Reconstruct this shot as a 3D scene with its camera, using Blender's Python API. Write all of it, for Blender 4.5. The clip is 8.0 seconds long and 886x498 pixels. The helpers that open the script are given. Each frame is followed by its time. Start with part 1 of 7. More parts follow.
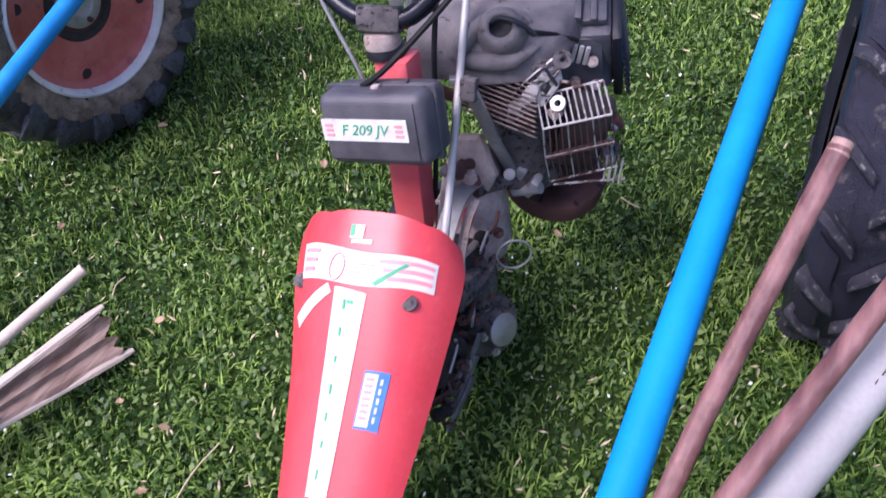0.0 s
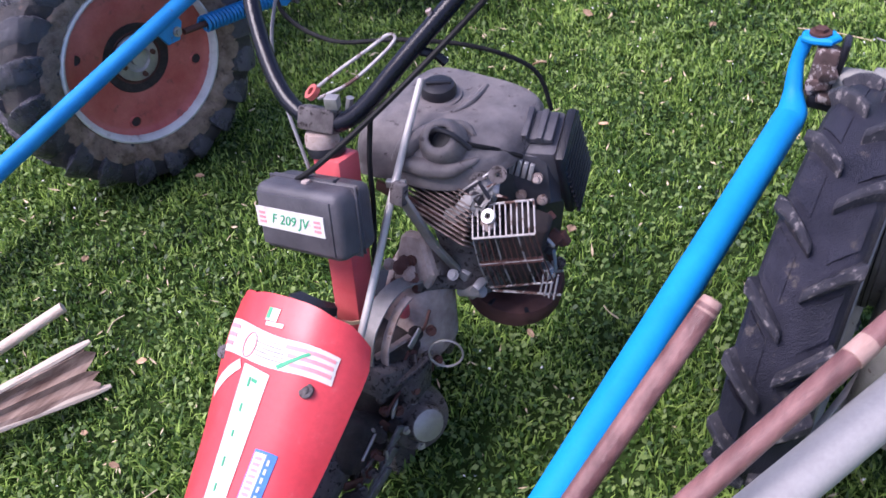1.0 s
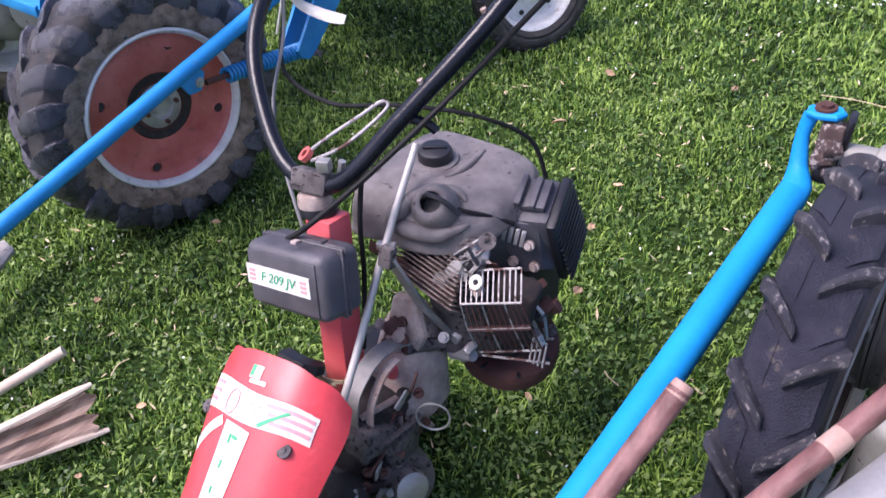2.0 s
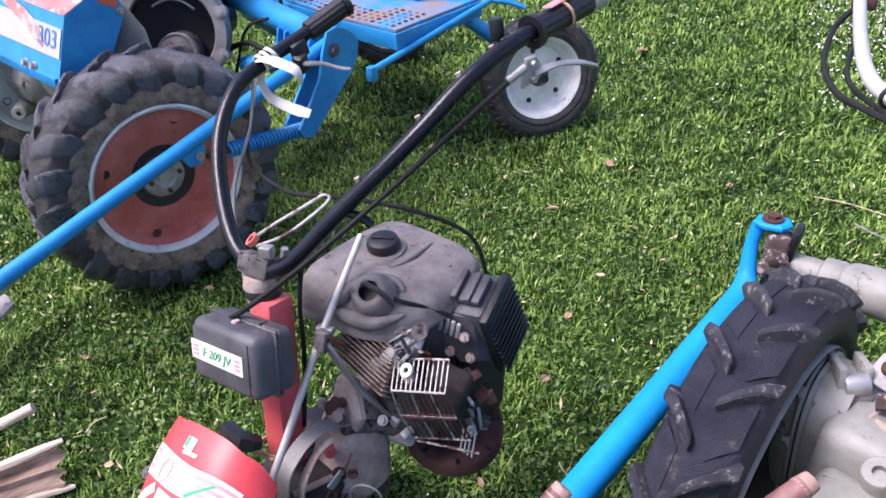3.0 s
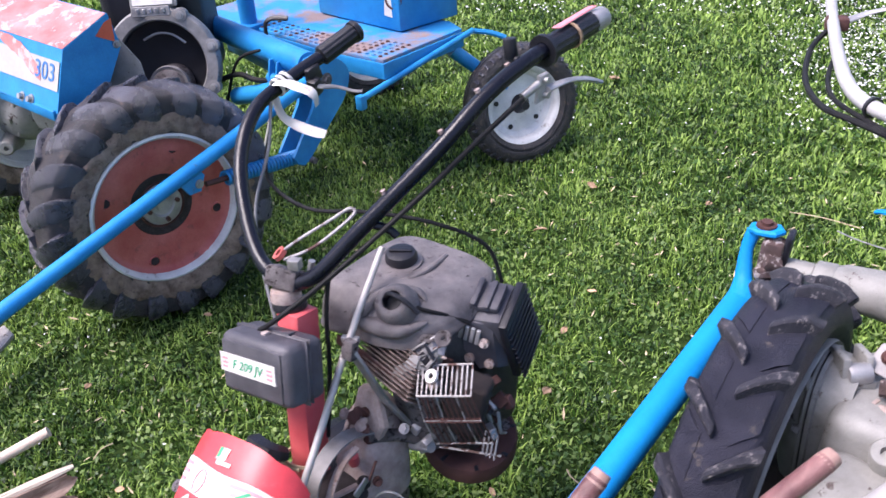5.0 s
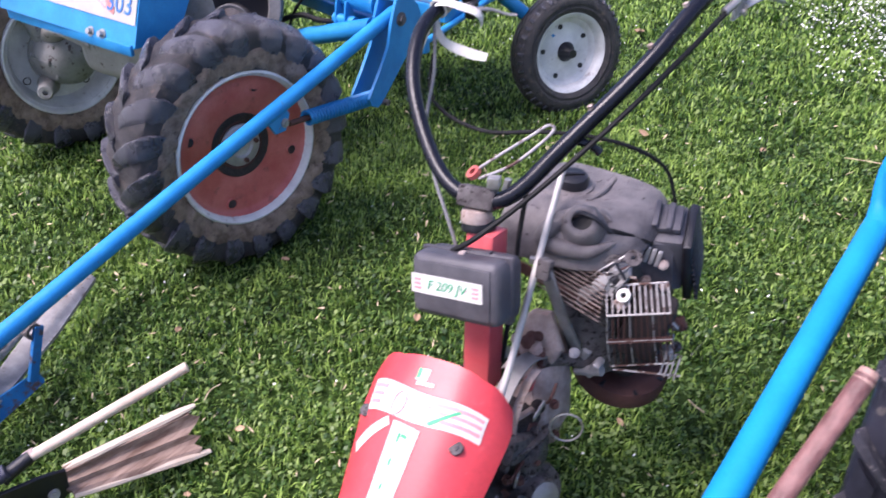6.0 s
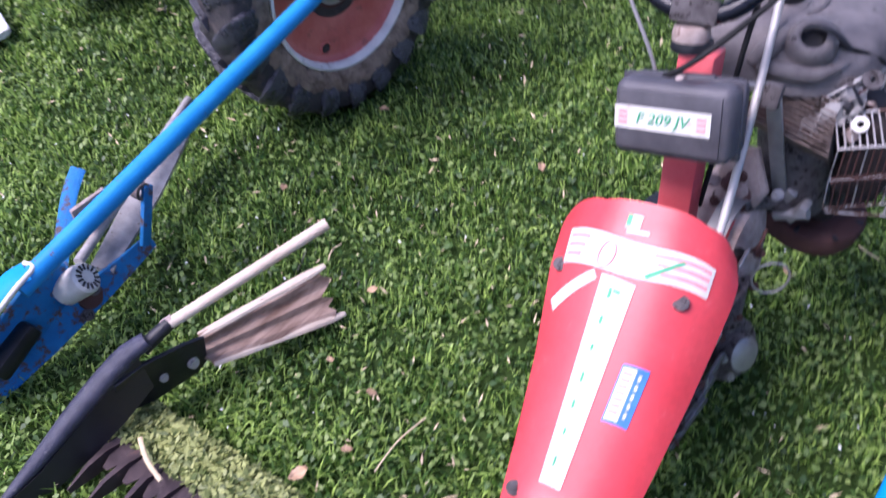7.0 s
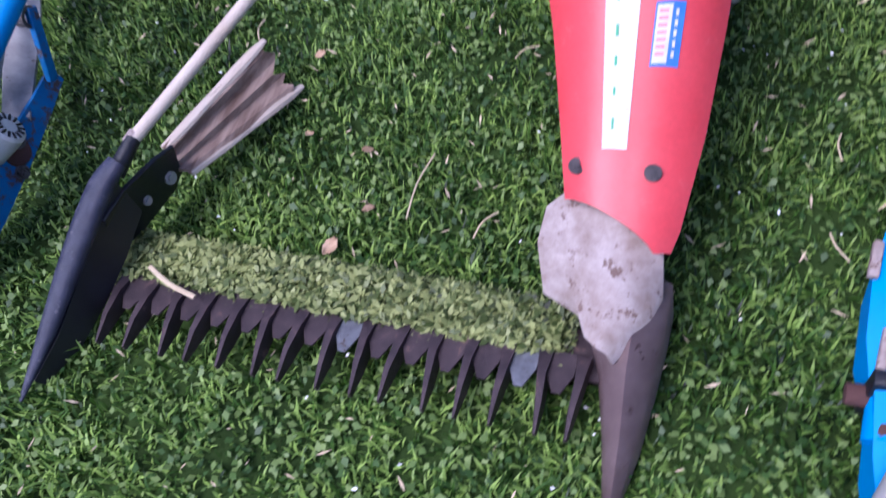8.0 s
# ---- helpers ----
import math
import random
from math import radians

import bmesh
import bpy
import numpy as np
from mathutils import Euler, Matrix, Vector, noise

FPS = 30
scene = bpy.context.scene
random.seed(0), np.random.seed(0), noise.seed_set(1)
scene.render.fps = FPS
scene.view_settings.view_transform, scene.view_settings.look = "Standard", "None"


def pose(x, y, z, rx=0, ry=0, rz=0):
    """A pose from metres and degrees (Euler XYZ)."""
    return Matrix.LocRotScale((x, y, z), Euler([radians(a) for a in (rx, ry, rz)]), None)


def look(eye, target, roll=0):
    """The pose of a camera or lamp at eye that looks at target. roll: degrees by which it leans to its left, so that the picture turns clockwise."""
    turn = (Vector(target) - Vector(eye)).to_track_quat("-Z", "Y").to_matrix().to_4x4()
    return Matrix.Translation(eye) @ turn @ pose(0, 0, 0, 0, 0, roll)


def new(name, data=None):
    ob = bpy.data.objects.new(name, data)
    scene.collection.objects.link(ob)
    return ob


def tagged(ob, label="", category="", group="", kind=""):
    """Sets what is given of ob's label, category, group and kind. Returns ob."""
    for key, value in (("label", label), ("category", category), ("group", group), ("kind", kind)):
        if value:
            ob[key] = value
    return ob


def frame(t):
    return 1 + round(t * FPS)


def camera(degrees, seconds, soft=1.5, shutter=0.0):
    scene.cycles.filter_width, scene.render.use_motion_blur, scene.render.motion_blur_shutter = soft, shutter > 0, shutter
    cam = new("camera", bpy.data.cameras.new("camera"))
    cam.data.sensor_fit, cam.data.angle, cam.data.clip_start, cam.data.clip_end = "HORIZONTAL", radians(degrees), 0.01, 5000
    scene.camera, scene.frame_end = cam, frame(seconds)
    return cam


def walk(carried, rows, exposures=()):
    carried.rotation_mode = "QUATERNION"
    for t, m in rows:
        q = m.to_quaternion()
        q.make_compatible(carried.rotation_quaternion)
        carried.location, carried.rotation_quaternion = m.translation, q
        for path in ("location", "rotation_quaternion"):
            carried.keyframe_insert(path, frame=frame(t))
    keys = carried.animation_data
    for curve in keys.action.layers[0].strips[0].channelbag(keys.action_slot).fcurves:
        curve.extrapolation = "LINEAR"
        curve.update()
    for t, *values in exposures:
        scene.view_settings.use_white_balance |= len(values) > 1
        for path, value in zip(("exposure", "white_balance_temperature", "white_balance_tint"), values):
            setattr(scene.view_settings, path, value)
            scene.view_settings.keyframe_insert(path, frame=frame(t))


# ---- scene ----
cam = camera(56.3, 8.0, shutter=0.35)
METRES, EYE, TILT, LEAN, TURN = 8.0, 1.5, 0.0, 0.0, 0.0
PATH = [
    (0, (0.003, -0.019, 1.214), (-0.119, 1.398, -0.193), -7.3),
    (0.5, (0.116, 0.031, 1.229), (-0.094, 1.484, -0.129), -7.4),
    (1, (0.281, 0.024, 1.264), (-0.104, 1.505, -0.024), -6.1),
    (2.3, (0.385, 0.069, 1.302), (-0.117, 1.617, 0.138), -4.7),
    (2.5, (0.432, 0.074, 1.32), (-0.101, 1.634, 0.188), -3.9),
    (3, (0.512, 0.074, 1.338), (-0.075, 1.665, 0.278), -3.8),
    (3.5, (0.554, 0.064, 1.347), (-0.066, 1.674, 0.336), -4.6),
    (4, (0.57, 0.054, 1.352), (-0.046, 1.685, 0.371), -4.9),
    (4.2, (0.572, 0.05, 1.351), (-0.042, 1.687, 0.378), -5.0),
    (5.3, (0.333, -0.058, 1.323), (-0.117, 1.61, 0.315), -3.2),
    (5.5, (0.241, -0.088, 1.31), (-0.171, 1.581, 0.287), -2.9),
    (6, (0.075, -0.138, 1.279), (-0.31, 1.514, 0.218), -1.9),
    (6.2, (0.014, -0.122, 1.251), (-0.373, 1.381, 0.244), -2.5),
    (6.5, (-0.073, -0.083, 1.212), (-0.53, 1.484, 0.055), -2.8),
    (6.7, (-0.124, -0.075, 1.199), (-0.550, 1.338, 0.084), -3.3),
    (6.9, (-0.177, -0.071, 1.176), (-0.607, 1.405, -0.104), -4.0),
    (7, (-0.208, -0.074, 1.165), (-0.602, 1.372, -0.159), -4.8),
    (7.2, (-0.269, -0.098, 1.141), (-0.562, 1.206, -0.138), -6.5),
    (7.5, (-0.374, -0.153, 1.113), (-0.539, 1.182, -0.367), -8.9),
    (7.6, (-0.376, -0.149, 1.089), (-0.519, 1.046, -0.317), -10.6),
    (8, (-0.443, -0.134, 1.041), (-0.535, 0.991, -0.61), -14.5),
]
walk(cam, [(t, look(eye, target, roll)) for t, eye, target, roll in PATH], exposures=[(0, 1.06, 5900, 30), (1.2, 1.20, 6050, 30), (2.5, 1.31, 6300, 24), (4.2, 1.35, 6280, 22), (6.0, 1.35, 6250, 27), (6.8, 1.25, 5900, 31), (7.4, 0.96, 5600, 31), (8.0, 0.68, 5300, 29)])

# ---- light ----
scene.view_settings.exposure = 1.55
scene.view_settings.use_white_balance = True
scene.view_settings.white_balance_temperature = 6400
scene.view_settings.white_balance_tint = 18
world = bpy.data.worlds.new("overcast_sky")
scene.world = world
world.use_nodes = True
sky = world.node_tree.nodes.new("ShaderNodeTexSky")
sky.sky_type, sky.sun_disc = "NISHITA", False
sky.sun_elevation, sky.sun_rotation = radians(58), radians(-120)
sky.air_density, sky.dust_density, sky.ozone_density = 1.0, 2.5, 1.0
world.node_tree.links.new(sky.outputs[0], world.node_tree.nodes["Background"].inputs[0])
world.node_tree.nodes["Background"].inputs[1].default_value = 0.112
sun = new("sun", bpy.data.lights.new("sun", "SUN"))
sun.data.energy, sun.data.angle, sun.data.color = 2.35, radians(30), (1.0, 0.95, 0.90)
# the sun stands behind the camera, to its left
sun.matrix_world = look((-math.sin(radians(120)) * 6, math.cos(radians(120)) * 6, 9.6), (0, 0, 0))

# ---- helpers ----
# the three machines stand parallel: u across, v back, z up
ORIGIN = Vector((-0.12, 0.95, 0.0))
ACROSS = Vector((0.92, -0.39, 0.0)).normalized()
BACK = Vector((-ACROSS.y, ACROSS.x, 0.0))
YARD = Matrix.Translation(ORIGIN) @ Matrix((ACROSS, BACK, Vector((0, 0, 1)))).transposed().to_4x4()
SOIL = -0.03
UP = Vector((0, 0, 1))
base_of = {}


def thing(name, base, label, category, group=""):
    ob = new(name)
    ob.empty_display_size = 0.05
    ob.matrix_world = YARD @ Matrix.Translation(base)
    base_of[ob] = Vector(base)
    return tagged(ob, label, category, group)


def part(name, bm, material, parent, label="", sharp=38):
    """Links a bmesh, given in yard coordinates, as one mesh object under a thing or a part."""
    mesh = bpy.data.meshes.new(name)
    root = base_of[parent]
    bmesh.ops.translate(bm, verts=bm.verts, vec=-root)
    bmesh.ops.recalc_face_normals(bm, faces=bm.faces)
    bm.to_mesh(mesh)
    bm.free()
    for p in mesh.polygons:
        p.use_smooth = True
    mesh.set_sharp_from_angle(angle=radians(sharp))
    mesh.materials.append(material)
    ob = new(name, mesh)
    ob.parent = parent
    base_of[ob] = root
    return tagged(ob, label)


def single(name, bm, material, base, label, category, group="", sharp=38):
    """A thing that is one mesh."""
    mesh = bpy.data.meshes.new(name)
    bmesh.ops.translate(bm, verts=bm.verts, vec=-Vector(base))
    bmesh.ops.recalc_face_normals(bm, faces=bm.faces)
    bm.to_mesh(mesh)
    bm.free()
    for p in mesh.polygons:
        p.use_smooth = True
    mesh.set_sharp_from_angle(angle=radians(sharp))
    mesh.materials.append(material)
    ob = new(name, mesh)
    ob.matrix_world = YARD @ Matrix.Translation(base)
    return tagged(ob, label, category, group)


def join(*bms):
    out = bmesh.new()
    for b in bms:
        m = bpy.data.meshes.new("joined")
        b.to_mesh(m)
        b.free()
        out.from_mesh(m)
        bpy.data.meshes.remove(m)
    return out


def axes(axis, hint=UP):
    a = Vector(axis).normalized()
    h = Vector(hint)
    if abs(a.dot(h.normalized())) > 0.98:
        h = Vector((0, 1, 0)) if abs(a.y) < 0.9 else Vector((1, 0, 0))
    x = h.cross(a).normalized()
    return x, a.cross(x), a


def smooth_path(points, steps):
    pts = [Vector(p) for p in points]
    if len(pts) < 3 or steps < 2:
        return pts
    out = []
    for i in range(len(pts) - 1):
        p0, p1, p2, p3 = pts[max(i - 1, 0)], pts[i], pts[i + 1], pts[min(i + 2, len(pts) - 1)]
        for k in range(steps):
            t = k / steps
            out.append(0.5 * ((2 * p1) + (p2 - p0) * t + (2 * p0 - 5 * p1 + 4 * p2 - p3) * t * t + (3 * p1 - p0 - 3 * p2 + p3) * t ** 3))
    out.append(pts[-1])
    return out


def tube(points, r, seg=12, steps=5, radii=None, flat=1.0, cap=True):
    """A round bar along a path; flat squeezes its section."""
    pts = smooth_path(points, steps)
    n = len(pts)
    bm = bmesh.new()
    rings = []
    side = None
    for i, p in enumerate(pts):
        d = (pts[min(i + 1, n - 1)] - pts[max(i - 1, 0)]).normalized()
        if side is None:
            side = axes(d)[0]
        side = (side - d * side.dot(d)).normalized()
        other = d.cross(side)
        k = i / (n - 1)
        rr = r
        if radii:
            f = k * (len(radii) - 1)
            j = min(int(f), len(radii) - 2)
            rr = radii[j] + (radii[j + 1] - radii[j]) * (f - j)
        rings.append([bm.verts.new(p + side * (rr * math.cos(a)) + other * (rr * flat * math.sin(a))) for a in (2 * math.pi * s / seg for s in range(seg))])
    for a, b in zip(rings, rings[1:]):
        for s in range(seg):
            bm.faces.new((a[s], a[(s + 1) % seg], b[(s + 1) % seg], b[s]))
    if cap:
        bm.faces.new(rings[0][::-1])
        bm.faces.new(rings[-1])
    return bm


def rod(p0, p1, r, r2=None, seg=16, bevel=0.0):
    bm = tube([p0, p1], r, seg, 1, [r, r if r2 is None else r2])
    if bevel:
        edges = [e for e in bm.edges if any(len(f.verts) > 4 for f in e.link_faces)]
        bmesh.ops.bevel(bm, geom=edges, offset=bevel, segments=2, affect="EDGES", profile=0.6)
    return bm


def lathe(profile, centre, axis, seg=40):
    """profile: (radius, way along the axis)."""
    x, y, a = axes(axis)
    c = Vector(centre)
    bm = bmesh.new()
    rings = []
    for r, h in profile:
        if r < 1e-5:
            rings.append([bm.verts.new(c + a * h)])
        else:
            rings.append([bm.verts.new(c + a * h + (x * math.cos(t) + y * math.sin(t)) * r) for t in (2 * math.pi * s / seg for s in range(seg))])
    for p, q in zip(rings, rings[1:]):
        for s in range(seg):
            loop = [p[s % len(p)], p[(s + 1) % len(p)], q[(s + 1) % len(q)], q[s % len(q)]]
            face = []
            for v in loop:
                if v not in face:
                    face.append(v)
            if len(face) > 2:
                bm.faces.new(face)
    return bm


def block(centre, size, turn=(0, 0, 0), bevel=0.004, segments=2):
    bm = bmesh.new()
    bmesh.ops.create_cube(bm, size=1.0)
    bmesh.ops.scale(bm, vec=Vector(size), verts=bm.verts)
    if bevel:
        bmesh.ops.bevel(bm, geom=bm.edges[:], offset=bevel, segments=segments, affect="EDGES", profile=0.5)
    bmesh.ops.transform(bm, matrix=pose(*centre, *turn), verts=bm.verts)
    return bm


def beam(p0, p1, wide, high, bevel=0.003, hint=UP):
    """A square bar from p0 to p1."""
    p0, p1 = Vector(p0), Vector(p1)
    x, y, a = axes(p1 - p0, hint)
    bm = bmesh.new()
    bmesh.ops.create_cube(bm, size=1.0)
    bmesh.ops.scale(bm, vec=(wide, high, (p1 - p0).length), verts=bm.verts)
    if bevel:
        bmesh.ops.bevel(bm, geom=bm.edges[:], offset=bevel, segments=2, affect="EDGES", profile=0.5)
    m = Matrix((x, y, a)).transposed().to_4x4()
    bmesh.ops.transform(bm, matrix=Matrix.Translation((p0 + p1) / 2) @ m, verts=bm.verts)
    return bm


def slab(outline, thick, centre, x_axis, y_axis, bevel=0.0015):
    """A plate of a flat outline in the plane of two axes, with thickness."""
    x = Vector(x_axis).normalized()
    y = Vector(y_axis)
    y = (y - x * y.dot(x)).normalized()
    nrm = x.cross(y)
    c = Vector(centre)
    bm = bmesh.new()
    lo = [bm.verts.new(c + x * a + y * b - nrm * thick / 2) for a, b in outline]
    hi = [bm.verts.new(c + x * a + y * b + nrm * thick / 2) for a, b in outline]
    bm.faces.new(lo[::-1])
    bm.faces.new(hi)
    n = len(lo)
    for i in range(n):
        bm.faces.new((lo[i], lo[(i + 1) % n], hi[(i + 1) % n], hi[i]))
    if bevel:
        bmesh.ops.bevel(bm, geom=[e for e in bm.edges if any(len(f.verts) == n and n > 4 or n == 4 for f in e.link_faces)], offset=bevel, segments=1, affect="EDGES")
    return bm


def rounded(w, h, r, n=4):
    out = []
    for cx, cy, a0 in ((w / 2 - r, h / 2 - r, 0), (-w / 2 + r, h / 2 - r, 90), (-w / 2 + r, -h / 2 + r, 180), (w / 2 - r, -h / 2 + r, 270)):
        for k in range(n + 1):
            a = radians(a0 + 90 * k / n)
            out.append((cx + r * math.cos(a), cy + r * math.sin(a)))
    return out


def loft(sections, closed=False, cap=True):
    """A skin over rows of points."""
    bm = bmesh.new()
    rows = [[bm.verts.new(Vector(p)) for p in s] for s in sections]
    for a, b in zip(rows, rows[1:]):
        m = len(a)
        for i in range(m if closed else m - 1):
            bm.faces.new((a[i], a[(i + 1) % m], b[(i + 1) % m], b[i]))
    if closed and cap:
        bm.faces.new(rows[0][::-1])
        bm.faces.new(rows[-1])
    return bm


def thicken(bm, t):
    bmesh.ops.recalc_face_normals(bm, faces=bm.faces)
    bmesh.ops.solidify(bm, geom=bm.faces[:], thickness=t)
    return bm


def bolt(p, axis, r=0.006, h=0.005):
    p, a = Vector(p), Vector(axis).normalized()
    return join(rod(p - a * 0.004, p + a * 0.0015, r * 1.6, seg=14), rod(p, p + a * h, r, seg=6))


# ---- materials ----
def paint(name, c1, c2, rough=0.5, metal=0.0, scale=18.0, bump=0.15, spot=None, spot_at=0.62, spot_scale=30.0, spot_rough=0.9, spot_soft=0.035, clear=0.0, vary=0.0, gloss=0.5):
    """A worn surface: two tones in large soft patches and fine grain, with chips or dirt of a third colour."""
    m = bpy.data.materials.new(name)
    m.use_nodes = True
    nt = m.node_tree
    n, link = nt.nodes, nt.links.new
    p = n["Principled BSDF"]
    tc = n.new("ShaderNodeTexCoord")
    big = n.new("ShaderNodeTexNoise")
    big.inputs["Scale"].default_value, big.inputs["Detail"].default_value, big.inputs["Roughness"].default_value = scale, 6, 0.65
    link(tc.outputs["Object"], big.inputs["Vector"])
    ramp = n.new("ShaderNodeMapRange")
    ramp.inputs[1].default_value, ramp.inputs[2].default_value = 0.32, 0.68
    link(big.outputs[0], ramp.inputs[0])
    mix = n.new("ShaderNodeMix")
    mix.data_type = "RGBA"
    mix.inputs[6].default_value, mix.inputs[7].default_value = (*c1, 1), (*c2, 1)
    link(ramp.outputs[0], mix.inputs[0])
    col = mix.outputs[2]
    fine = n.new("ShaderNodeTexNoise")
    fine.inputs["Scale"].default_value, fine.inputs["Detail"].default_value, fine.inputs["Roughness"].default_value = scale * 22, 4, 0.7
    link(tc.outputs["Object"], fine.inputs["Vector"])
    rr = n.new("ShaderNodeMapRange")
    rr.inputs[3].default_value, rr.inputs[4].default_value = max(rough - 0.13, 0.05), min(rough + 0.13, 1)
    link(big.outputs[0], rr.inputs[0])
    rough_out = rr.outputs[0]
    if spot:
        sp = n.new("ShaderNodeTexNoise")
        sp.inputs["Scale"].default_value, sp.inputs["Detail"].default_value, sp.inputs["Roughness"].default_value = spot_scale, 8, 0.72
        link(tc.outputs["Object"], sp.inputs["Vector"])
        sr = n.new("ShaderNodeMapRange")
        sr.inputs[1].default_value, sr.inputs[2].default_value = spot_at, spot_at + spot_soft
        link(sp.outputs[0], sr.inputs[0])
        mix2 = n.new("ShaderNodeMix")
        mix2.data_type = "RGBA"
        mix2.inputs[7].default_value = (*spot, 1)
        link(sr.outputs[0], mix2.inputs[0])
        link(col, mix2.inputs[6])
        col = mix2.outputs[2]
        rm = n.new("ShaderNodeMix")
        rm.inputs[3].default_value = spot_rough
        link(sr.outputs[0], rm.inputs[0])
        link(rough_out, rm.inputs[2])
        rough_out = rm.outputs[0]
    if vary:
        info = n.new("ShaderNodeObjectInfo")
        vr = n.new("ShaderNodeMapRange")
        vr.inputs[3].default_value, vr.inputs[4].default_value = 1 - vary, 1 + vary
        link(info.outputs["Random"], vr.inputs[0])
        hs = n.new("ShaderNodeHueSaturation")
        link(vr.outputs[0], hs.inputs["Value"])
        link(col, hs.inputs["Color"])
        col = hs.outputs[0]
    grain = n.new("ShaderNodeHueSaturation")
    gr = n.new("ShaderNodeMapRange")
    gr.inputs[3].default_value, gr.inputs[4].default_value = 0.82, 1.16
    link(fine.outputs[0], gr.inputs[0])
    link(gr.outputs[0], grain.inputs["Value"])
    link(col, grain.inputs["Color"])
    link(grain.outputs[0], p.inputs["Base Color"])
    link(rough_out, p.inputs["Roughness"])
    p.inputs["Metallic"].default_value = metal
    p.inputs["Specular IOR Level"].default_value = gloss
    if clear:
        p.inputs["Coat Weight"].default_value = clear
        p.inputs["Coat Roughness"].default_value = 0.15
    if bump:
        add = n.new("ShaderNodeMath")
        link(big.outputs[0], add.inputs[0])
        link(fine.outputs[0], add.inputs[1])
        b = n.new("ShaderNodeBump")
        b.inputs["Strength"].default_value, b.inputs["Distance"].default_value = bump, 0.004
        link(add.outputs[0], b.inputs["Height"])
        link(b.outputs[0], p.inputs["Normal"])
    return m


def wood(name, c1, c2, rough=0.75, scale=7.0, along=(1, 1, 0.06)):
    m = paint(name, c1, c2, rough, 0, scale, 0.35)
    nt = m.node_tree
    mp = nt.nodes.new("ShaderNodeMapping")
    mp.inputs["Scale"].default_value = along
    tc = next(x for x in nt.nodes if x.type == "TEX_COORD")
    nt.links.new(tc.outputs["Object"], mp.inputs[0])
    for x in nt.nodes:
        if x.type == "TEX_NOISE":
            nt.links.new(mp.outputs[0], x.inputs["Vector"])
    return m


def leafy(name, dark, mid, light):
    """Blades and leaves: every one its own green, a little light through them."""
    m = bpy.data.materials.new(name)
    m.use_nodes = True
    nt = m.node_tree
    n, link = nt.nodes, nt.links.new
    p = n["Principled BSDF"]
    geo = n.new("ShaderNodeNewGeometry")
    tc = n.new("ShaderNodeTexCoord")
    patch = n.new("ShaderNodeTexNoise")
    patch.inputs["Scale"].default_value, patch.inputs["Detail"].default_value = 5.0, 5
    link(tc.outputs["Object"], patch.inputs["Vector"])
    wide = n.new("ShaderNodeTexNoise")
    wide.inputs["Scale"].default_value, wide.inputs["Detail"].default_value = 1.1, 3
    link(tc.outputs["Object"], wide.inputs["Vector"])
    both = n.new("ShaderNodeMath")
    link(patch.outputs[0], both.inputs[0])
    link(wide.outputs[0], both.inputs[1])
    add = n.new("ShaderNodeMath")
    add.operation = "MULTIPLY_ADD"
    add.inputs[1].default_value = 0.72
    link(geo.outputs["Random Per Island"], add.inputs[0])
    half = n.new("ShaderNodeMath")
    half.operation = "MULTIPLY_ADD"
    half.inputs[1].default_value, half.inputs[2].default_value = 0.75, -0.52
    link(both.outputs[0], half.inputs[0])
    link(half.outputs[0], add.inputs[2])
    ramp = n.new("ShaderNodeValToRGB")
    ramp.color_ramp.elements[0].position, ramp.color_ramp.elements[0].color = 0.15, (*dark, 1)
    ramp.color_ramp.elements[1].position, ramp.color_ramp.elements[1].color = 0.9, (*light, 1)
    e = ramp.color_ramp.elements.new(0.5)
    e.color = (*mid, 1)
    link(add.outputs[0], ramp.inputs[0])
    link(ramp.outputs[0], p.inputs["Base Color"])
    p.inputs["Roughness"].default_value = 0.42
    p.inputs["Specular IOR Level"].default_value = 0.34
    tr = n.new("ShaderNodeBsdfTranslucent")
    link(ramp.outputs[0], tr.inputs["Color"])
    ms = n.new("ShaderNodeMixShader")
    ms.inputs[0].default_value = 0.36
    link(p.outputs[0], ms.inputs[1])
    link(tr.outputs[0], ms.inputs[2])
    link(ms.outputs[0], n["Material Output"].inputs["Surface"])
    return m


BLUE_NEW = paint("fresh_blue_paint", (0.002, 0.24, 0.64), (0.003, 0.28, 0.69), 0.55, 0, 9, 0.05, gloss=0.18)
BLUE = paint("weathered_blue_paint", (0.004, 0.165, 0.45), (0.018, 0.28, 0.60), 0.42, 0, 8, 0.3, spot=(0.11, 0.085, 0.09), spot_at=0.645, spot_scale=26, spot_soft=0.06, gloss=0.45)
BLUE_CHIP = paint("chipped_blue_arm_paint", (0.005, 0.20, 0.54), (0.014, 0.26, 0.60), 0.5, 0, 14, 0.15, spot=(0.13, 0.085, 0.08), spot_at=0.635, spot_scale=30, gloss=0.3)
BLUE_RUST = paint("rust_streaked_blue_paint", (0.006, 0.13, 0.38), (0.014, 0.20, 0.49), 0.6, 0, 26, 0.5, spot=(0.10, 0.068, 0.066), spot_at=0.52, spot_scale=38, spot_soft=0.08, gloss=0.3)
SWATH = paint("weathered_grey_white_board", (0.24, 0.23, 0.23), (0.44, 0.42, 0.42), 0.8, 0, 24, 0.5, spot=(0.16, 0.13, 0.12), spot_at=0.6, spot_scale=40)
DECK = paint("worn_blue_deck", (0.01, 0.21, 0.50), (0.03, 0.26, 0.52), 0.65, 0, 8, 0.3, spot=(0.25, 0.185, 0.175), spot_at=0.46, spot_scale=4.5, spot_soft=0.14, gloss=0.25)
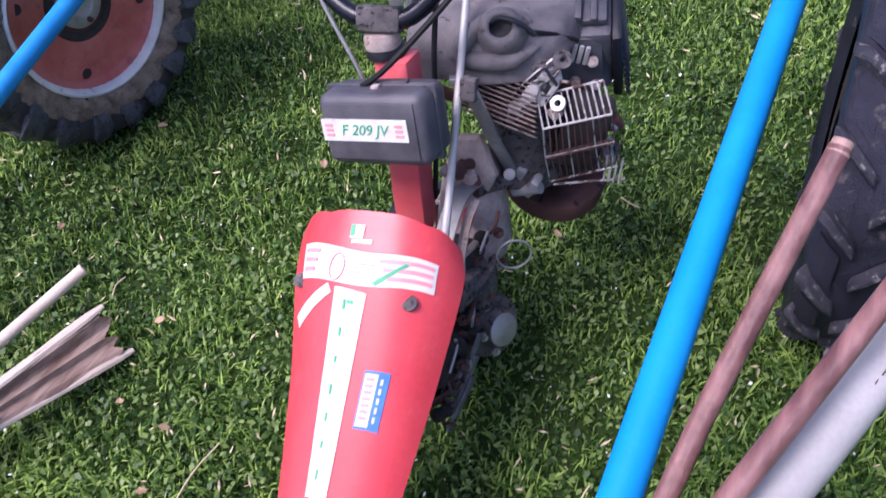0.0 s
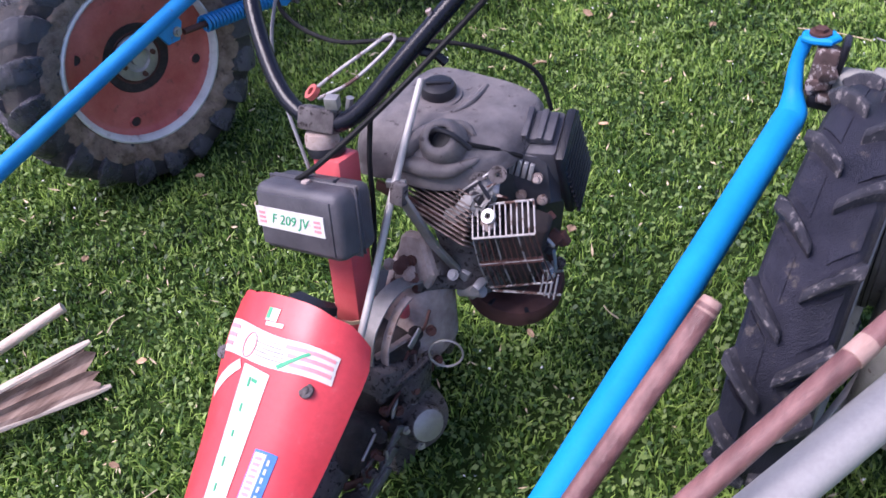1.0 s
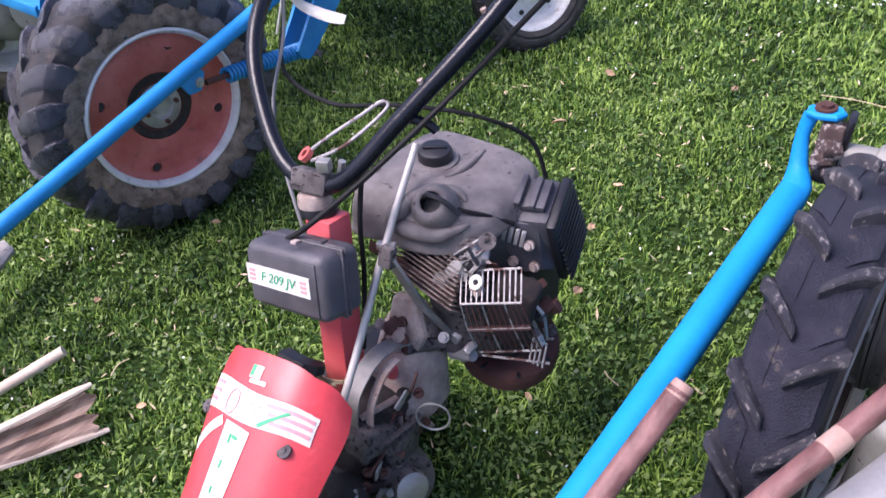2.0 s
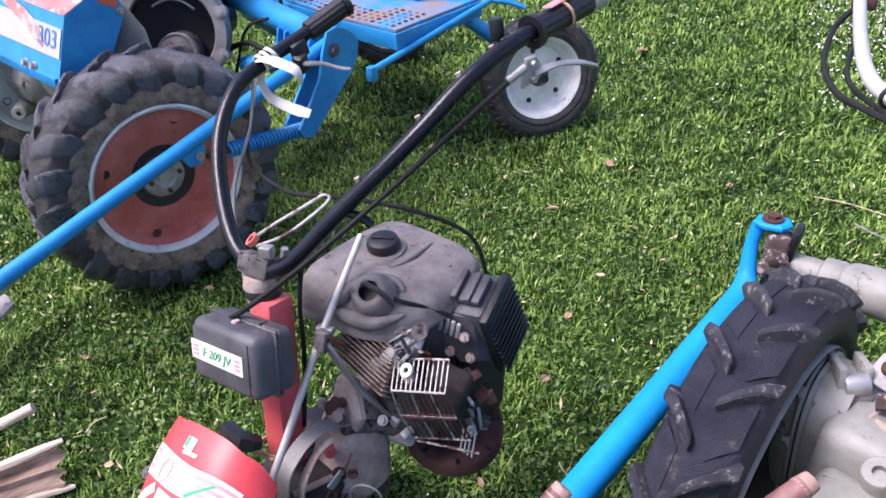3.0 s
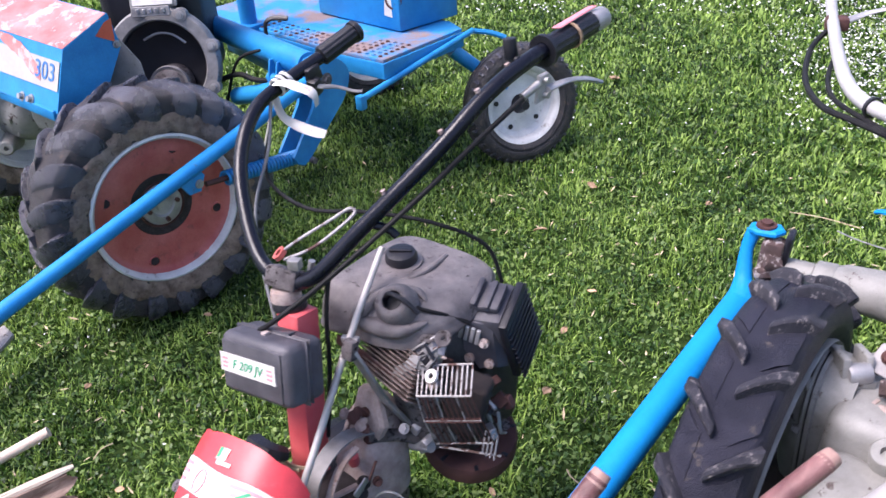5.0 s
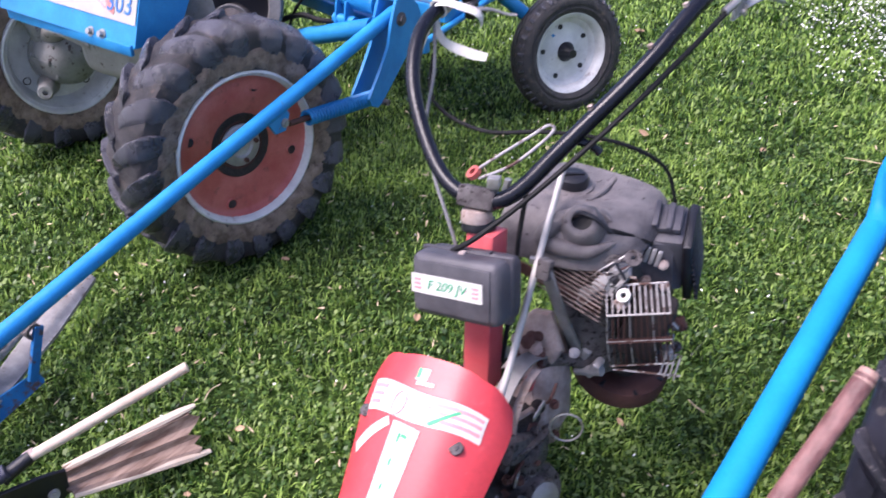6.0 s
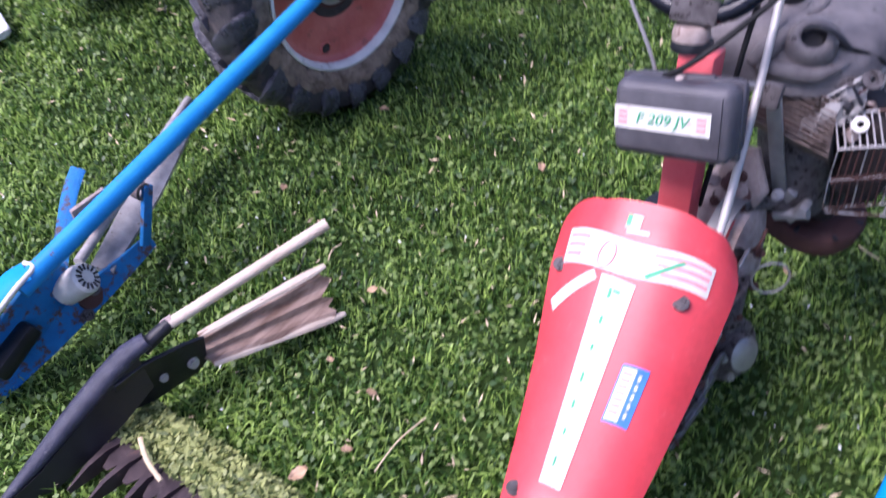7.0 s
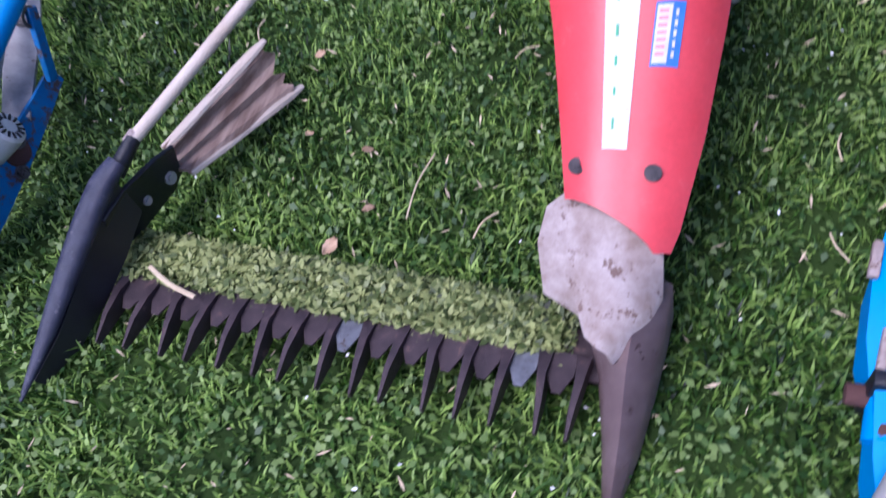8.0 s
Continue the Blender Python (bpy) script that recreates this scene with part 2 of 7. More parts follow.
RED = paint("faded_red_plastic", (0.57, 0.040, 0.052), (0.64, 0.065, 0.078), 0.40, 0, 5, 0.08, spot=(0.66, 0.15, 0.16), spot_at=0.62, spot_scale=20, spot_soft=0.2)
RED_METAL = paint("chipped_red_paint", (0.60, 0.075, 0.09), (0.64, 0.12, 0.13), 0.45, 0, 16, 0.2, spot=(0.12, 0.06, 0.05), spot_at=0.68)
RUST_RED = paint("rusty_red_paint", (0.40, 0.075, 0.064), (0.58, 0.175, 0.150), 0.42, 0, 7, 0.3, spot=(0.15, 0.075, 0.062), spot_at=0.58, spot_scale=16, spot_soft=0.12)
RIM = paint("white_rim_paint", (0.54, 0.53, 0.53), (0.76, 0.75, 0.74), 0.45, 0, 14, 0.2, spot=(0.24, 0.18, 0.155), spot_at=0.60, spot_scale=26, spot_soft=0.10)
RUST = paint("brown_rust", (0.075, 0.032, 0.028), (0.13, 0.058, 0.05), 0.8, 0.2, 22, 0.5)
TREAD = paint("smooth_worn_tread_rubber", (0.008, 0.008, 0.016), (0.085, 0.083, 0.112), 0.28, 0, 14, 1.0, spot=(0.17, 0.138, 0.125), spot_at=0.60, spot_scale=40, spot_soft=0.10, gloss=0.85)
MUD = paint("dried_brown_mud", (0.15, 0.104, 0.080), (0.42, 0.315, 0.255), 0.9, 0, 26, 1.0, spot=(0.070, 0.052, 0.043), spot_at=0.57, spot_scale=60, spot_soft=0.12, gloss=0.2)
RUBBER = paint("dusty_tyre_rubber", (0.007, 0.008, 0.017), (0.026, 0.026, 0.043), 0.46, 0, 16, 0.8, spot=(0.075, 0.066, 0.066), spot_at=0.60, spot_scale=34, gloss=0.32)
MUDDY = paint("muddy_tyre_rubber", (0.012, 0.012, 0.017), (0.058, 0.052, 0.056), 0.42, 0, 22, 1.0, spot=(0.16, 0.122, 0.102), spot_at=0.56, spot_scale=40, spot_soft=0.1, gloss=0.5)
LUGS = paint("scuffed_tread_rubber", (0.016, 0.017, 0.028), (0.058, 0.056, 0.070), 0.5, 0, 30, 0.8, spot=(0.26, 0.235, 0.235), spot_at=0.55, spot_scale=90, spot_soft=0.08, gloss=0.32)
BLACK = paint("black_plastic", (0.005, 0.005, 0.009), (0.012, 0.012, 0.018), 0.42, 0, 18, 0.25, spot=(0.05, 0.046, 0.05), spot_at=0.68, spot_scale=26)
SCUFFED = paint("scuffed_blue_black_paint", (0.014, 0.015, 0.034), (0.045, 0.046, 0.078), 0.40, 0, 26, 0.4, spot=(0.13, 0.125, 0.15), spot_at=0.61, spot_scale=70)
BOXGREY = paint("dusty_dark_grey_plastic", (0.038, 0.036, 0.046), (0.090, 0.086, 0.100), 0.42, 0, 18, 0.3)
BLACK_PAINT = paint("chipped_black_enamel", (0.004, 0.005, 0.011), (0.009, 0.010, 0.017), 0.24, 0, 14, 0.1, spot=(0.34, 0.31, 0.29), spot_at=0.68, spot_scale=48, gloss=0.3)
TANK = paint("dusty_grey_tank_plastic", (0.090, 0.080, 0.085), (0.215, 0.190, 0.190), 0.42, 0, 22, 0.5, spot=(0.055, 0.047, 0.050), spot_at=0.60, spot_scale=46)
GREASE = paint("greasy_cast_metal", (0.075, 0.064, 0.068), (0.20, 0.18, 0.185), 0.5, 0.35, 34, 0.8, spot=(0.035, 0.027, 0.028), spot_at=0.55, spot_scale=95)
DUSTY = paint("earth_dusted_casting", (0.30, 0.225, 0.20), (0.52, 0.43, 0.40), 0.85, 0.0, 34, 0.6, spot=(0.10, 0.07, 0.06), spot_at=0.6)
# oily dirt on the castings, also the painted shade of the wheel disc holes
OILY_AND_HOLE_SHADE = paint("black_oily_dirt_and_hole_shade", (0.018, 0.014, 0.015), (0.065, 0.052, 0.053), 0.55, 0.1, 40, 1.0, spot=(0.12, 0.10, 0.10), spot_at=0.60, spot_scale=60)
STEEL = paint("dull_steel", (0.30, 0.29, 0.29), (0.46, 0.45, 0.45), 0.45, 0.6, 22, 0.15, spot=(0.2, 0.13, 0.1), spot_at=0.68)
ALU = paint("cast_aluminium", (0.34, 0.33, 0.34), (0.50, 0.49, 0.50), 0.45, 0.5, 22, 0.25, spot=(0.2, 0.18, 0.17), spot_at=0.66)
ROD = paint("pale_worn_steel_rod", (0.40, 0.38, 0.37), (0.52, 0.50, 0.48), 0.5, 0.3, 30, 0.2, spot=(0.22, 0.16, 0.14), spot_at=0.66, spot_scale=30)
CAGE = paint("zinc_wire", (0.30, 0.28, 0.28), (0.46, 0.44, 0.44), 0.5, 0.4, 40, 0.1, spot=(0.12, 0.07, 0.06), spot_at=0.52)
GREYPAINT = paint("oily_grey_green_paint", (0.19, 0.188, 0.178), (0.30, 0.295, 0.28), 0.42, 0, 20, 0.3, spot=(0.085, 0.065, 0.06), spot_at=0.60, spot_scale=30)
PIPE = paint("yellowed_white_pipe_paint", (0.34, 0.325, 0.32), (0.42, 0.405, 0.40), 0.45, 0, 7, 0.08, spot=(0.22, 0.16, 0.14), spot_at=0.72)
WHITE = paint("chalky_white_paint", (0.36, 0.355, 0.35), (0.46, 0.455, 0.45), 0.5, 0, 9, 0.1, spot=(0.3, 0.22, 0.18), spot_at=0.72)
CREAM = paint("worn_cream_paint", (0.30, 0.22, 0.19), (0.52, 0.44, 0.42), 0.8, 0, 30, 0.6, spot=(0.20, 0.13, 0.11), spot_at=0.57, spot_scale=45, gloss=0.3)
STICKER = paint("scuffed_white_sticker", (0.52, 0.50, 0.47), (0.66, 0.65, 0.62), 0.6, 0, 30, 0.05, spot=(0.50, 0.34, 0.33), spot_at=0.62, spot_scale=45)
GREEN_INK = paint("green_print", (0.02, 0.30, 0.14), (0.03, 0.36, 0.18), 0.5, 0, 40, 0.0)
PINK_INK = paint("faded_red_print", (0.70, 0.22, 0.26), (0.75, 0.30, 0.32), 0.5, 0, 40, 0.0)
BLUE_INK = paint("blue_print", (0.03, 0.14, 0.50), (0.05, 0.2, 0.6), 0.5, 0, 40, 0.0)
DARK_IRON = paint("dark_mower_steel", (0.030, 0.020, 0.024), (0.075, 0.050, 0.055), 0.5, 0.4, 30, 0.4, spot=(0.16, 0.10, 0.09), spot_at=0.6)
BLADE = paint("worn_knife_steel", (0.10, 0.10, 0.11), (0.22, 0.23, 0.26), 0.5, 0.5, 40, 0.2, spot=(0.10, 0.07, 0.06), spot_at=0.55)
PALE_WOOD = wood("pale_handle_wood", (0.47, 0.37, 0.29), (0.64, 0.55, 0.46), 0.6, 24, (1, 0.1, 1))
GREY_WOOD = wood("weathered_board_wood", (0.12, 0.065, 0.045), (0.42, 0.30, 0.24), 0.85, 60, (1, 0.08, 1))
WORN_WOOD = wood("rubbed_handle_wood", (0.30, 0.17, 0.14), (0.42, 0.28, 0.24), 0.6, 30, (1, 0.1, 1))
BROWN_WOOD = wood("varnished_brown_wood", (0.10, 0.040, 0.040), (0.29, 0.145, 0.135), 0.33, 34, (1, 0.1, 1))
FINS = paint("brown_dusted_fins", (0.10, 0.072, 0.064), (0.24, 0.185, 0.165), 0.85, 0, 40, 0.5, spot=(0.05, 0.036, 0.032), spot_at=0.55, spot_scale=50)
CASTGREY = paint("grey_cast_alloy", (0.19, 0.185, 0.19), (0.31, 0.30, 0.30), 0.5, 0.2, 22, 0.35, spot=(0.09, 0.08, 0.08), spot_at=0.62)
NOSE = paint("polished_brown_steel", (0.13, 0.085, 0.085), (0.20, 0.14, 0.14), 0.45, 0.3, 24, 0.3, spot=(0.07, 0.04, 0.04), spot_at=0.62, spot_scale=40)
STRAW = paint("dry_straw", (0.50, 0.38, 0.24), (0.62, 0.50, 0.34), 0.8, 0, 60, 0.1)
DEADLEAF = paint("dead_leaf", (0.30, 0.18, 0.10), (0.48, 0.33, 0.22), 0.85, 0, 50, 0.2, vary=0.3)
PETAL = paint("white_petals", (0.75, 0.75, 0.74), (0.82, 0.82, 0.80), 0.6, 0, 60, 0.0)
# near-black to pale range puts dark gaps and lit blade highlights into the colour
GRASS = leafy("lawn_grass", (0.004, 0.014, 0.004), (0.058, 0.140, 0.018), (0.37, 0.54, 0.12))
CLOVER = leafy("clover_leaves", (0.018, 0.055, 0.014), (0.080, 0.160, 0.036), (0.26, 0.36, 0.11))
CLIPPINGS = leafy("grass_clippings", (0.018, 0.022, 0.010), (0.095, 0.135, 0.036), (0.42, 0.46, 0.17))
CABLE = paint("black_cable", (0.010, 0.010, 0.012), (0.022, 0.022, 0.023), 0.55, 0, 30, 0.0, gloss=0.12)
GREY_CABLE = paint("grey_cable", (0.14, 0.14, 0.15), (0.2, 0.2, 0.21), 0.5, 0, 30, 0.0)

# ---- lawn ----
soil_mat = paint("mossy_soil", (0.016, 0.032, 0.008), (0.036, 0.066, 0.015), 0.95, 0, 3, 0.6, gloss=0.08)


def lawn_sheet():
    bm = bmesh.new()
    xs = [-600, -60, -12, -4, -2, 0, 2, 4, 12, 60, 600]
    grid = [[bm.verts.new((x, y, SOIL)) for x in xs] for y in xs]
    for a, b in zip(grid, grid[1:]):
        for i in range(len(xs) - 1):
            bm.faces.new((a[i], a[i + 1], b[i + 1], b[i]))
    mesh = bpy.data.meshes.new("ground")
    bm.to_mesh(mesh)
    bm.free()
    mesh.materials.append(soil_mat)
    return tagged(new("ground", mesh), "mossy soil of a mown lawn under the grass", "lawn", kind="structure")


lawn_sheet()


def mesh_from_arrays(name, verts, tris, material):
    mesh = bpy.data.meshes.new(name)
    mesh.vertices.add(len(verts))
    mesh.vertices.foreach_set("co", verts.astype(np.float32).ravel())
    mesh.loops.add(tris.size)
    mesh.loops.foreach_set("vertex_index", tris.astype(np.int32).ravel())
    mesh.polygons.add(len(tris))
    mesh.polygons.foreach_set("loop_start", np.arange(0, tris.size, 3, dtype=np.int32))
    mesh.update(calc_edges=True)
    mesh.materials.append(material)
    return mesh


def blades(name, count, material, label, seed):
    """Bent tapering blades, densest round the machines and thinning evenly outwards, where they grow wider."""
    rng = np.random.default_rng(seed)
    near, far, fall = 1.15, 13.0, 1.35
    k = 2 - fall
    inner = near * near / 2
    outer = near ** fall * (far ** k - near ** k) / k
    pick = rng.uniform(0, inner + outer, count * 3)
    r = np.where(pick < inner, np.sqrt(2 * np.minimum(pick, inner)), (near ** k + np.maximum(pick - inner, 0) * k / near ** fall) ** (1 / k))
    turn = rng.uniform(0, 2 * np.pi, count * 3)
    share = 0.22 + 0.78 * ((1 + np.sin(turn)) / 2) ** 1.3
    share = np.where(r < near, 1.0, 1 + (share - 1) * np.minimum(1, (r - near) / 1.2))
    keep = np.flatnonzero(rng.uniform(0, 1, count * 3) < share)
    r, turn, share = r[keep], turn[keep], share[keep]
    x, y = -0.25 + r * np.cos(turn), 1.25 + r * np.sin(turn)
    tuft = np.sin(9 * x + 3 * np.sin(6 * y)) * np.sin(8 * y + 3 * np.sin(5 * x)) + 0.8 * np.sin(31 * x + 2 * np.sin(24 * y)) * np.sin(29 * y + 2 * np.sin(22 * x))
    grown = np.flatnonzero(rng.uniform(0, 1, len(x)) < np.clip(0.80 + 0.42 * tuft, 0.30, 1))[:count]
    x, y, r, share, tuft = x[grown], y[grown], r[grown], share[grown], tuft[grown]
    n = len(x)
    thin = np.maximum(1.0, (r / near) ** fall) / share
    way, lean = rng.uniform(0, 2 * np.pi, n), rng.uniform(0.25, 1.35, n)
    tall = rng.uniform(0, 1, n) < 0.08
    ln = np.where(tall, 0.040, 0.027) * rng.uniform(0.55, 1.3, n) * (1 + 0.26 * tuft) * thin ** 0.22
    wd = np.where(tall, 0.0042, 0.0040) * rng.uniform(0.6, 1.4, n) * thin ** 0.62
    dx, dy = np.cos(way), np.sin(way)
    sx, sy = -dy * wd / 2, dx * wd / 2
    mid_out, mid_up = ln * 0.5 * np.sin(lean * 0.6), ln * 0.5 * np.cos(lean * 0.6)
    tip_out, tip_up = mid_out + ln * 0.5 * np.sin(lean * 1.25), mid_up + ln * 0.5 * np.cos(lean * 1.25)
    z0 = np.full(n, SOIL)
    v = np.stack([
        np.stack([x - sx * 0.7, y - sy * 0.7, z0], 1), np.stack([x + sx * 0.7, y + sy * 0.7, z0], 1),
        np.stack([x + dx * mid_out - sx, y + dy * mid_out - sy, z0 + mid_up], 1), np.stack([x + dx * mid_out + sx, y + dy * mid_out + sy, z0 + mid_up], 1),
        np.stack([x + dx * tip_out, y + dy * tip_out, z0 + tip_up], 1)], 1)
    t = np.array([[0, 1, 3], [0, 3, 2], [2, 3, 4]])[None] + (np.arange(n) * 5)[:, None, None]
    mesh = mesh_from_arrays(name, v.reshape(-1, 3), t.reshape(-1, 3), material)
    return tagged(new(name, mesh), label, "grass", kind="stuff")


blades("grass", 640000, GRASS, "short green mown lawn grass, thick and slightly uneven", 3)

# ---- walk-behind mower with red cover ----
AX, AY, AZ = Vector((1, 0, 0)), Vector((0, 1, 0)), Vector((0, 0, 1))
mower = thing("sickle_mower", (0, 0, SOIL), "old walk-behind sickle mower with red cover and black handlebar on grass", "mower")


def lerp_table(table, k):
    for (a, p), (b, q) in zip(table, table[1:]):
        if k <= b:
            f = max(0.0, (k - a) / (b - a))
            return p + (q - p) * f
    return table[-1][1]


# the cover: a shield-shaped sheet, steep along the middle, its sides bent back; v runs down to the shoe
COVER_Z = [(0.10, 0.492), (0.143, 0.462), (0.178, 0.440), (0.226, 0.400), (0.31, 0.328), (0.40, 0.252), (0.45, 0.212), (0.50, 0.182), (0.56, 0.150), (0.62, 0.12)]
COVER_L = [(0.10, -0.106), (0.14, -0.113), (0.20, -0.100), (0.30, -0.065), (0.40, -0.038), (0.51, -0.010), (0.56, 0.030)]
COVER_R = [(0.10, 0.125), (0.115, 0.135), (0.14, 0.148), (0.17, 0.152), (0.28, 0.152), (0.40, 0.147), (0.51, 0.134), (0.56, 0.120)]
COVER_BEND = [(0.10, 0.088), (0.22, 0.075), (0.45, 0.030), (0.56, 0.020)]
COVER_TOP = [(0.0, -0.122), (0.10, -0.132), (0.25, -0.143), (0.45, -0.139), (0.65, -0.134), (0.80, -0.130), (0.90, -0.118), (1.0, -0.112)]
COVER_END = [(0.0, -0.488), (0.5, -0.520), (0.85, -0.545), (1.0, -0.535)]


def cover_point(u, v, lift=0.0):
    d = -v
    lo, hi = lerp_table(COVER_L, d), lerp_table(COVER_R, d)
    q = max(-1.05, min(1.05, 2 * (u - lo) / (hi - lo) - 1))
    return Vector((u, v - lift * 0.65, lerp_table(COVER_Z, d) - lerp_table(COVER_BEND, d) * abs(q) ** 3 + lift * 0.76))


def cover_sheet():
    rows = []
    for i in range(33):
        row = []
        for j in range(33):
            q = j / 32
            a, b = lerp_table(COVER_TOP, q), lerp_table(COVER_END, q)
            v = a + (b - a) * i / 32
            lo, hi = lerp_table(COVER_L, -v), lerp_table(COVER_R, -v)
            row.append(cover_point(lo + (hi - lo) * q, v))
        rows.append(row)
    return thicken(loft(rows), 0.004)


def cover_patch(corners, nu=10, nv=6, lift=0.0016, bow=0.0):
    """A sticker that follows the cover; corners (u, v) in order round it, bow sags its middle down the slope."""
    a, b, c, d = (Vector(p) for p in corners)
    rows = []
    for i in range(nv + 1):
        f = i / nv
        l, r = a.lerp(d, f), b.lerp(c, f)
        row = []
        for j in range(nu + 1):
            p = l.lerp(r, j / nu)
            x = (p.x - 0.022) / 0.105
            row.append(cover_point(p.x, p.y - bow * max(0.0, 1 - x * x), lift))
        rows.append(row)
    return thicken(loft(rows), 0.0006)


def inset(corners, x0, x1, y0, y1):
    """A piece of a four-cornered outline, in shares of its width and height."""
    a, b, c, d = (Vector(p) for p in corners)

    def at(x, y):
        return tuple(a.lerp(b, x).lerp(d.lerp(c, x), y))
    return [at(x0, y0), at(x1, y0), at(x1, y1), at(x0, y1)]


cover = part("cover", cover_sheet(), RED, mower, "faded red plastic front cover", sharp=50)
WING = [(-0.083, -0.169), (0.121, -0.158), (0.125, -0.192), (-0.074, -0.205)]
SAG = 0.022
wing = part("sticker", cover_patch(WING, 16, 6, 0.0016, SAG), STICKER, cover, "scuffed white winged sticker")
for k in range(3):
    y = 0.16 + 0.26 * k
    part("stripe", cover_patch(inset(WING, 0.64 + 0.03 * k, 0.985, y, y + 0.13), 6, 2, 0.0026, SAG), PINK_INK, wing)
    part("stripe", cover_patch(inset(WING, 0.02, 0.17 - 0.02 * k, y, y + 0.12), 4, 2, 0.0026, SAG), PINK_INK, wing)
part("stripe", cover_patch([(0.045, -0.193), (0.085, -0.168), (0.089, -0.170), (0.05, -0.196)], 6, 2, 0.0028, SAG), GREEN_INK, wing)
for k in range(5):
    part("stripe", cover_patch(inset(WING, 0.36 + 0.01 * k, 0.60 + 0.02 * k, 0.22 + 0.13 * k, 0.245 + 0.13 * k), 4, 2, 0.0026, SAG), GREY_CABLE, wing)
ring_c = (-0.012, -0.205)
ring_pts = [cover_point(ring_c[0] + 0.011 * math.cos(a), ring_c[1] + 0.014 * math.sin(a), 0.0022) for a in (2 * math.pi * k / 20 for k in range(21))]
part("emblem", tube(ring_pts, 0.0011, 6, 1, cap=False), PINK_INK, wing)
STRIP = [(-0.008, -0.2255), (0.041, -0.2265), (0.055, -0.441), (0.024, -0.442)]
strip = part("sticker", cover_patch(STRIP, 6, 20), STICKER, cover, "long white sticker with green print")
for k in range(7):
    y = 0.05 + 0.135 * k
    part("print_bar", cover_patch(inset(STRIP, 0.34, 0.42, y, y + 0.050 - 0.008 * (k % 3)), 3, 3, 0.0026), GREEN_INK, strip)
    if k == 0:
        part("print_bar", cover_patch(inset(STRIP, 0.46, 0.66, y, y + 0.018), 3, 2, 0.0026), GREEN_INK, strip)
SMALL = [(-0.021, -0.2225), (-0.012, -0.232), (-0.060, -0.2615), (-0.072, -0.2455)]
part("sticker", cover_patch(SMALL, 6, 6), STICKER, cover, "small worn white sticker")
DEALER = [(0.065, -0.301), (0.100, -0.294), (0.101, -0.356), (0.067, -0.361)]
dealer = part("sticker", cover_patch(DEALER, 6, 6), BLUE_INK, cover, "small blue and white sticker")
part("print_bar", cover_patch(inset(DEALER, 0.06, 0.58, 0.05, 0.95), 5, 5, 0.0024), STICKER, dealer)
for k in range(7):
    y = 0.12 + 0.11 * k
    part("print_bar", cover_patch(inset(DEALER, 0.14, 0.46, y, y + 0.055), 3, 2, 0.0031), PINK_INK, dealer)
for k in range(5):
    y = 0.12 + 0.16 * k
    part("print_bar", cover_patch(inset(DEALER, 0.70, 0.80, y, y + 0.10), 3, 2, 0.0024), STICKER, dealer)
part("sticker", cover_patch([(-0.006, -0.157), (0.014, -0.155), (0.016, -0.171), (-0.004, -0.173)], 3, 3), STICKER, cover, "small emblem sticker")
part("sticker", cover_patch([(-0.006, -0.157), (0.000, -0.1565), (0.002, -0.170), (-0.004, -0.1705)], 3, 3, 0.0024), GREEN_INK, cover)
part("sticker", cover_patch([(0.000, -0.174), (0.030, -0.170), (0.031, -0.175), (0.001, -0.179)], 3, 3), STICKER, cover)
for u, v in ((0.100, -0.2175), (-0.078, -0.208), (0.091, -0.460), (-0.005, -0.456)):
    p = cover_point(u, v)
    part("washer", rod(p - AZ * 0.002, p + Vector((0, -0.0018, 0.0022)), 0.0112, seg=18, bevel=0.0008), GREASE, cover)
    part("screw", rod(p, p + Vector((0, -0.0034, 0.0040)), 0.0055, seg=6, bevel=0.0008), GREASE, cover)

# shoe under the cover, with the worn cream plate and dark nose
part("shoe_plate", thicken(loft([
    [(-0.045, -0.470, 0.115), (-0.015, -0.462, 0.150), (0.06, -0.49, 0.165), (0.118, -0.525, 0.130), (0.125, -0.525, 0.05)],
    [(-0.048, -0.520, 0.100), (-0.018, -0.520, 0.122), (0.06, -0.55, 0.138), (0.125, -0.57, 0.105), (0.132, -0.57, 0.03)],
    [(-0.030, -0.575, 0.060), (0.010, -0.580, 0.087), (0.055, -0.60, 0.112), (0.098, -0.612, 0.106), (0.112, -0.615, 0.07)],
    [(0.022, -0.595, 0.050), (0.036, -0.635, 0.072), (0.054, -0.655, 0.086), (0.070, -0.662, 0.086), (0.078, -0.664, 0.066)],
]), 0.005), CREAM, mower, "worn cream steel shoe plate", sharp=60)
part("shoe_nose", loft([
    [(0.040, -0.545, 0.0), (0.070, -0.545, 0.080), (0.105, -0.548, 0.112), (0.136, -0.545, 0.085), (0.144, -0.545, 0.0)],
    [(0.034, -0.590, 0.0), (0.052, -0.60, 0.064), (0.095, -0.61, 0.094), (0.134, -0.60, 0.068), (0.142, -0.60, 0.0)],
    [(0.060, -0.660, 0.0), (0.066, -0.665, 0.045), (0.095, -0.67, 0.068), (0.126, -0.67, 0.045), (0.136, -0.67, -0.005)],
    [(0.078, -0.740, -0.008), (0.083, -0.74, 0.020), (0.100, -0.745, 0.036), (0.120, -0.745, 0.022), (0.128, -0.745, -0.01)],
    [(0.094, -0.835, -0.02), (0.096, -0.835, -0.005), (0.102, -0.838, 0.002), (0.108, -0.835, -0.005), (0.11, -0.835, -0.02)],
], closed=True), NOSE, mower, "rust-brown pointed shoe", sharp=50)
part("link", beam((0.045, -0.50, 0.145), (0.06, -0.535, 0.12), 0.014, 0.016), DUSTY, mower)

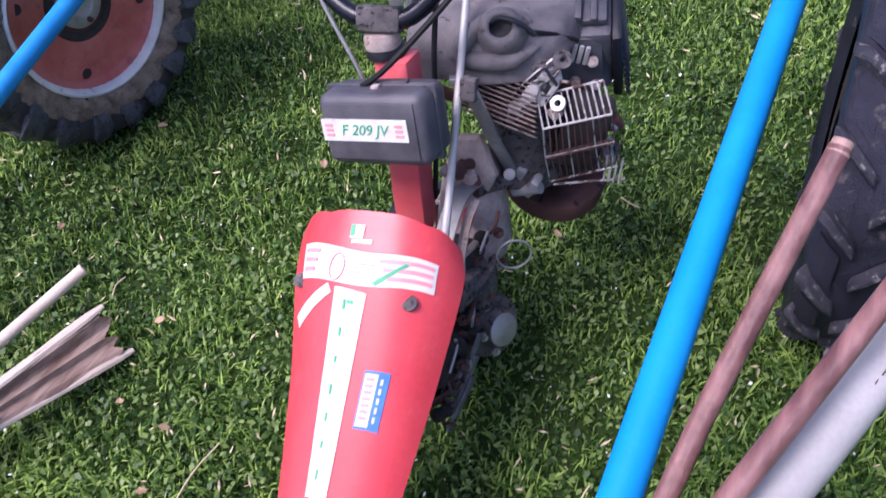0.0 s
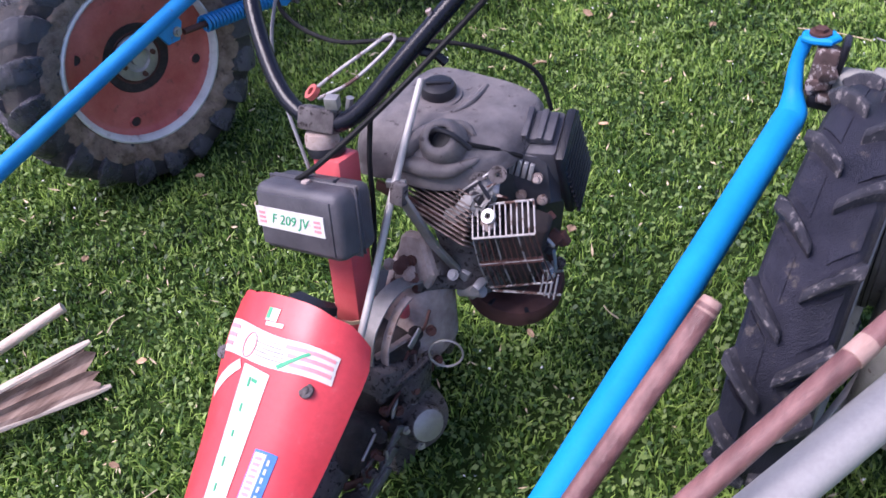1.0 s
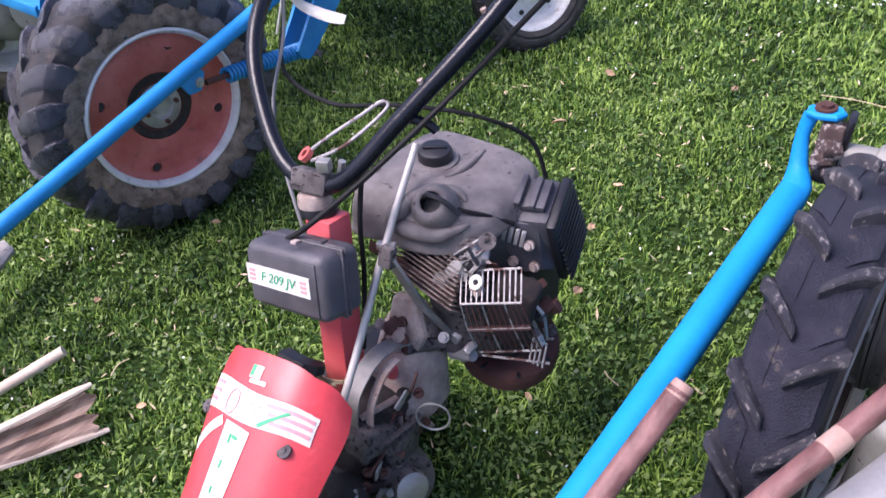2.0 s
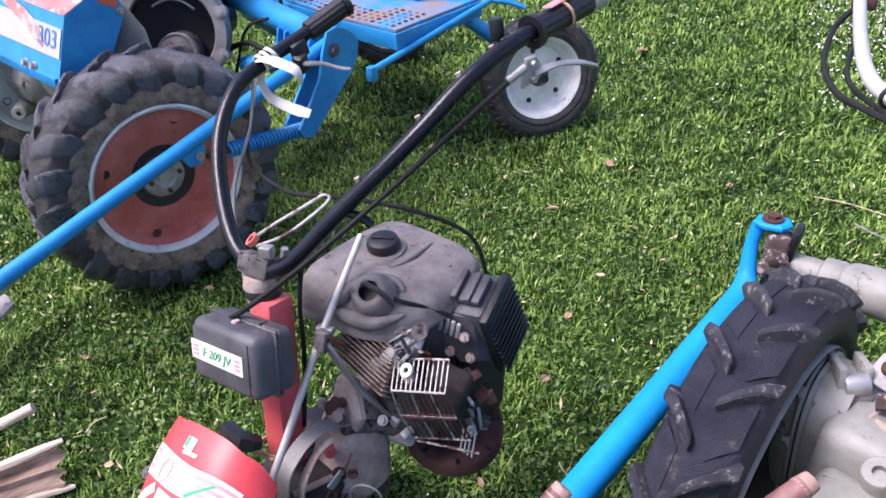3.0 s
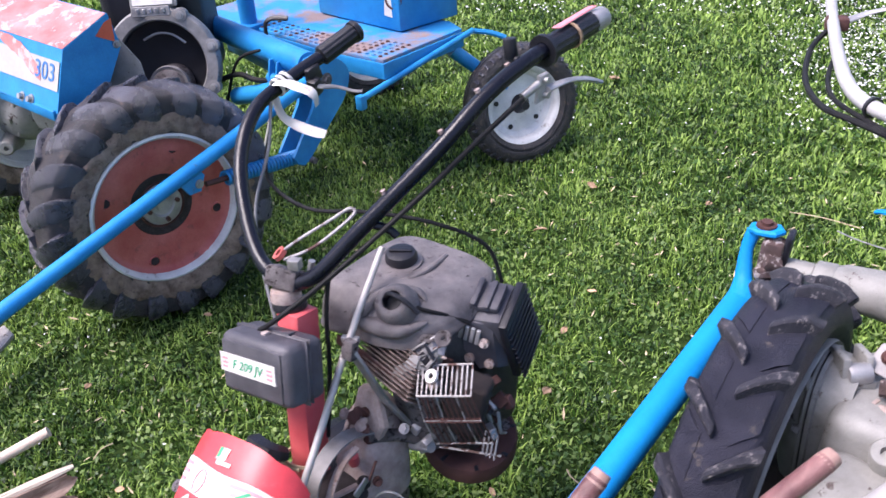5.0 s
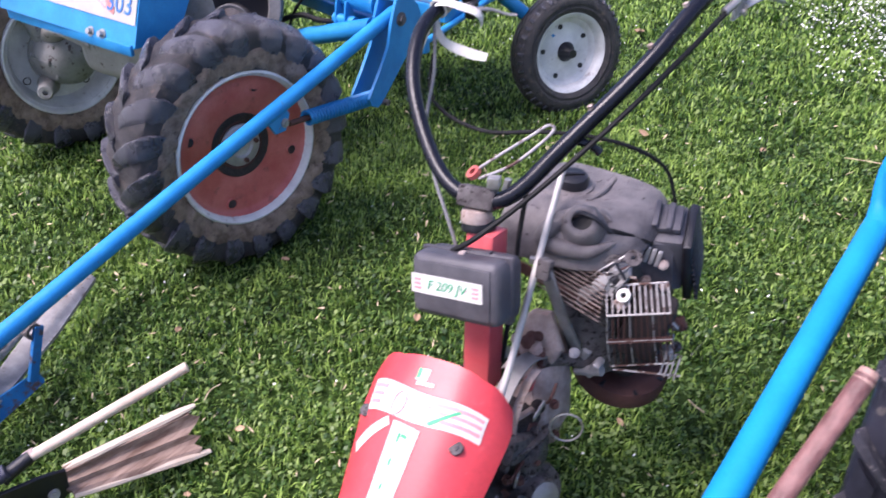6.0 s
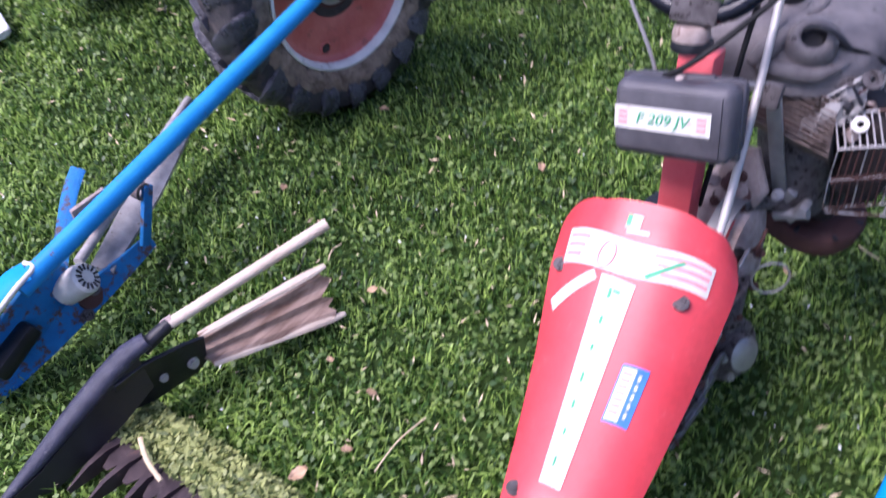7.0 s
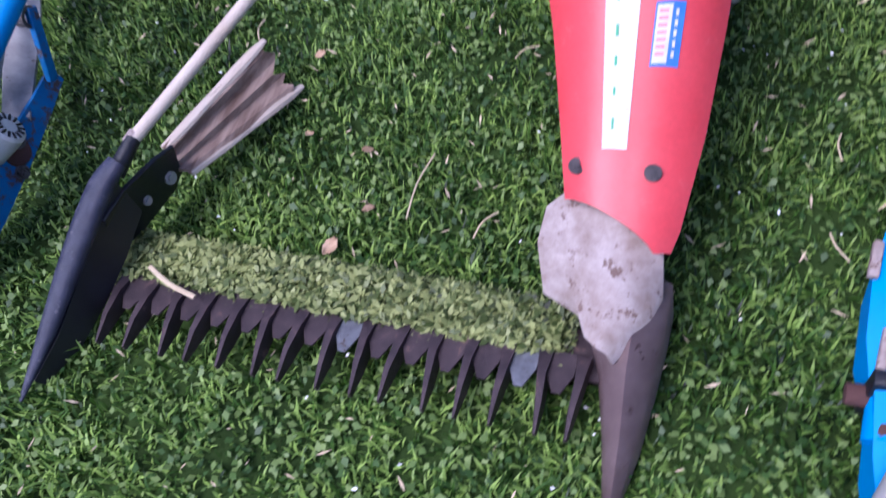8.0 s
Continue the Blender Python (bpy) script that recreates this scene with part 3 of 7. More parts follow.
# cutter bar
part("bar_beam", beam((-0.735, -0.628, 0.0), (0.07, -0.628, 0.0), 0.012, 0.075, hint=AY), DARK_IRON, mower, "dark steel cutter bar")
for i in range(15):
    u = -0.673 + i * 0.0508
    lean = 0.004 * math.sin(i * 2.3)
    part("finger", loft([
        [(u - 0.013, -0.640, 0.004), (u - 0.010, -0.640, 0.024), (u + 0.010, -0.640, 0.024), (u + 0.013, -0.640, 0.004)],
        [(u - 0.0085, -0.675, 0.0), (u - 0.006, -0.675, 0.032), (u + 0.006, -0.675, 0.032), (u + 0.0085, -0.675, 0.0)],
        [(u - 0.007 - lean, -0.715, 0.003), (u - 0.004 - lean, -0.715, 0.030), (u + 0.004 - lean, -0.715, 0.030), (u + 0.007 - lean, -0.715, 0.003)],
        [(u - 0.003 - lean * 1.5, -0.757, 0.008), (u - 0.0015 - lean * 1.5, -0.757, 0.017), (u + 0.0015 - lean * 1.5, -0.757, 0.017), (u + 0.003 - lean * 1.5, -0.757, 0.008)],
    ], closed=True), DARK_IRON, mower)
for i in range(14):
    u = -0.650 + i * 0.0508
    part("knife_blade", slab([(-0.021, 0.03), (0.021, 0.03), (0.019, -0.002), (0.006, -0.030), (-0.006, -0.030), (-0.019, -0.002)], 0.003, (u, -0.668, 0.020), AX, AY, 0.0006), BLADE if i in (7, 12) else DARK_IRON, mower)
part("divider", tube([(-0.672, -0.535, 0.170), (-0.686, -0.572, 0.158), (-0.700, -0.625, 0.130), (-0.718, -0.690, 0.090), (-0.740, -0.765, 0.040), (-0.763, -0.862, -0.012)], 0.02, 14, 5, [0.016, 0.021, 0.022, 0.020, 0.015, 0.003], flat=0.8), SCUFFED, mower, "scuffed black pointed divider", sharp=70)
part("divider_blade", thicken(loft([[(-0.672, -0.560, 0.158), (-0.664, -0.560, 0.085)], [(-0.688, -0.625, 0.122), (-0.676, -0.625, 0.050)], [(-0.706, -0.690, 0.082), (-0.694, -0.690, 0.018)], [(-0.728, -0.765, 0.034), (-0.718, -0.760, -0.012)], [(-0.752, -0.830, 0.002), (-0.748, -0.825, -0.020)]]), 0.006), BLACK, mower, "flat black divider blade")
plate = part("divider_plate", slab([(-0.110, -0.040), (-0.05, -0.060), (0.045, -0.052), (0.068, -0.030), (0.062, 0.040), (0.02, 0.052), (-0.06, 0.060), (-0.11, 0.045)], 0.008, (-0.672, -0.510, 0.075), (0.14, 1.0, -0.12), (0.25, 0.1, 1.0)), BLACK, mower, "flat black bracket plate")
part("bolt", bolt((-0.661, -0.478, 0.062), (1, -0.2, 0.3), 0.007, 0.006), STEEL, plate)
part("bolt", bolt((-0.668, -0.535, 0.075), (1, -0.2, 0.3), 0.005, 0.005), STEEL, plate)
part("socket", rod((-0.682, -0.545, 0.150), (-0.671, -0.487, 0.168), 0.014, 0.012, seg=14), BLACK, mower)
stick = part("stick", tube([(-0.676, -0.50, 0.164), (-0.61, -0.37, 0.205), (-0.53, -0.218, 0.256)], 0.0105, 12, 4), PALE_WOOD, mower, "pale wooden swath stick")
part("ferrule", rod((-0.676, -0.497, 0.165), (-0.668, -0.478, 0.171), 0.0115, seg=14, bevel=0.002), CREAM, stick)


def split_board():
    """A weathered board, cupped along its length with a ragged end."""
    rng = random.Random(4)
    rows = []
    for i in range(9):
        f = i / 8
        c = Vector((-0.668, -0.445, 0.060)).lerp(Vector((-0.592, -0.195, 0.035)), f)
        w = 0.030 + 0.022 * f
        side = Vector((0.62, -0.25, -0.75))
        row = []
        for j in range(9):
            q = j / 4 - 1
            end = (0.034 * (rng.random() - 0.5) - 0.012 * q) if i == 8 else 0
            cup = (0.0, 0.004, -0.010, -0.014, -0.005, -0.016, -0.012, 0.002, 0.004)[j] + 0.002 * (rng.random() - 0.5)
            row.append(c + side * (w * q) + Vector((0.55, 0.35, 0.35)) * cup + Vector((0.3, 0.95, 0)) * end)
        rows.append(row)
    return thicken(loft(rows), 0.008)


board = part("board", split_board(), GREY_WOOD, mower, "weathered split swath board", sharp=25)
for s in (-1, 1):
    side = Vector((0.62, -0.25, -0.75))
    part("splintered_edge", tube([Vector((-0.668, -0.445, 0.060)).lerp(Vector((-0.592, -0.195, 0.035)), g) + side * (s * (0.028 + 0.022 * g)) + Vector((0.5, 0.3, 0.4)) * (0.006 + 0.003 * math.sin(9 * g + s)) for g in (0, 0.25, 0.5, 0.75, 0.9, 1.04)], 0.009, 8, 3, [0.009, 0.011, 0.010, 0.012, 0.011, 0.006], flat=0.6), PALE_WOOD, board)

# column and handlebar
part("column", beam((0.018, -0.035, 0.08), (-0.003, 0.028, 0.608), 0.046, 0.050, 0.003, hint=AX), RED_METAL, mower, "chipped red steel column")
part("gusset", slab([(-0.02, -0.05), (0.015, -0.05), (0.018, 0.03), (0.0, 0.04), (-0.02, 0.03)], 0.006, (0.012, 0.030, 0.560), (0.25, 1, 0), (0, 0, 1)), RED_METAL, mower)
part("column_cap", rod((-0.017, 0.026, 0.606), (-0.019, 0.028, 0.622), 0.029, 0.027, 20, 0.004), BLACK, mower)
part("column_head", rod((-0.019, 0.022, 0.620), (-0.021, 0.026, 0.642), 0.026, 0.024, 20, 0.006), CREAM, mower, "cream worn clamp head")
BAR = [(-0.222, 0.430, 0.922), (-0.240, 0.36, 0.894), (-0.254, 0.29, 0.870), (-0.248, 0.20, 0.842), (-0.212, 0.125, 0.785), (-0.150, 0.070, 0.716), (-0.085, 0.036, 0.668), (-0.020, 0.028, 0.655), (0.035, 0.042, 0.674), (0.085, 0.100, 0.742), (0.160, 0.205, 0.850), (0.192, 0.298, 0.918), (0.212, 0.40, 0.953), (0.226, 0.555, 0.970)]
bar = part("handlebar", tube(BAR, 0.0128, 14, 5), BLACK_PAINT, mower, "chipped black enamel handlebar tube")
part("clamp", block((-0.02, 0.028, 0.660), (0.062, 0.030, 0.034), (-25, 0, 8), 0.005), GREASE, mower)
part("clamp_bolt", rod((0.012, 0.052, 0.662), (0.018, 0.056, 0.690), 0.006, seg=6), STEEL, mower)
part("nut", block((0.008, 0.030, 0.694), (0.020, 0.016, 0.018), (0, 0, 20), 0.002), STEEL, mower)
part("steel_loop", tube([(-0.030, 0.040, 0.700), (-0.004, 0.058, 0.722), (0.030, 0.098, 0.748), (0.048, 0.120, 0.762), (0.058, 0.122, 0.757), (0.050, 0.100, 0.742), (0.020, 0.060, 0.712), (-0.022, 0.034, 0.690)], 0.0027, 8, 4), CAGE, mower, "bent steel wire loop")
part("loop_eye", lathe([(0.006, -0.004), (0.012, -0.004), (0.012, 0.004), (0.006, 0.004), (0.006, -0.004)], (-0.033, 0.036, 0.696), (-0.4, -0.5, 0.8), 18), RUST_RED, mower)


def ribbed(p0, p1, r, ribs=14):
    prof = []
    h = (Vector(p1) - Vector(p0)).length
    for k in range(ribs):
        prof += [(r, h * k / ribs), (r, h * (k + 0.6) / ribs), (r * 0.93, h * (k + 0.65) / ribs), (r * 0.93, h * (k + 0.95) / ribs)]
    return lathe([(0, 0)] + prof + [(r, h), (r * 0.8, h + 0.004), (0, h + 0.004)], p0, Vector(p1) - Vector(p0), 18)


def grooved(p0, p1, r, grooves=12):
    """A rubber grip with grooves along it."""
    p0, p1 = Vector(p0), Vector(p1)
    x, y, a = axes(p1 - p0)
    n = grooves * 4
    rows = []
    for f in (0, 0.02, 0.98, 1.0):
        s = 0.85 if f in (0, 1.0) else 1
        rows.append([p0.lerp(p1, f) + (x * math.cos(t) + y * math.sin(t)) * r * s * (1 if k % 4 < 2 else 0.93) for k, t in ((k, 2 * math.pi * k / n) for k in range(n))])
    return loft(rows, closed=True)


lg = part("grip", grooved((-0.238, 0.362, 0.896), (-0.221, 0.440, 0.926), 0.0185), BLACK, bar, "black grooved rubber grip")
part("end_cap", lathe([(0, 0.006), (0.016, 0.005), (0.021, 0.0), (0.021, -0.008), (0.016, -0.01)], (-0.220, 0.444, 0.9275), (0.18, 0.9, 0.34), 18), BLACK, lg)
rg = part("grip", grooved((0.216, 0.425, 0.956), (0.225, 0.545, 0.969), 0.0195), BLACK, bar, "black grooved rubber grip")
part("collar", lathe([(0.015, -0.004), (0.026, -0.004), (0.026, 0.004), (0.015, 0.004)], (0.2145, 0.418, 0.955), (0.07, 0.99, 0.1), 20), BLACK, rg)
part("end_sleeve", rod((0.225, 0.545, 0.969), (0.228, 0.578, 0.972), 0.0185, seg=20, bevel=0.002), ALU, rg, "bare aluminium end sleeve")
part("tape", slab([(-0.055, -0.006), (0.05, -0.008), (0.06, 0.004), (-0.05, 0.008)], 0.003, (0.219, 0.502, 0.988), (0.07, 0.99, 0.1), (1, 0, 0)), PINK_INK, rg, "pink tape strip")
part("rubber_band", lathe([(0.0198, -0.002), (0.0222, -0.002), (0.0222, 0.002), (0.0198, 0.002)], (0.2215, 0.487, 0.963), (0.07, 0.98, 0.2), 20), DEADLEAF, rg)
part("control_knob", join(rod((0.175, 0.385, 0.945), (0.172, 0.385, 0.978), 0.011, seg=14, bevel=0.003), rod((0.20, 0.385, 0.94), (0.172, 0.385, 0.95), 0.006)), BLACK, bar)
lv = part("lever_bracket", slab([(-0.02, -0.022), (0.012, -0.018), (0.02, 0.0), (0.008, 0.022), (-0.01, 0.022)], 0.008, (0.232, 0.39, 0.908), (0.2, 0.9, 0.1), (0, -0.2, 1)), ALU, bar, "cast aluminium lever bracket")
part("lever", tube([(0.238, 0.39, 0.905), (0.250, 0.435, 0.908), (0.258, 0.48, 0.898), (0.264, 0.515, 0.884)], 0.008, 10, 4, [0.009, 0.007, 0.008, 0.006], flat=0.55), ALU, lv)
for k in (-0.012, 0.012):
    part("rivet", rod((0.234, 0.388, 0.908 + k), (0.243, 0.387, 0.908 + k), 0.005, seg=10), STEEL, lv)
ll = part("lever_bracket", block((-0.236, 0.335, 0.872), (0.018, 0.032, 0.030), (15, 0, 0), 0.004), BLACK, bar)
part("lever", tube([(-0.226, 0.330, 0.853), (-0.215, 0.332, 0.851), (-0.204, 0.360, 0.844), (-0.185, 0.382, 0.833), (-0.172, 0.395, 0.830)], 0.007, 10, 4, [0.009, 0.007, 0.005, 0.0045, 0.004], flat=0.6), CASTGREY, ll)
part("lever_body", block((-0.229, 0.330, 0.850), (0.022, 0.024, 0.034), (20, 8, 10), 0.005), BLACK, ll)
for i, q in ((9.4, 0), (10.2, 0), (10.9, 0), (11.5, 0)):
    k = int(i)
    p = Vector(BAR[k]).lerp(Vector(BAR[k + 1]), i - k)
    part("clip_bolt", rod(p + Vector((-0.005, -0.003, 0.009)), p + Vector((-0.007, -0.005, 0.0165)), 0.0046, seg=8), CREAM, bar)
part("bar_hook", tube([(0.095, 0.115, 0.752), (0.118, 0.130, 0.742), (0.130, 0.136, 0.730)], 0.007, 8, 3), BLACK_PAINT, bar)
part("tie_strap", tube([(-0.270, 0.250, 0.858), (-0.256, 0.258, 0.872), (-0.232, 0.264, 0.876), (-0.208, 0.270, 0.871), (-0.185, 0.277, 0.864), (-0.176, 0.281, 0.852), (-0.179, 0.285, 0.836)], 0.012, 8, 5, [0.008, 0.011, 0.013, 0.014, 0.013, 0.009, 0.007], flat=0.18), STICKER, mower, "torn white cloth strip tied on")
part("tie_strap", tube([(-0.258, 0.258, 0.850), (-0.252, 0.256, 0.826), (-0.240, 0.260, 0.806), (-0.214, 0.270, 0.793), (-0.188, 0.278, 0.786), (-0.167, 0.285, 0.783)], 0.009, 8, 5, [0.007, 0.007, 0.008, 0.010, 0.010, 0.008], flat=0.22), STICKER, mower)
part("tie_thread", tube([(-0.262, 0.255, 0.845), (-0.276, 0.256, 0.815), (-0.292, 0.256, 0.780), (-0.305, 0.252, 0.745)], 0.0022, 6, 4), STICKER, mower)
for k in range(3):
    part("tie_strap", lathe([(0.0145, -0.003), (0.0178, -0.003), (0.0178, 0.003), (0.0145, 0.003)], (-0.253, 0.262 + 0.012 * k, 0.864 + 0.004 * k), (0.0, 0.95, 0.3 + 0.1 * k), 16), STICKER, mower)

# cables
part("cable", tube([(0.232, 0.375, 0.917), (0.200, 0.265, 0.860), (0.150, 0.165, 0.785), (0.075, 0.055, 0.690), (0.010, -0.020, 0.622), (-0.03, -0.032, 0.590)], 0.0042, 8, 5), CABLE, mower, "black control cable")
part("cable_end", rod((0.232, 0.375, 0.917), (0.222, 0.345, 0.903), 0.007, seg=10), STEEL, mower)
part("cable", tube([(-0.230, 0.21, 0.80), (-0.200, 0.165, 0.735), (-0.10, 0.16, 0.705), (0.02, 0.18, 0.722), (0.115, 0.235, 0.705), (0.175, 0.30, 0.650), (0.20, 0.31, 0.58)], 0.0036, 8, 5), CABLE, mower, "thin grey control cable")
part("cable", tube([(-0.245, 0.235, 0.85), (-0.215, 0.19, 0.78), (-0.185, 0.12, 0.71), (-0.14, 0.075, 0.65), (-0.07, 0.03, 0.57), (-0.045, 0.02, 0.5)], 0.003, 8, 5), GREY_CABLE, mower)
part("cable", tube([(0.05, 0.06, 0.68), (0.045, 0.045, 0.60), (0.04, 0.04, 0.50), (0.032, 0.02, 0.36)], 0.004, 8, 5), CABLE, mower)
part("wire_loop", tube([(0.156 + 0.024 * math.cos(a), 0.030 + 0.014 * math.cos(a), 0.262 + 0.031 * math.sin(a)) for a in (2 * math.pi * k / 16 for k in range(17))], 0.0020, 6, 2), STEEL, mower, "loose ring of wire")
part("control_rod", tube([(0.104, -0.165, 0.302), (0.092, -0.06, 0.42), (0.072, 0.06, 0.553), (0.046, 0.185, 0.66)], 0.0062, 10, 4, [0.0062, 0.0062, 0.006, 0.0055]), ROD, mower, "long worn steel rod")
part("rod_clip", block((0.071, 0.066, 0.553), (0.03, 0.012, 0.012), (0, 0, 20), 0.002), STEEL, mower)

# toolbox
TBM = pose(0.004, -0.042, 0.546, -14, -8.7, 2)


def on_box(bm):
    bmesh.ops.transform(bm, matrix=TBM, verts=bm.verts)
    return bm


tb = part("toolbox", on_box(block((0, 0, 0), (0.160, 0.080, 0.102), (0, 0, 0), 0.015, 3)), BOXGREY, mower, "dusty dark grey plastic toolbox")
part("seam", on_box(join(block((0, 0.000, 0), (0.165, 0.004, 0.107), (0, 0, 0), 0.0019, 1), block((0, 0.008, 0), (0.1625, 0.003, 0.1045), (0, 0, 0), 0.0012, 1))), BOXGREY, tb)
part("front_panel", on_box(block((-0.002, -0.040, 0), (0.138, 0.004, 0.080), (0, 0, 0), 0.0018, 2)), BOXGREY, tb)
part("latch", on_box(block((0.0, -0.010, 0.052), (0.011, 0.012, 0.007), (0, 0, 0), 0.002)), CREAM, tb)
part("handle", on_box(join(block((0.006, 0.006, 0.053), (0.070, 0.010, 0.006), (0, 0, 0), 0.002), block((0.006, 0.018, 0.052), (0.060, 0.006, 0.004), (0, 0, 0), 0.0015))), BOXGREY, tb)
lab = part("label", on_box(block((-0.010, -0.0428, 0.003), (0.130, 0.0016, 0.031), (0, 0, 0), 0.0)), STICKER, tb, "white model label")
for s in (-1, 1):
    for k in range(3):
        part("print_bar", on_box(block((-0.010 + 0.053 * s, -0.0440, 0.010 - 0.007 * k), (0.012, 0.0012, 0.0035), (0, 0, 0), 0.0)), PINK_INK, lab)


def letters(text, size, material, parent, m, name="lettering", extrude=0.0004, shear=0.0):
    """Raised letters of the built-in font; m carries x right, y up to the place."""
    curve = bpy.data.curves.new("letters", "FONT")
    curve.body, curve.size, curve.extrude, curve.shear = text, size, extrude, shear
    curve.align_x, curve.align_y, curve.resolution_u = "CENTER", "CENTER", 3
    ob = bpy.data.objects.new("letters", curve)
    mesh = bpy.data.meshes.new_from_object(ob)
    bpy.data.objects.remove(ob)
    bm = bmesh.new()
    bm.from_mesh(mesh)
    bpy.data.meshes.remove(mesh)
    bmesh.ops.transform(bm, matrix=m, verts=bm.verts)
    return part(name, bm, material, parent)


letters("F 209 JV", 0.021, GREEN_INK, lab, TBM @ pose(-0.010, -0.0442, 0.003, 90, 0, 0), shear=0.25)

# engine
def ring_through(corners, steps=5):
    """A smooth closed line through flat corners."""
    n = len(corners)
    pts = [Vector((*c, 0)) for c in corners]
    out = []
    for i in range(n):
        p0, p1, p2, p3 = pts[i - 1], pts[i], pts[(i + 1) % n], pts[(i + 2) % n]
        for k in range(steps):
            t = k / steps
            out.append(0.5 * ((2 * p1) + (p2 - p0) * t + (2 * p0 - 5 * p1 + 4 * p2 - p3) * t * t + (3 * p1 - p0 - 3 * p2 + p3) * t ** 3))
    return out


TANK_BASE = [(-0.022, 0.092), (0.045, 0.098), (0.105, 0.106), (0.160, 0.142), (0.196, 0.220), (0.178, 0.318), (0.090, 0.340), (0.0, 0.335), (-0.040, 0.290), (-0.042, 0.160)]
TANK_TOP = [(-0.014, 0.128), (0.035, 0.150), (0.080, 0.172), (0.120, 0.200), (0.150, 0.245), (0.145, 0.300), (0.085, 0.320), (0.0, 0.315), (-0.024, 0.280), (-0.026, 0.180)]


def tank_shape():
    """A moulded tank: a flat top that falls in a wide round to a sharp lip all about."""
    base, top = ring_through(TANK_BASE), ring_through(TANK_TOP)
    n = len(base)
    low = [0.534 - 0.03 * max(0.0, p.x) + 0.25 * max(0.0, p.y - 0.13) * max(0.0, min(1.0, p.x / 0.1)) for p in base]
    high = [0.606 - 0.06 * max(0.0, p.x) for p in top]
    rows = []
    for grow, dz in ((0.90, -0.004), (1.018, -0.003), (1.022, 0.004), (1.0, 0.007)):
        rows.append([(0.07 + (p.x - 0.07) * grow, 0.22 + (p.y - 0.22) * grow, z + dz) for p, z in zip(base, low)])
    for k in range(1, 11):
        a = math.pi / 2 * k / 10
        rows.append([(p.x + (q.x - p.x) * (1 - math.cos(a)), p.y + (q.y - p.y) * (1 - math.cos(a)), z0 + 0.007 + (z1 - z0 - 0.007) * math.sin(a)) for p, q, z0, z1 in zip(base, top, low, high)])
    for f in (0.75, 0.4):
        rows.append([(0.06 + (q.x - 0.06) * f, 0.235 + (q.y - 0.235) * f, z1 + 0.002) for q, z1 in zip(top, high)])
    return loft(rows, closed=True)


part("fuel_tank", tank_shape(), TANK, mower, "dusty grey moulded fuel tank", sharp=50)
part("filler_neck", lathe([(0.037, -0.006), (0.037, 0.003), (0.028, 0.005)], (0.038, 0.238, 0.604), (0.06, -0.1, 1), 24), TANK, mower)
part("tank_cap", lathe([(0, 0.026), (0.018, 0.026), (0.0255, 0.023), (0.0285, 0.016), (0.0285, 0.002)], (0.038, 0.238, 0.602), (0.06, -0.1, 1), 28), BLACK, mower, "black screw cap")
part("cap_grip", block((0.040, 0.2355, 0.629), (0.040, 0.010, 0.005), (5, 3, 35), 0.002), BLACK, mower)
part("tank_rib", tube([(0.088, 0.300, 0.6015), (0.092, 0.25, 0.602), (0.080, 0.205, 0.599), (0.050, 0.186, 0.601), (0.010, 0.190, 0.606)], 0.005, 8, 4), TANK, mower)
BOSS = Vector((0.110, 0.134, 0.603))
BOSSN = Vector((0.20, -0.60, 0.78)).normalized()
part("choke_boss", lathe([(0.0165, 0.0088), (0.0178, 0.0098), (0.022, 0.011), (0.028, 0.007), (0.034, -0.004), (0.038, -0.02)], BOSS, BOSSN, 28), TANK, mower, sharp=70)
part("choke_hole", lathe([(0, -0.010), (0.0158, -0.010), (0.0166, 0.0088)], BOSS, BOSSN, 24), BLACK, mower)
part("moulded_fold", tube([(0.046, 0.104, 0.562), (0.058, 0.114, 0.582), (0.076, 0.140, 0.598), (0.096, 0.168, 0.603), (0.122, 0.182, 0.600), (0.142, 0.178, 0.590)], 0.010, 12, 5, [0.010, 0.016, 0.013, 0.010, 0.008, 0.003]), TANK, mower, sharp=70)
part("moulded_fold", tube([(0.054, 0.106, 0.562), (0.092, 0.108, 0.562), (0.130, 0.122, 0.560), (0.160, 0.156, 0.570)], 0.010, 12, 5, [0.012, 0.015, 0.013, 0.003]), TANK, mower, sharp=70)
part("choke_lever", tube([BOSS + BOSSN * 0.009 + Vector((-0.012, 0.0, 0.004)), BOSS + BOSSN * 0.016 + Vector((0.0, 0, 0.010)), BOSS + BOSSN * 0.016 + Vector((0.026, 0.004, 0.004)), BOSS + BOSSN * 0.010 + Vector((0.048, 0.008, -0.012))], 0.0042, 8, 3), BLACK, mower)
part("fuel_hose", tube([(0.120, 0.148, 0.598), (0.150, 0.160, 0.588), (0.178, 0.19, 0.570), (0.20, 0.215, 0.550)], 0.0035, 8, 4), CABLE, mower)
# fins of the cylinder, stacked and tilted
for k in range(11):
    p = Vector((0.112, 0.126, 0.496)) + Vector((-0.16, 0.66, 0.72)) * (0.0074 * (k - 6))
    part("cooling_fin", block(p, (0.122, 0.056, 0.0026), (-44, 10, -6), 0.0006, 1), FINS, mower)
part("cylinder", rod((0.13, 0.19, 0.30), (0.10, 0.17, 0.51), 0.055, seg=20, bevel=0.004), GREASE, mower)
part("shroud_lip", beam((0.008, 0.092, 0.515), (0.17, 0.098, 0.470), 0.006, 0.022), RUST, mower)
part("crankcase", block((0.135, 0.285, 0.35), (0.14, 0.16, 0.20), (0, 6, 0), 0.025, 3), OILY_AND_HOLE_SHADE, mower)
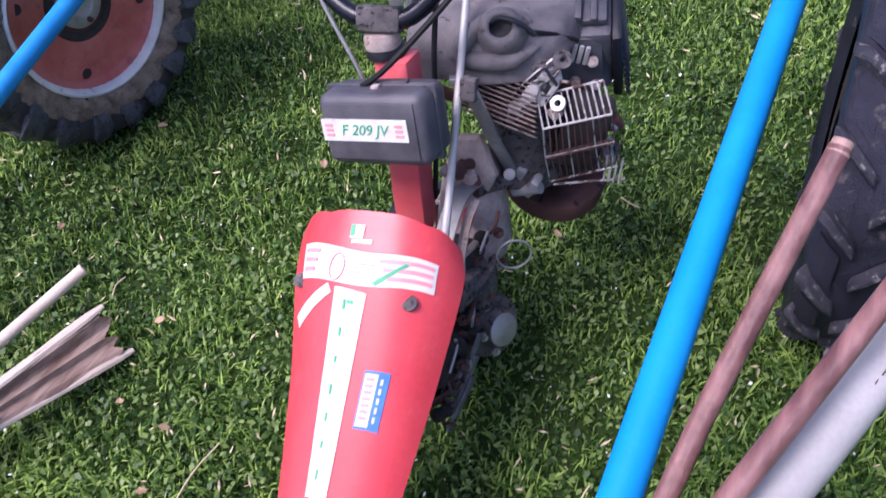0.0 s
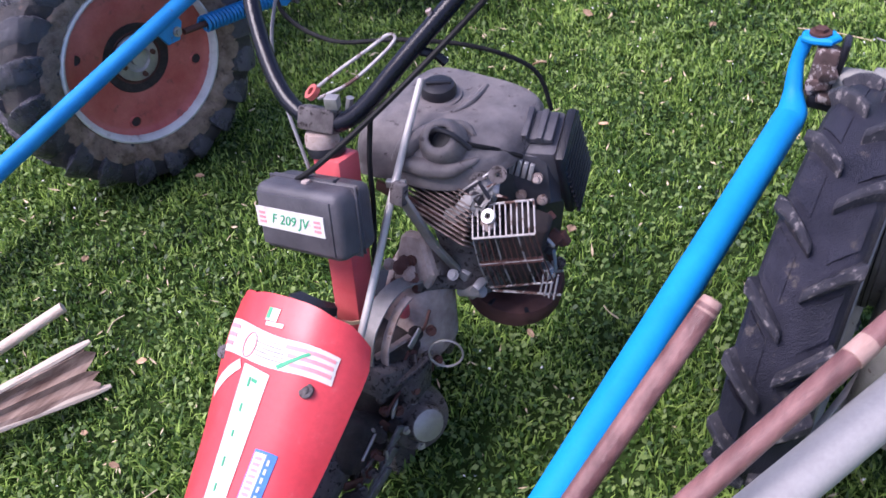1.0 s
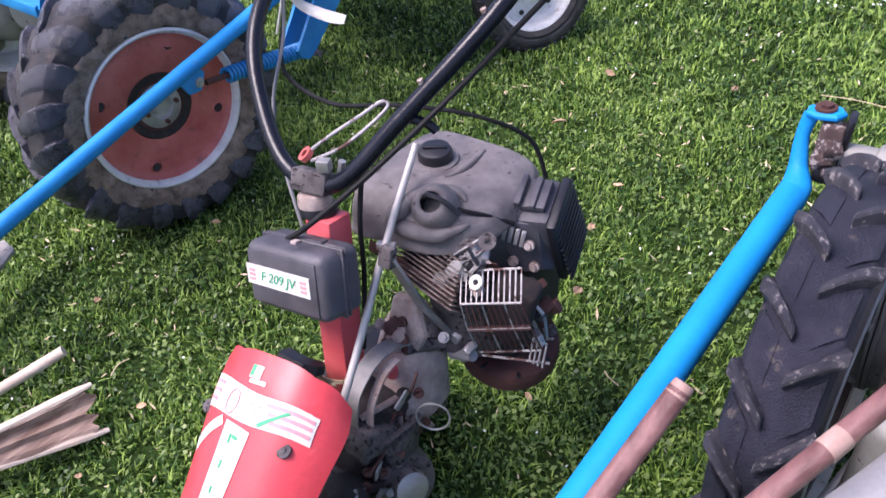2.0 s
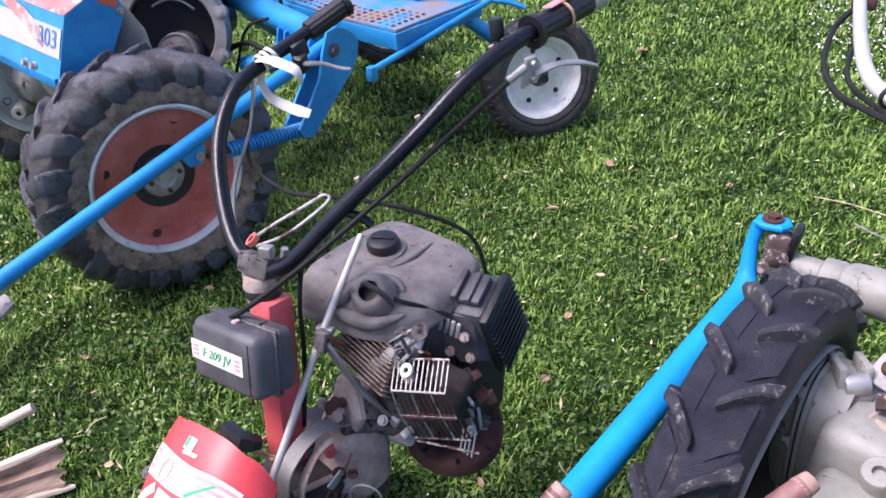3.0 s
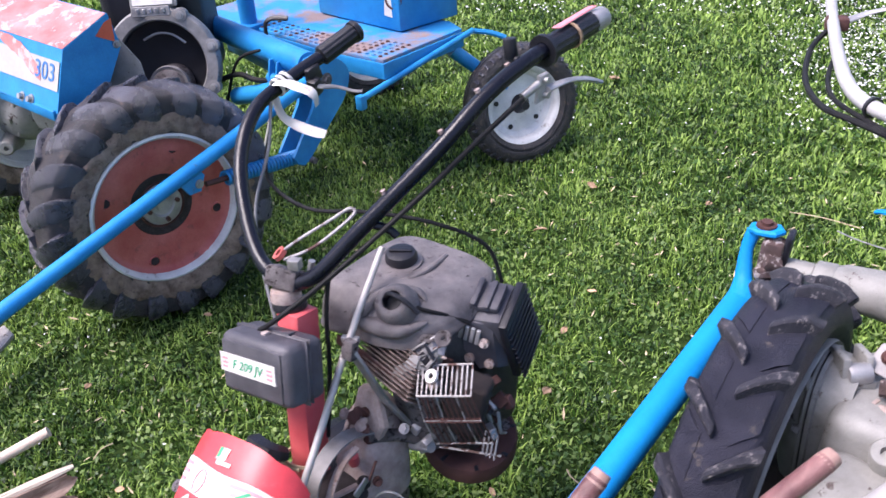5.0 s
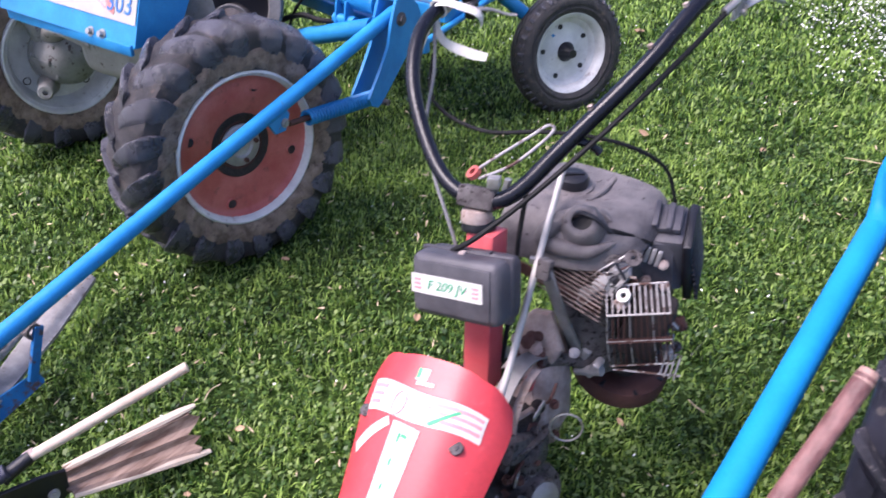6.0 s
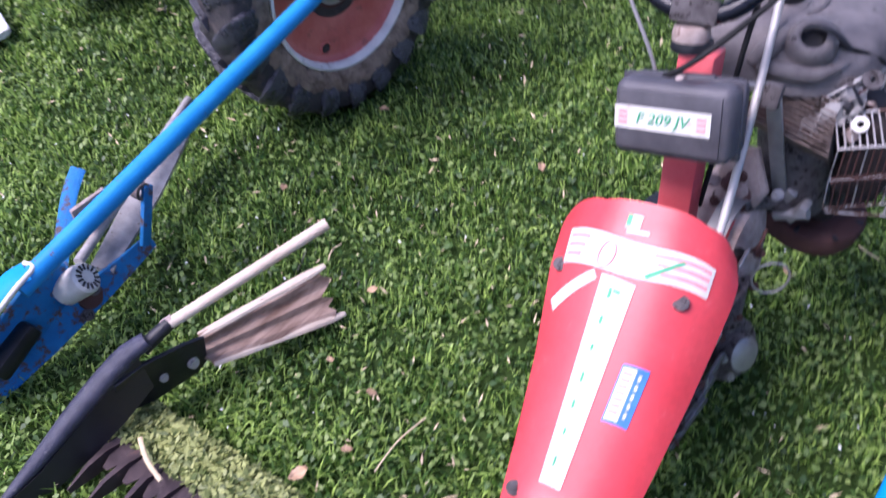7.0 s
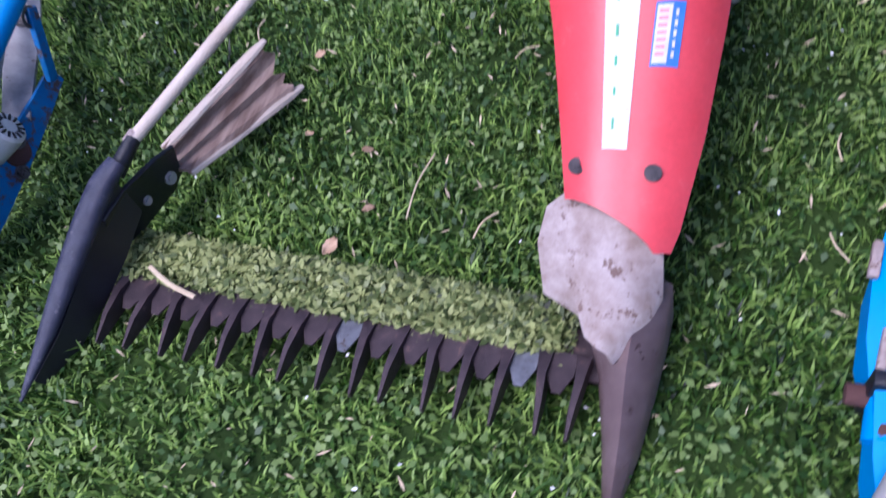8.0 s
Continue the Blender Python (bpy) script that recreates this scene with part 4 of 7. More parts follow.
# air filter with ribbed lid
af = part("air_filter", block((0.204, 0.288, 0.508), (0.066, 0.092, 0.124), (18, -4, 14), 0.012), BOXGREY, mower, "dark grey plastic air filter housing")
part("front_shell", loft([[(0.172 + 0.010 * g, 0.244 - 0.030 * g, 0.560 - 0.012 * g), (0.236 - 0.006 * g, 0.262 - 0.026 * g, 0.556 - 0.012 * g), (0.244 - 0.008 * g, 0.262 - 0.020 * g, 0.450 + 0.006 * g), (0.206 + 0.006 * g, 0.246 - 0.024 * g, 0.446 + 0.010 * g), (0.180 + 0.008 * g, 0.240 - 0.028 * g, 0.490 + 0.004 * g)] for g in (0.0, 0.55, 1.0)], closed=True), BOXGREY, af, sharp=25)
for u, v, z in ((0.198, 0.212, 0.478), (0.222, 0.222, 0.512), (0.226, 0.230, 0.466)):
    part("screw", bolt((u, v, z), (0.15, -0.95, 0.25), 0.0055, 0.006), CREAM, af)
part("lid", block((0.242, 0.297, 0.504), (0.016, 0.104, 0.138), (18, -4, 14), 0.005), BLACK, af)
for k in range(11):
    part("lid_rib", block((0.252 - 0.0008 * (k - 5), 0.301 - 0.0038 * (k - 5), 0.504 + 0.0116 * (k - 5)), (0.006, 0.104, 0.005), (18, -4, 14), 0.0015, 1), BLACK, af)
part("top_flap", block((0.201, 0.266, 0.574), (0.056, 0.058, 0.012), (18, -4, 14), 0.003), BOXGREY, af)
for k in range(2):
    part("clip", block((0.188 + 0.022 * k, 0.258 + 0.006 * k, 0.583 - 0.002 * k), (0.010, 0.060, 0.010), (18, -4, 14), 0.002), BOXGREY, af)
for k in range(4):
    part("louvre", block((0.186 + 0.009 * k, 0.210 + 0.003 * k, 0.532 - 0.003 * k), (0.007, 0.006, 0.030), (0, 12, 18), 0.001, 1), ALU, mower)
# carburettor jumble
part("carburettor", block((0.175, 0.150, 0.520), (0.035, 0.03, 0.03), (10, 20, 30), 0.006), ALU, mower)
rng = random.Random(9)
part("heat_foil", thicken(loft([[(0.128 + 0.070 * f + 0.004 * rng.uniform(-1, 1), 0.104 + 0.030 * f - 0.014 * g + 0.006 * rng.uniform(-1, 1), 0.502 + 0.046 * f - 0.030 * g + 0.006 * rng.uniform(-1, 1)) for g in (0, 0.25, 0.5, 0.75, 1.0)] for f in (k / 7 for k in range(8))]), 0.0012), CASTGREY, mower, "crumpled grey heat foil", sharp=20)
part("throttle_wheel", lathe([(0.004, -0.0015), (0.014, -0.0015), (0.014, 0.0015), (0.004, 0.0015)], (0.196, 0.150, 0.556), (0.2, -0.6, 0.75), 18), GREASE, mower)
part("carburettor_lever", slab(rounded(0.030, 0.014, 0.005), 0.003, (0.165, 0.142, 0.548), (1, 0.3, 0.2), (0, 0.6, 0.7)), GREASE, mower)
part("spring", tube([(0.135 + 0.0045 * k / 2 + 0.003 * math.cos(k * 1.6), 0.135 + 0.003 * math.sin(k * 1.6), 0.502 + 0.0042 * k / 2) for k in range(24)], 0.001, 5, 2), STEEL, mower)
part("linkage", tube([(0.122, 0.122, 0.492), (0.150, 0.128, 0.528), (0.182, 0.15, 0.555)], 0.002, 6, 2), STEEL, mower)
part("linkage", tube([(0.13, 0.118, 0.485), (0.16, 0.125, 0.52), (0.195, 0.155, 0.54)], 0.002, 6, 2), RUST, mower)
part("bracket", slab([(-0.02, -0.02), (0.02, -0.018), (0.024, 0.01), (0.0, 0.024), (-0.018, 0.015)], 0.004, (0.185, 0.155, 0.498), (0.9, 0.3, 0.2), (0, -0.3, 1)), RUST, mower)

SOOTY = paint("sooty_iron", (0.012, 0.009, 0.010), (0.05, 0.035, 0.034), 0.7, 0.2, 40, 0.6)
# muffler with its wire guard
part("muffler", block((0.226, 0.165, 0.425), (0.070, 0.045, 0.130), (4, 14, 16), 0.012, 3), SOOTY, mower, "sooty rusty exhaust muffler")
GUARD = [((0.167, 0.120, 0.508), (0.258, 0.146, 0.534)), ((0.188, 0.085, 0.478), (0.282, 0.106, 0.508)), ((0.186, 0.100, 0.415), (0.284, 0.128, 0.445)), ((0.186, 0.125, 0.345), (0.286, 0.156, 0.376))]
guard = part("muffler_guard", rod(*GUARD[0], 0.0020, seg=8), CAGE, mower, "zinc wire muffler guard")
for a, b in GUARD[1:]:
    part("guard_rail", rod(a, b, 0.0019, seg=8), CAGE, guard)
for k in range(12):
    f = k / 11
    pts = [Vector(a).lerp(Vector(b), f) for a, b in GUARD]
    part("guard_wire", tube(pts[:2], 0.0014, 6, 1), CAGE, guard)
    part("guard_wire", tube(pts[1:], 0.0013, 6, 1), RUST if k % 4 else CAGE, guard)
part("guard_band", beam(GUARD[2][0], GUARD[2][1], 0.003, 0.008), RUST, guard)
part("washer", lathe([(0.005, -0.002), (0.0115, -0.002), (0.0115, 0.003), (0.005, 0.003), (0.005, -0.002)], (0.203, 0.108, 0.510), (-0.1, -0.7, 0.7), 18), STICKER, guard)
for k in range(4):
    u = 0.265 + 0.008 * k
    part("guard_wire", rod((u, 0.150, 0.345), (u + 0.004, 0.158, 0.392), 0.0018, seg=6), CAGE, guard)
part("guard_wire", rod((0.190, 0.128, 0.338), (0.297, 0.160, 0.350), 0.0022, seg=6), CAGE, guard)

# clamps, screws and levers round the carburettor and under the air filter
rng = random.Random(31)
for k in range(34):
    if k < 16:
        p = Vector((rng.uniform(0.145, 0.200), rng.uniform(0.118, 0.150), rng.uniform(0.470, 0.535)))
        mats = (ALU, RUST, DUSTY, BLACK)
    else:
        p = Vector((rng.uniform(0.215, 0.275), rng.uniform(0.180, 0.235), rng.uniform(0.340, 0.455)))
        mats = (BOXGREY, GREASE, RUST, STEEL)
    m = mats[rng.randrange(4)]
    if k % 3 == 0:
        part("clamp", block(p, (rng.uniform(0.012, 0.026), rng.uniform(0.008, 0.02), rng.uniform(0.010, 0.028)), (rng.uniform(-40, 40), rng.uniform(-40, 40), rng.uniform(-40, 40)), 0.002, 1), m, mower)
    elif k % 3 == 1:
        part("screw", bolt(p, (rng.uniform(0.2, 0.8), -0.6, rng.uniform(0, 0.7)), 0.006, 0.009), m, mower)
    else:
        part("small_lever", tube([p, p + Vector((0.01, -0.006, 0.014 * rng.uniform(-1, 1))), p + Vector((0.028 * rng.uniform(-1, 1), -0.004, 0.03 * rng.uniform(-1, 1)))], 0.003, 6, 3, flat=0.6), m, mower)

# flywheel disc, drive housing and gearbox
fly = part("drive_disc", lathe([(0.02, 0.012), (0.056, 0.012), (0.070, 0.020), (0.086, 0.020), (0.091, 0.012), (0.091, -0.014), (0.080, -0.020), (0, -0.020)], (0.150, 0.262, 0.238), (0.25, -0.15, 1), 40), RUST, mower, "rusty red drive disc")
for k in range(8):
    a = 2 * math.pi * k / 8
    part("disc_slot", block((0.150 + 0.078 * math.cos(a), 0.262 + 0.078 * math.sin(a), 0.258 - 0.02 * math.cos(a) + 0.012 * math.sin(a)), (0.018, 0.008, 0.004), (0, 0, math.degrees(a)), 0.001, 1), BLACK, fly)
part("clutch_housing", loft([[(0.060 + dx + hx * math.copysign(abs(math.cos(a)) ** 0.6, math.cos(a)), 0.100 + dy + hy * math.copysign(abs(math.sin(a)) ** 0.6, math.sin(a)), z + 0.25 * (0.100 + dy) - 0.02) for a in (2 * math.pi * k / 22 for k in range(22))] for z, hx, hy, dx, dy in ((0.22, 0.055, 0.07, 0.01, -0.03), (0.28, 0.052, 0.065, 0.005, -0.015), (0.325, 0.046, 0.052, 0.0, 0.0), (0.355, 0.038, 0.042, -0.006, 0.012), (0.372, 0.026, 0.030, -0.01, 0.02), (0.378, 0.012, 0.014, -0.012, 0.022))], closed=True), DUSTY, mower, "earth-dusted clutch housing", sharp=60)
for k in range(5):
    a = 2 * math.pi * k / 5 + 0.4
    p = Vector((0.062, 0.085, 0.335)) + Vector((math.cos(a) * 0.036, math.sin(a) * 0.030, math.sin(a) * 0.018 + 0.028))
    part("bolt", bolt(p, (0.1, -0.45, 0.85), 0.005, 0.006), RUST, mower)
STRAP = [(0.098, 0.040, 0.558), (0.112, 0.086, 0.436), (0.120, 0.150, 0.318)]
part("support_strap", join(beam(STRAP[0], STRAP[1], 0.021, 0.006, 0.001, hint=AY), beam(STRAP[1], STRAP[2], 0.021, 0.006, 0.001, hint=AY)), STEEL, mower, "grey steel engine strap")
part("strap_block", block((0.096, 0.040, 0.560), (0.024, 0.018, 0.034), (-15, 0, 0), 0.004), GREASE, mower)
part("arm", tube([(0.080, 0.065, 0.350), (0.108, 0.110, 0.335), (0.138, 0.150, 0.312)], 0.022, 12, 4, [0.014, 0.011, 0.014]), GREASE, mower)
rng = random.Random(17)
for k in range(9):
    p = Vector((0.035 + 0.050 * rng.random(), 0.050 + 0.02 * rng.random(), 0.352 + 0.045 * rng.random()))
    part("caked_dirt", lathe([(0, 0.004), (0.006, 0.003), (0.010 + 0.004 * rng.random(), -0.003)], p, (0.1, -0.75, 0.65), 7), (RUST, DUSTY, DUSTY)[k % 3], mower)
part("arm_fork", join(block((0.128, 0.142, 0.335), (0.018, 0.026, 0.050), (10, 28, 0), 0.005), block((0.152, 0.138, 0.318), (0.016, 0.028, 0.045), (10, 28, 0), 0.005), rod((0.120, 0.135, 0.300), (0.168, 0.132, 0.322), 0.010, seg=14)), ALU, mower)
part("fork_bolt", bolt((0.120, 0.118, 0.350), (0.3, -0.6, 0.7), 0.006, 0.008), STEEL, mower)


def curved_strip(path, u0, u1, thick, material, label):
    """A sheet strip bent along a path in the upright plane, flat across u."""
    pts = smooth_path([(0, v, z) for v, z in path], 5)
    rows = []
    for k, p in enumerate(pts):
        d = (pts[min(k + 1, len(pts) - 1)] - pts[max(k - 1, 0)]).normalized()
        nrm = Vector((0, -d.z, d.y)) * thick
        a, b = Vector((u0, p.y, p.z)), Vector((u1, p.y, p.z))
        rows.append([a, b, b + nrm, a + nrm])
    return part("shift_quadrant", loft(rows, closed=True), material, mower, label, sharp=30)


curved_strip([(0.150, 0.292), (0.104, 0.340), (0.057, 0.370), (0.022, 0.384), (-0.012, 0.384), (-0.042, 0.370), (-0.066, 0.346), (-0.078, 0.300), (-0.080, 0.262)], 0.064, 0.094, 0.003, CASTGREY, "wide bent grey steel strip")
curved_strip([(0.022, 0.372), (-0.008, 0.368), (-0.033, 0.349), (-0.053, 0.320), (-0.060, 0.285)], 0.094, 0.108, 0.003, CREAM, "worn cream bent strip")
part("housing_cover", slab([(-0.060, -0.075), (-0.022, 0.004), (-0.028, 0.050), (-0.018, 0.062), (0.016, 0.070), (0.050, 0.010), (0.040, -0.020), (0.0, -0.055)], 0.022, (0.062, 0.088, 0.364), (1, -0.12, 0), (0, 0.30, 1), 0.006), DUSTY, mower, "earth-dusted housing cover", sharp=30)
part("cover_bolt", bolt((0.070, 0.075, 0.392), (0.1, -0.95, 0.3), 0.006, 0.006), RUST, mower)
part("cover_bolt", bolt((0.060, 0.066, 0.350), (0.1, -0.95, 0.3), 0.005, 0.006), RUST, mower)
part("red_knob", rod((0.080, 0.028, 0.318), (0.088, 0.022, 0.345), 0.010, 0.009, 14, 0.003), RED_METAL, mower)
part("gearbox", block((0.050, -0.02, 0.195), (0.105, 0.150, 0.20), (-12, 4, 0), 0.030, 3), OILY_AND_HOLE_SHADE, mower, "greasy cast gearbox")
part("gearbox_rib", block((0.100, -0.055, 0.26), (0.05, 0.09, 0.05), (-30, 0, 0), 0.012), GREASE, mower)
for k in range(9):
    a = 0.7 * k
    p = Vector((0.085 + 0.010 * (k % 4), -0.075 + 0.017 * k, 0.225 + 0.016 * math.sin(a * 2)))
    part("linkage_bar", beam(p, p + Vector((0.030 * math.cos(a), 0.040 * math.sin(a + 1), 0.045 * math.cos(a * 1.7))), 0.006, 0.016, 0.002), (GREASE, RUST, DUSTY)[k % 3], mower)
    part("nut", bolt(p + Vector((0.020, -0.010, 0.012)), (0.8, -0.4, 0.4), 0.005, 0.007), (GREASE, RUST)[k % 2], mower)
rng = random.Random(12)
for k in range(52):
    p = Vector((0.090 + 0.034 * rng.random(), -0.21 + 0.24 * rng.random(), 0.0))
    p.z = 0.125 + 0.9 * (p.y + 0.14) + 0.05 * rng.random()
    kind = k % 4
    if kind == 0:
        part("bracket", slab(rounded(0.018 + 0.02 * rng.random(), 0.012 + 0.02 * rng.random(), 0.003), 0.004, p, (rng.uniform(-1, 1), 1, rng.uniform(-1, 1)), (0.3, rng.uniform(-1, 1), 1)), (GREASE, ALU, RUST)[k % 3], mower)
    elif kind == 1:
        part("linkage_rod", tube([p, p + Vector((0.01, 0.02 * rng.uniform(-1, 1), 0.02)), p + Vector((0.012, 0.05 * rng.uniform(-1, 1), 0.05 * rng.uniform(-0.4, 1)))], 0.0028, 6, 3), (STEEL, RUST, GREASE)[k % 3], mower)
    elif kind == 2:
        part("nut", bolt(p + Vector((0.008, 0, 0)), (0.8, -0.5, 0.4), 0.0055, 0.008), (RUST, GREASE)[k // 4 % 2], mower)
    else:
        part("caked_dirt", lathe([(0, 0.008), (0.008, 0.006), (0.013, 0.0), (0.012, -0.008)], p, (0.7, -0.4, rng.uniform(0, 0.8)), 9), (DUSTY, OILY_AND_HOLE_SHADE)[k % 2], mower)
part("gearbox_rib", block((0.118, -0.01, 0.215), (0.035, 0.07, 0.06), (-15, 0, 10), 0.012), GREASE, mower)
for k in (0, 3):
    part("bracket_bar", tube([(0.085 + 0.012 * k, -0.06 - 0.008 * k, 0.30 - 0.01 * k), (0.098 + 0.010 * k, -0.02, 0.30 - 0.014 * k), (0.10 + 0.008 * k, 0.03, 0.285 - 0.012 * k)], 0.0065, 8, 3, flat=0.6), GREASE if k % 2 else DUSTY, mower)
hub = part("pulley_cover", lathe([(0.0, 0.032), (0.030, 0.032), (0.033, 0.026), (0.036, 0.012), (0.052, 0.008), (0.056, -0.006), (0.058, -0.03), (0.05, -0.05)], (0.134, -0.034, 0.150), (0.85, -0.35, 0.35), 32), GREASE, mower, "round greasy pulley cover")
part("pulley_cap", lathe([(0, 0.037), (0.020, 0.036), (0.0285, 0.032), (0.029, 0.024)], (0.134, -0.034, 0.150), (0.85, -0.35, 0.35), 28), STEEL, hub, "smooth grey end cap")
for k in range(5):
    a = 2 * math.pi * k / 5
    part("bolt", bolt(Vector((0.142, -0.037, 0.153)) + Vector((-0.012 * math.cos(a), 0.040 * math.sin(a), 0.044 * math.cos(a))), (0.85, -0.35, 0.35), 0.0045, 0.006), STEEL, hub)
part("drive_guard", block((0.085, -0.13, 0.165), (0.05, 0.09, 0.10), (-38, 0, 0), 0.02, 3), OILY_AND_HOLE_SHADE, mower)
for k in range(3):
    part("guard_strip", beam((0.138, -0.085 - 0.022 * k, 0.19 - 0.03 * k), (0.118, -0.16 - 0.02 * k, 0.09 - 0.012 * k), 0.007, 0.016), BLADE, mower)
part("rear_leg", beam((0.05, -0.02, 0.12), (0.06, -0.03, SOIL), 0.05, 0.06, 0.008), GREASE, mower)
part("drive_tube", tube([(0.05, -0.08, 0.16), (0.07, -0.30, 0.12), (0.08, -0.52, 0.07)], 0.035, 14, 3), GREASE, mower)
part("wheel_axle", rod((-0.10, 0.09, 0.17), (0.10, 0.12, 0.17), 0.018), GREASE, mower)
part("left_tyre", lathe([(0.05, -0.03), (0.11, -0.035), (0.140, -0.028), (0.150, 0.0), (0.140, 0.028), (0.11, 0.035), (0.05, 0.03)], (-0.06, 0.10, 0.120), (1, 0, 0), 40), BLACK, mower, "black rubber drive tyre")
part("rubber_boot", tube([(-0.075, -0.055, 0.350), (-0.045, -0.075, 0.372), (-0.005, -0.075, 0.375), (0.01, -0.055, 0.365)], 0.018, 6, 2, [0.012, 0.020, 0.018, 0.012]), BLACK, mower, "black rubber boot", sharp=20)
part("twine", lathe([(0.033, -0.003), (0.036, -0.003), (0.036, 0.003), (0.033, 0.003)], (0.008, -0.020, 0.33), (0.0, 0.3, 1), 16), STRAW, mower)
part("twine", tube([(0.03, -0.05, 0.335), (-0.02, -0.06, 0.335), (-0.07, -0.085, 0.335)], 0.003, 6, 3), STRAW, mower)

# ---- wheels ----


def mud_ring(owner, centre, out, r, w, r_rim):
    """Dried mud over the tyre's outer wall."""
    c, a = Vector(centre), Vector(out).normalized()
    crust = lathe([(r_rim * 1.03, w * 0.435), (r_rim * 1.07, w * 0.475), (r * 0.66, w * 0.498), (r * 0.69, w * 0.506), (r * 0.72, w * 0.514), (r * 0.75, w * 0.518), (r * 0.775, w * 0.505), (r * 0.785, w * 0.480)], centre, out, 220)
    for v in crust.verts:
        n = noise.fractal(v.co * 55, 0.8, 2.0, 4)
        v.co += a * (0.0055 * n + 0.001) + (v.co - c).normalized() * 0.005 * noise.noise(v.co * 38)
    part("muddy_sidewall", crust, MUD, owner, "mud-caked tyre wall", sharp=180)


def tyre_wheel(owner, centre, out, tyre_mat, r, w, r_rim, lugs, lug_mat=None, steep=0.20, lug_high=0.060, lug_wide=0.036, wrap=True, worn=False, phase=0.0):
    """A tractor tyre: round carcass, two rows of slanting bars that run over the shoulders, low pads between them."""
    c, a = Vector(centre), Vector(out)
    x, y, ax = axes(a)
    rng = random.Random(lugs)
    prof = [(r_rim * 0.97, -w * 0.36), (r_rim * 1.06, -w * 0.46), (r * 0.80, -w * 0.52), (r * 0.90, -w * 0.48), (r * 0.935, -w * 0.38), (r * 0.95, -w * 0.15), (r * 0.952, w * 0.15), (r * 0.935, w * 0.38), (r * 0.90, w * 0.48), (r * 0.80, w * 0.52), (r_rim * 1.06, w * 0.46), (r_rim * 0.97, w * 0.36)]
    body = lathe(prof, c, a, 96)
    if worn:
        bmesh.ops.subdivide_edges(body, edges=[ed for ed in body.edges], cuts=1, use_grid_fill=True)
        for v in body.verts:
            v.co += (v.co - c).normalized() * 0.007 * noise.fractal(v.co * 24, 0.9, 2.0, 4)
    tyre = part("tyre", body, tyre_mat, owner, sharp=50)
    # share of the half width, way across, radius, tilt outwards, height, width
    way = [(0.06, 0.03, 0.945, 0, 0.9, 0.85), (0.40, 0.20, 0.947, 0, 1.0, 0.95), (0.75, 0.375, 0.934, 0.1, 1.0, 1.1), (0.97, 0.475, 0.900, 0.6, 1.0, 1.25)]
    if wrap:
        way += [(1.06, 0.512, 0.850, 1.1, 0.85, 1.3), (1.12, 0.515, 0.780, 1.4, 0.55, 1.2), (1.16, 0.490, 0.715, 1.55, 0.12, 1.0)]
    for k in range(lugs):
        for s in (-1, 1):
            t0 = 2 * math.pi * (k + (0.5 if s > 0 else 0)) / lugs + phase + 0.02 * rng.uniform(-1, 1)
            rows = []
            for f, h, rad, tilt, high, wide in way:
                t = t0 + steep * f
                d = x * math.cos(t) + y * math.sin(t)
                e = -x * math.sin(t) + y * math.cos(t)
                up = d * math.cos(tilt) + ax * (s * math.sin(tilt))
                p = c + ax * (s * w * h) + d * (r * rad)
                hw = r * lug_wide * wide
                hh = r * lug_high * high
                if worn:
                    # a crisp leading edge, the back rounded away into the gap
                    g = d.cross(ax)
                    lump = 1 + 0.22 * noise.noise(p * 30)
                    rows.append([p + g * hw * 1.10 - up * 0.010, p + g * hw * 0.98 + up * hh * 0.95, p + g * hw * 0.70 + up * hh * lump, p - g * hw * 0.35 + up * hh * 0.66 * lump, p - g * hw * 1.10 + up * hh * 0.34, p - g * hw * 1.9 - up * 0.010])
                    continue
                rows.append([p - e * hw * 1.35 - up * 0.008, p - e * hw * 0.75 + up * hh, p + e * hw * 0.75 + up * hh, p + e * hw * 1.35 - up * 0.008])
            lug = loft(rows, closed=True)
            bmesh.ops.bevel(lug, geom=[ed for ed in lug.edges], offset=r * (0.004 if worn else 0.008), segments=1, affect="EDGES")
            part("tread_bar", lug, lug_mat or tyre_mat, tyre, sharp=30)
            if worn:
                continue
            # low pad in the gap
            rows = []
            for q in (0.16, 0.30, 0.42):
                row = []
                for m in range(4):
                    t = t0 + steep * 2 * q + 2 * math.pi / lugs * (0.22 + 0.18 * m)
                    d = x * math.cos(t) + y * math.sin(t)
                    row.append(c + ax * (s * w * q) + d * (r * (0.955 if q < 0.4 else 0.936)))
                rows.append(row)
            part("tread_pad", thicken(loft(rows), 0.006), tyre_mat, tyre, sharp=30)
    return tyre


# ---- blue two-wheel tractor ----
PALE_RED = paint("sun_bleached_red_paint", (0.40, 0.13, 0.13), (0.50, 0.27, 0.27), 0.6, 0, 9, 0.15, spot=(0.50, 0.42, 0.42), spot_at=0.53, spot_scale=14, gloss=0.25)
SIGN_INK = paint("pale_orange_print", (0.58, 0.30, 0.12), (0.62, 0.36, 0.18), 0.5, 0, 40, 0.0)
ORANGE = paint("red_orange_paint", (0.60, 0.09, 0.04), (0.62, 0.13, 0.06), 0.5, 0, 12, 0.1)
blue = thing("blue_tractor", (-1.45, 0.45, SOIL), "old blue two-wheel tractor with riding platform and lowered mower arm", "tractor")
WAX, WSIDE = Vector((0.986, -0.165, -0.012)).normalized(), Vector((0.165, 0.986, 0.0))
HUB1 = Vector((-1.0965, 0.4508, 0.326))
